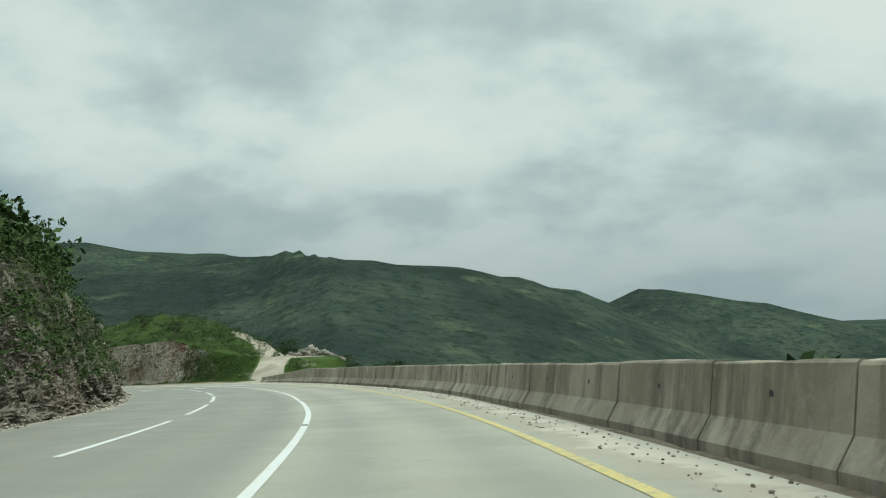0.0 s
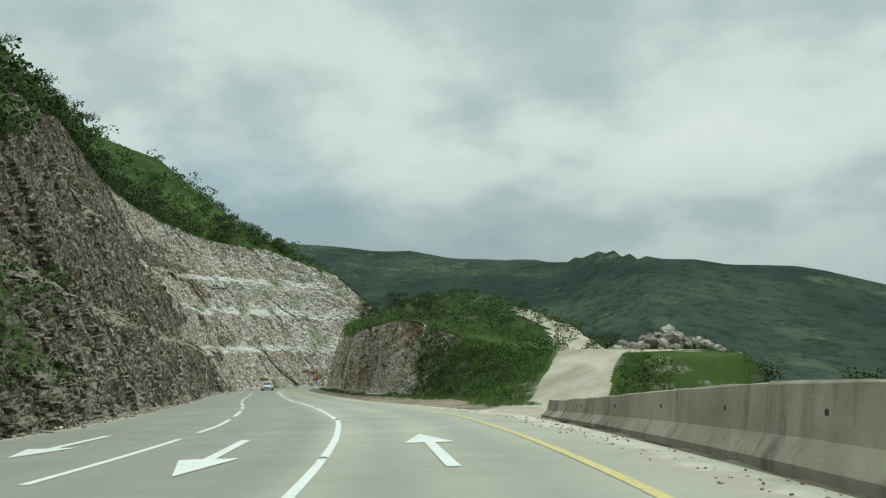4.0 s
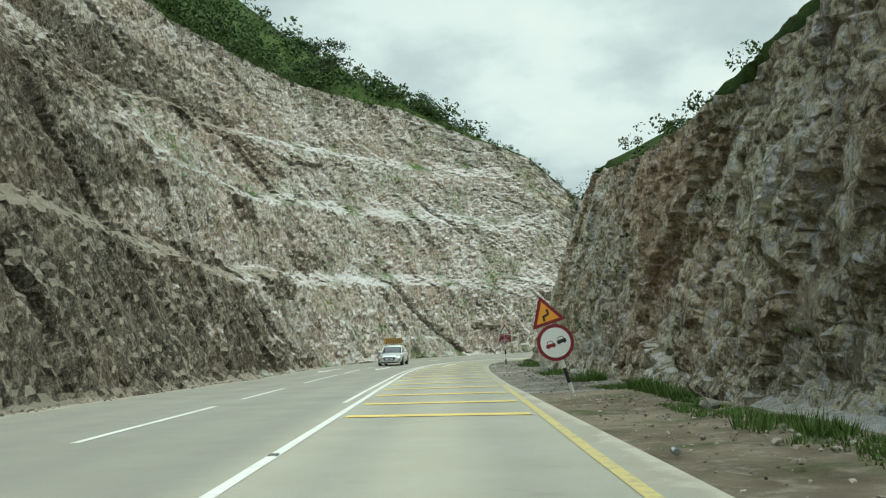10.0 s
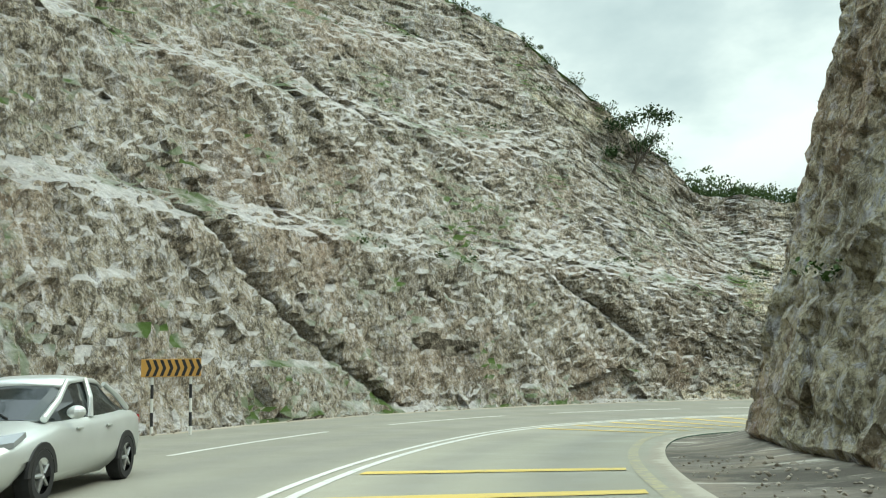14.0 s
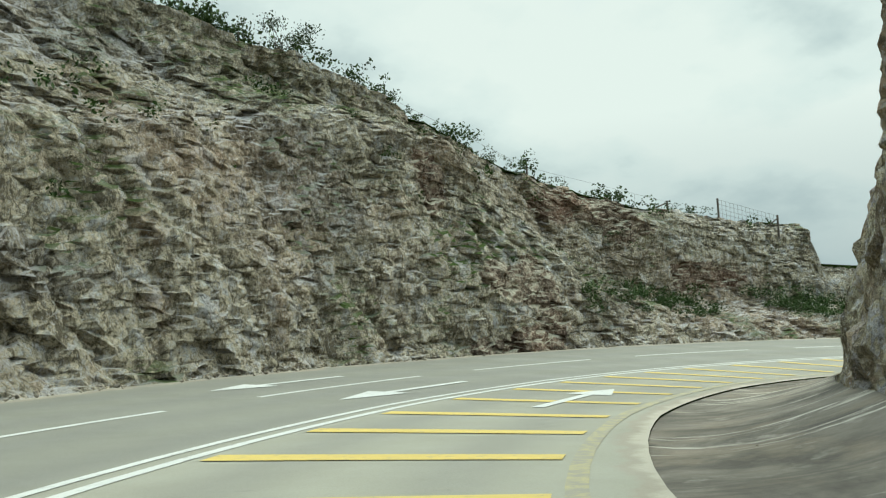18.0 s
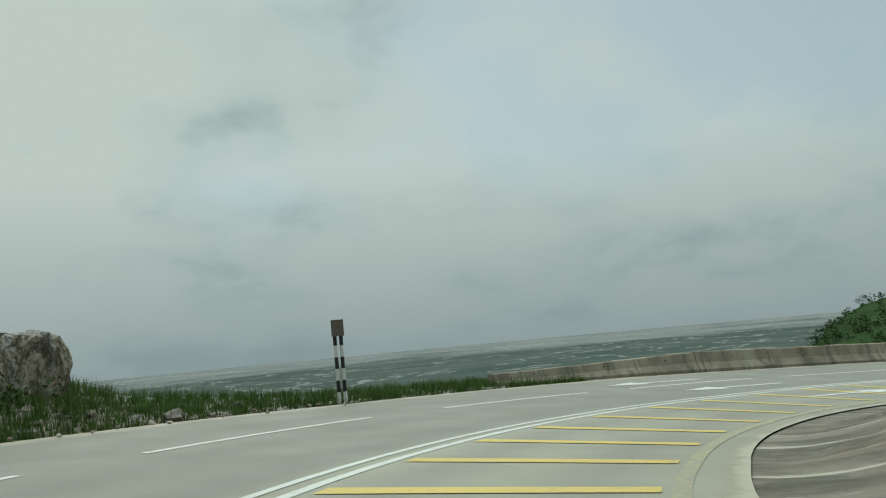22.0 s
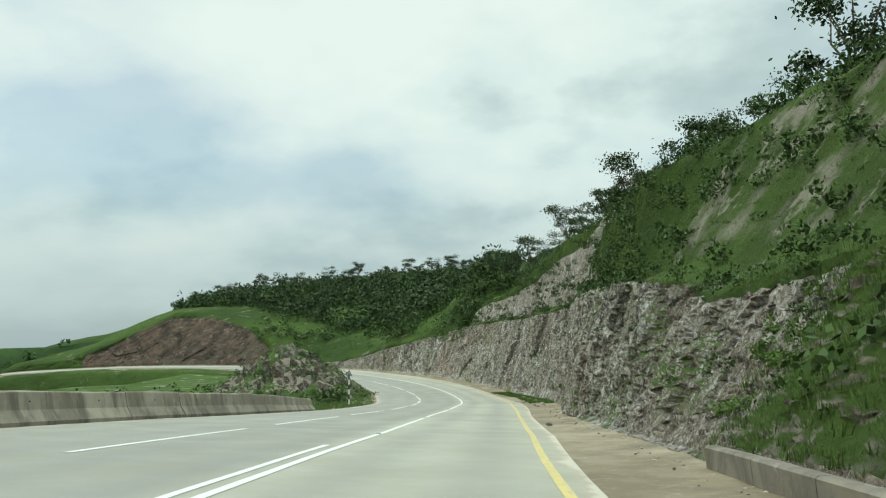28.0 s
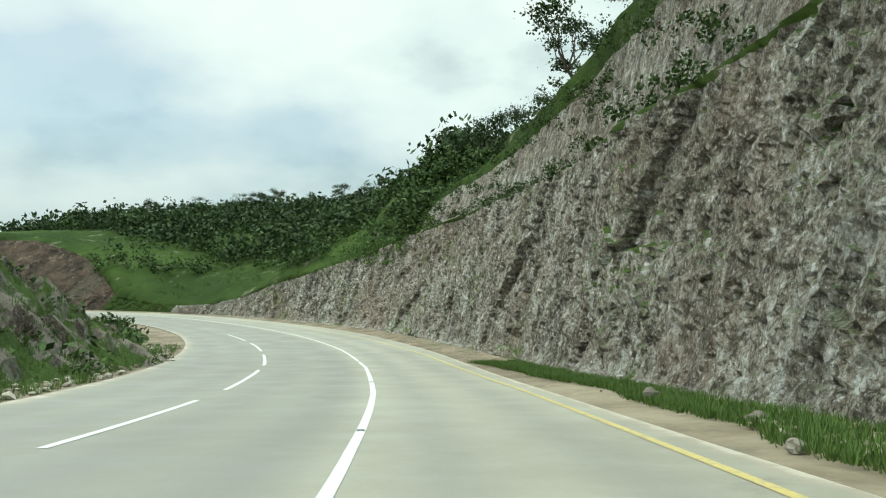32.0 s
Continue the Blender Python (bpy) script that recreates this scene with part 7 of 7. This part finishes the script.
bm = bmesh.new()
loft(bm, [cabin(1.02, 0.74, 0.90, 0.93), cabin(0.62, 0.77, 0.90, 1.16), cabin(0.18, 0.78, 0.90, 1.39), cabin(-0.3, 0.78, 0.90, 1.44), cabin(-0.85, 0.77, 0.90, 1.40), cabin(-1.35, 0.74, 0.92, 1.21),
          cabin(-1.75, 0.70, 0.96, 1.03)])
part("window_glass", bm, car_glass, car, "dark tinted windows")
bm = bmesh.new()
loft(bm, [[(x, y * w, z + dz) for y, dz in ((-1, -0.06), (-0.9, 0.0), (-0.5, 0.03), (0, 0.04), (0.5, 0.03), (0.9, 0.0), (1, -0.06), (0.9, -0.07), (-0.9, -0.07))] for x, w, z in
          ((0.30, 0.64, 1.36), (0.1, 0.66, 1.42), (-0.3, 0.67, 1.455), (-0.8, 0.66, 1.43), (-1.05, 0.63, 1.36))])
rf_ = part("roof", bm, car_paint, car)
for pl in rf_.data.polygons:
    pl.use_smooth = True
for y0 in (-1, 1):
    for (x0, z0, w0), (x1, z1, w1) in (((1.04, 0.93, 0.74), (0.26, 1.385, 0.66)), ((-0.22, 0.92, 0.785), (-0.32, 1.42, 0.66)), ((-1.80, 1.0, 0.70), (-1.02, 1.36, 0.645))):
        bm = bmesh.new()
        tube(bm, [(x0, y0 * w0, z0), ((x0 + x1) / 2, y0 * ((w0 + w1) / 2 + 0.035), (z0 + z1) / 2), (x1, y0 * w1, z1)], [0.045, 0.04, 0.035], 8)
        part("pillar", bm, car_paint, car)
    bm = bmesh.new()
    bmesh.ops.create_uvsphere(bm, u_segments=12, v_segments=8, radius=0.11)
    for v in bm.verts:
        v.co = Vector((v.co.x * 0.7 + 0.62, v.co.y * 1.1 + y0 * 0.95, v.co.z * 0.75 + 1.0))
    part("wing_mirror", bm, car_paint, car)
    bm = bmesh.new()
    loft(bm, [[(x, y0 * y, z) for x, z in ((2.20, 0.58), (2.215, 0.68), (2.0, 0.765), (1.95, 0.72))] if i == 0 else [(x - 0.30, y0 * (y), z + 0.02) for x, z in ((2.26, 0.64), (2.26, 0.70), (2.0, 0.80), (1.98, 0.74))]
              for i, y in enumerate((0.50, 0.845))])
    part("headlight", bm, lamp_m, car, "clear swept-back headlight")
    bm = bmesh.new()
    box(bm, (0.05, 0.20, 0.10), (2.19, y0 * 0.66, 0.40), 0.02)
    part("fog_light", bm, car_black, car)
    bm = bmesh.new()
    box(bm, (0.12, 0.36, 0.16), (-2.20, y0 * 0.58, 0.82), 0.03)
    part("tail_light", bm, red_lens, car)
    for x0 in (0.38, -0.62):
        bm = bmesh.new()
        box(bm, (0.18, 0.03, 0.03), (x0, y0 * 0.905, 0.80), 0.01)
        part("door_handle", bm, car_paint, car)
    for x0 in (1.36, -1.33):
        wheel_ = new("wheel")
        wheel_.parent = car
        wheel_.matrix_basis = pose(x0, y0 * 0.80, 0.315)
        bm = bmesh.new()
        prof = [(0.20, -0.10), (0.285, -0.105), (0.312, -0.08), (0.315, 0.0), (0.312, 0.08), (0.285, 0.105), (0.20, 0.10)]
        rings = [[bm.verts.new((math.cos(a) * r_, w_, math.sin(a) * r_)) for r_, w_ in prof] for a in np.linspace(0, 2 * math.pi, 28, endpoint=False)]
        for i in range(28):
            for k in range(len(prof) - 1):
                bm.faces.new((rings[i][k], rings[i][k + 1], rings[(i + 1) % 28][k + 1], rings[(i + 1) % 28][k]))
        bmesh.ops.recalc_face_normals(bm, faces=bm.faces)
        part("tyre", bm, tyre_m, wheel_)
        bm = bmesh.new()
        for k in range(5):
            a = k * 2 * math.pi / 5
            tube(bm, [(0.03 * math.cos(a), y0 * 0.085, 0.03 * math.sin(a)), (0.20 * math.cos(a), y0 * 0.075, 0.20 * math.sin(a))], [0.03, 0.022], 6)
        tube(bm, [(0, y0 * 0.02, 0), (0, y0 * 0.10, 0)], [0.06, 0.045], 12)
        bmesh.ops.create_circle(bm, cap_ends=True, radius=0.205, segments=24, matrix=Matrix.Translation((0, y0 * 0.03, 0)) @ Matrix.Rotation(math.radians(90), 4, "X"))
        part("rim", bm, rim_m, wheel_)
        bm = bmesh.new()
        rg = [(math.cos(a) * 0.375, math.sin(a) * 0.375) for a in np.linspace(0, math.pi, 14)]
        inner = [(math.cos(a) * 0.30, math.sin(a) * 0.30) for a in np.linspace(math.pi, 0, 14)]
        slab(bm, [(x + x0, z + 0.315) for x, z in rg + inner], y0 * 0.885 - 0.02, y0 * 0.885 + 0.02)
        part("wheel_arch", bm, car_black, car)
bm = bmesh.new()
slab_pts = [(-0.36, 0.36), (0.36, 0.36), (0.46, 0.58), (0.38, 0.64), (-0.38, 0.64), (-0.46, 0.58)]
slab(bm, slab_pts, -0.03, 0.03)
bmesh.ops.transform(bm, matrix=Matrix.Translation((2.26, 0, 0)) @ Matrix.Rotation(math.radians(90), 4, "Z"), verts=bm.verts)
grille = part("grille", bm, car_black, car, "wide dark radiator grille")
for i in range(5):
    bm = bmesh.new()
    box(bm, (0.02, 0.74 + 0.03 * i, 0.012), (2.297, 0, 0.40 + 0.05 * i))
    part("slat", bm, rim_m, grille)
bm = bmesh.new()
box(bm, (0.03, 1.3, 0.07), (2.24, 0, 0.27), 0.02)
part("air_intake", bm, car_black, car)
bm = bmesh.new()
box(bm, (0.02, 0.50, 0.12), (2.31, 0, 0.46), 0.006)
plate_ = part("number_plate", bm, sign_white, car, "pale blank number plate")
bm = bmesh.new()
box(bm, (0.006, 0.34, 0.05), (2.322, 0, 0.46))
part("plate_bar", bm, black_paint_m, plate_)
for y0 in (-0.3, 0.3):
    bm = bmesh.new()
    tube(bm, [(1.02, y0, 0.955), (0.86, y0 * 0.2, 1.05)], [0.012, 0.008], 6)
    part("wiper", bm, car_black, car)
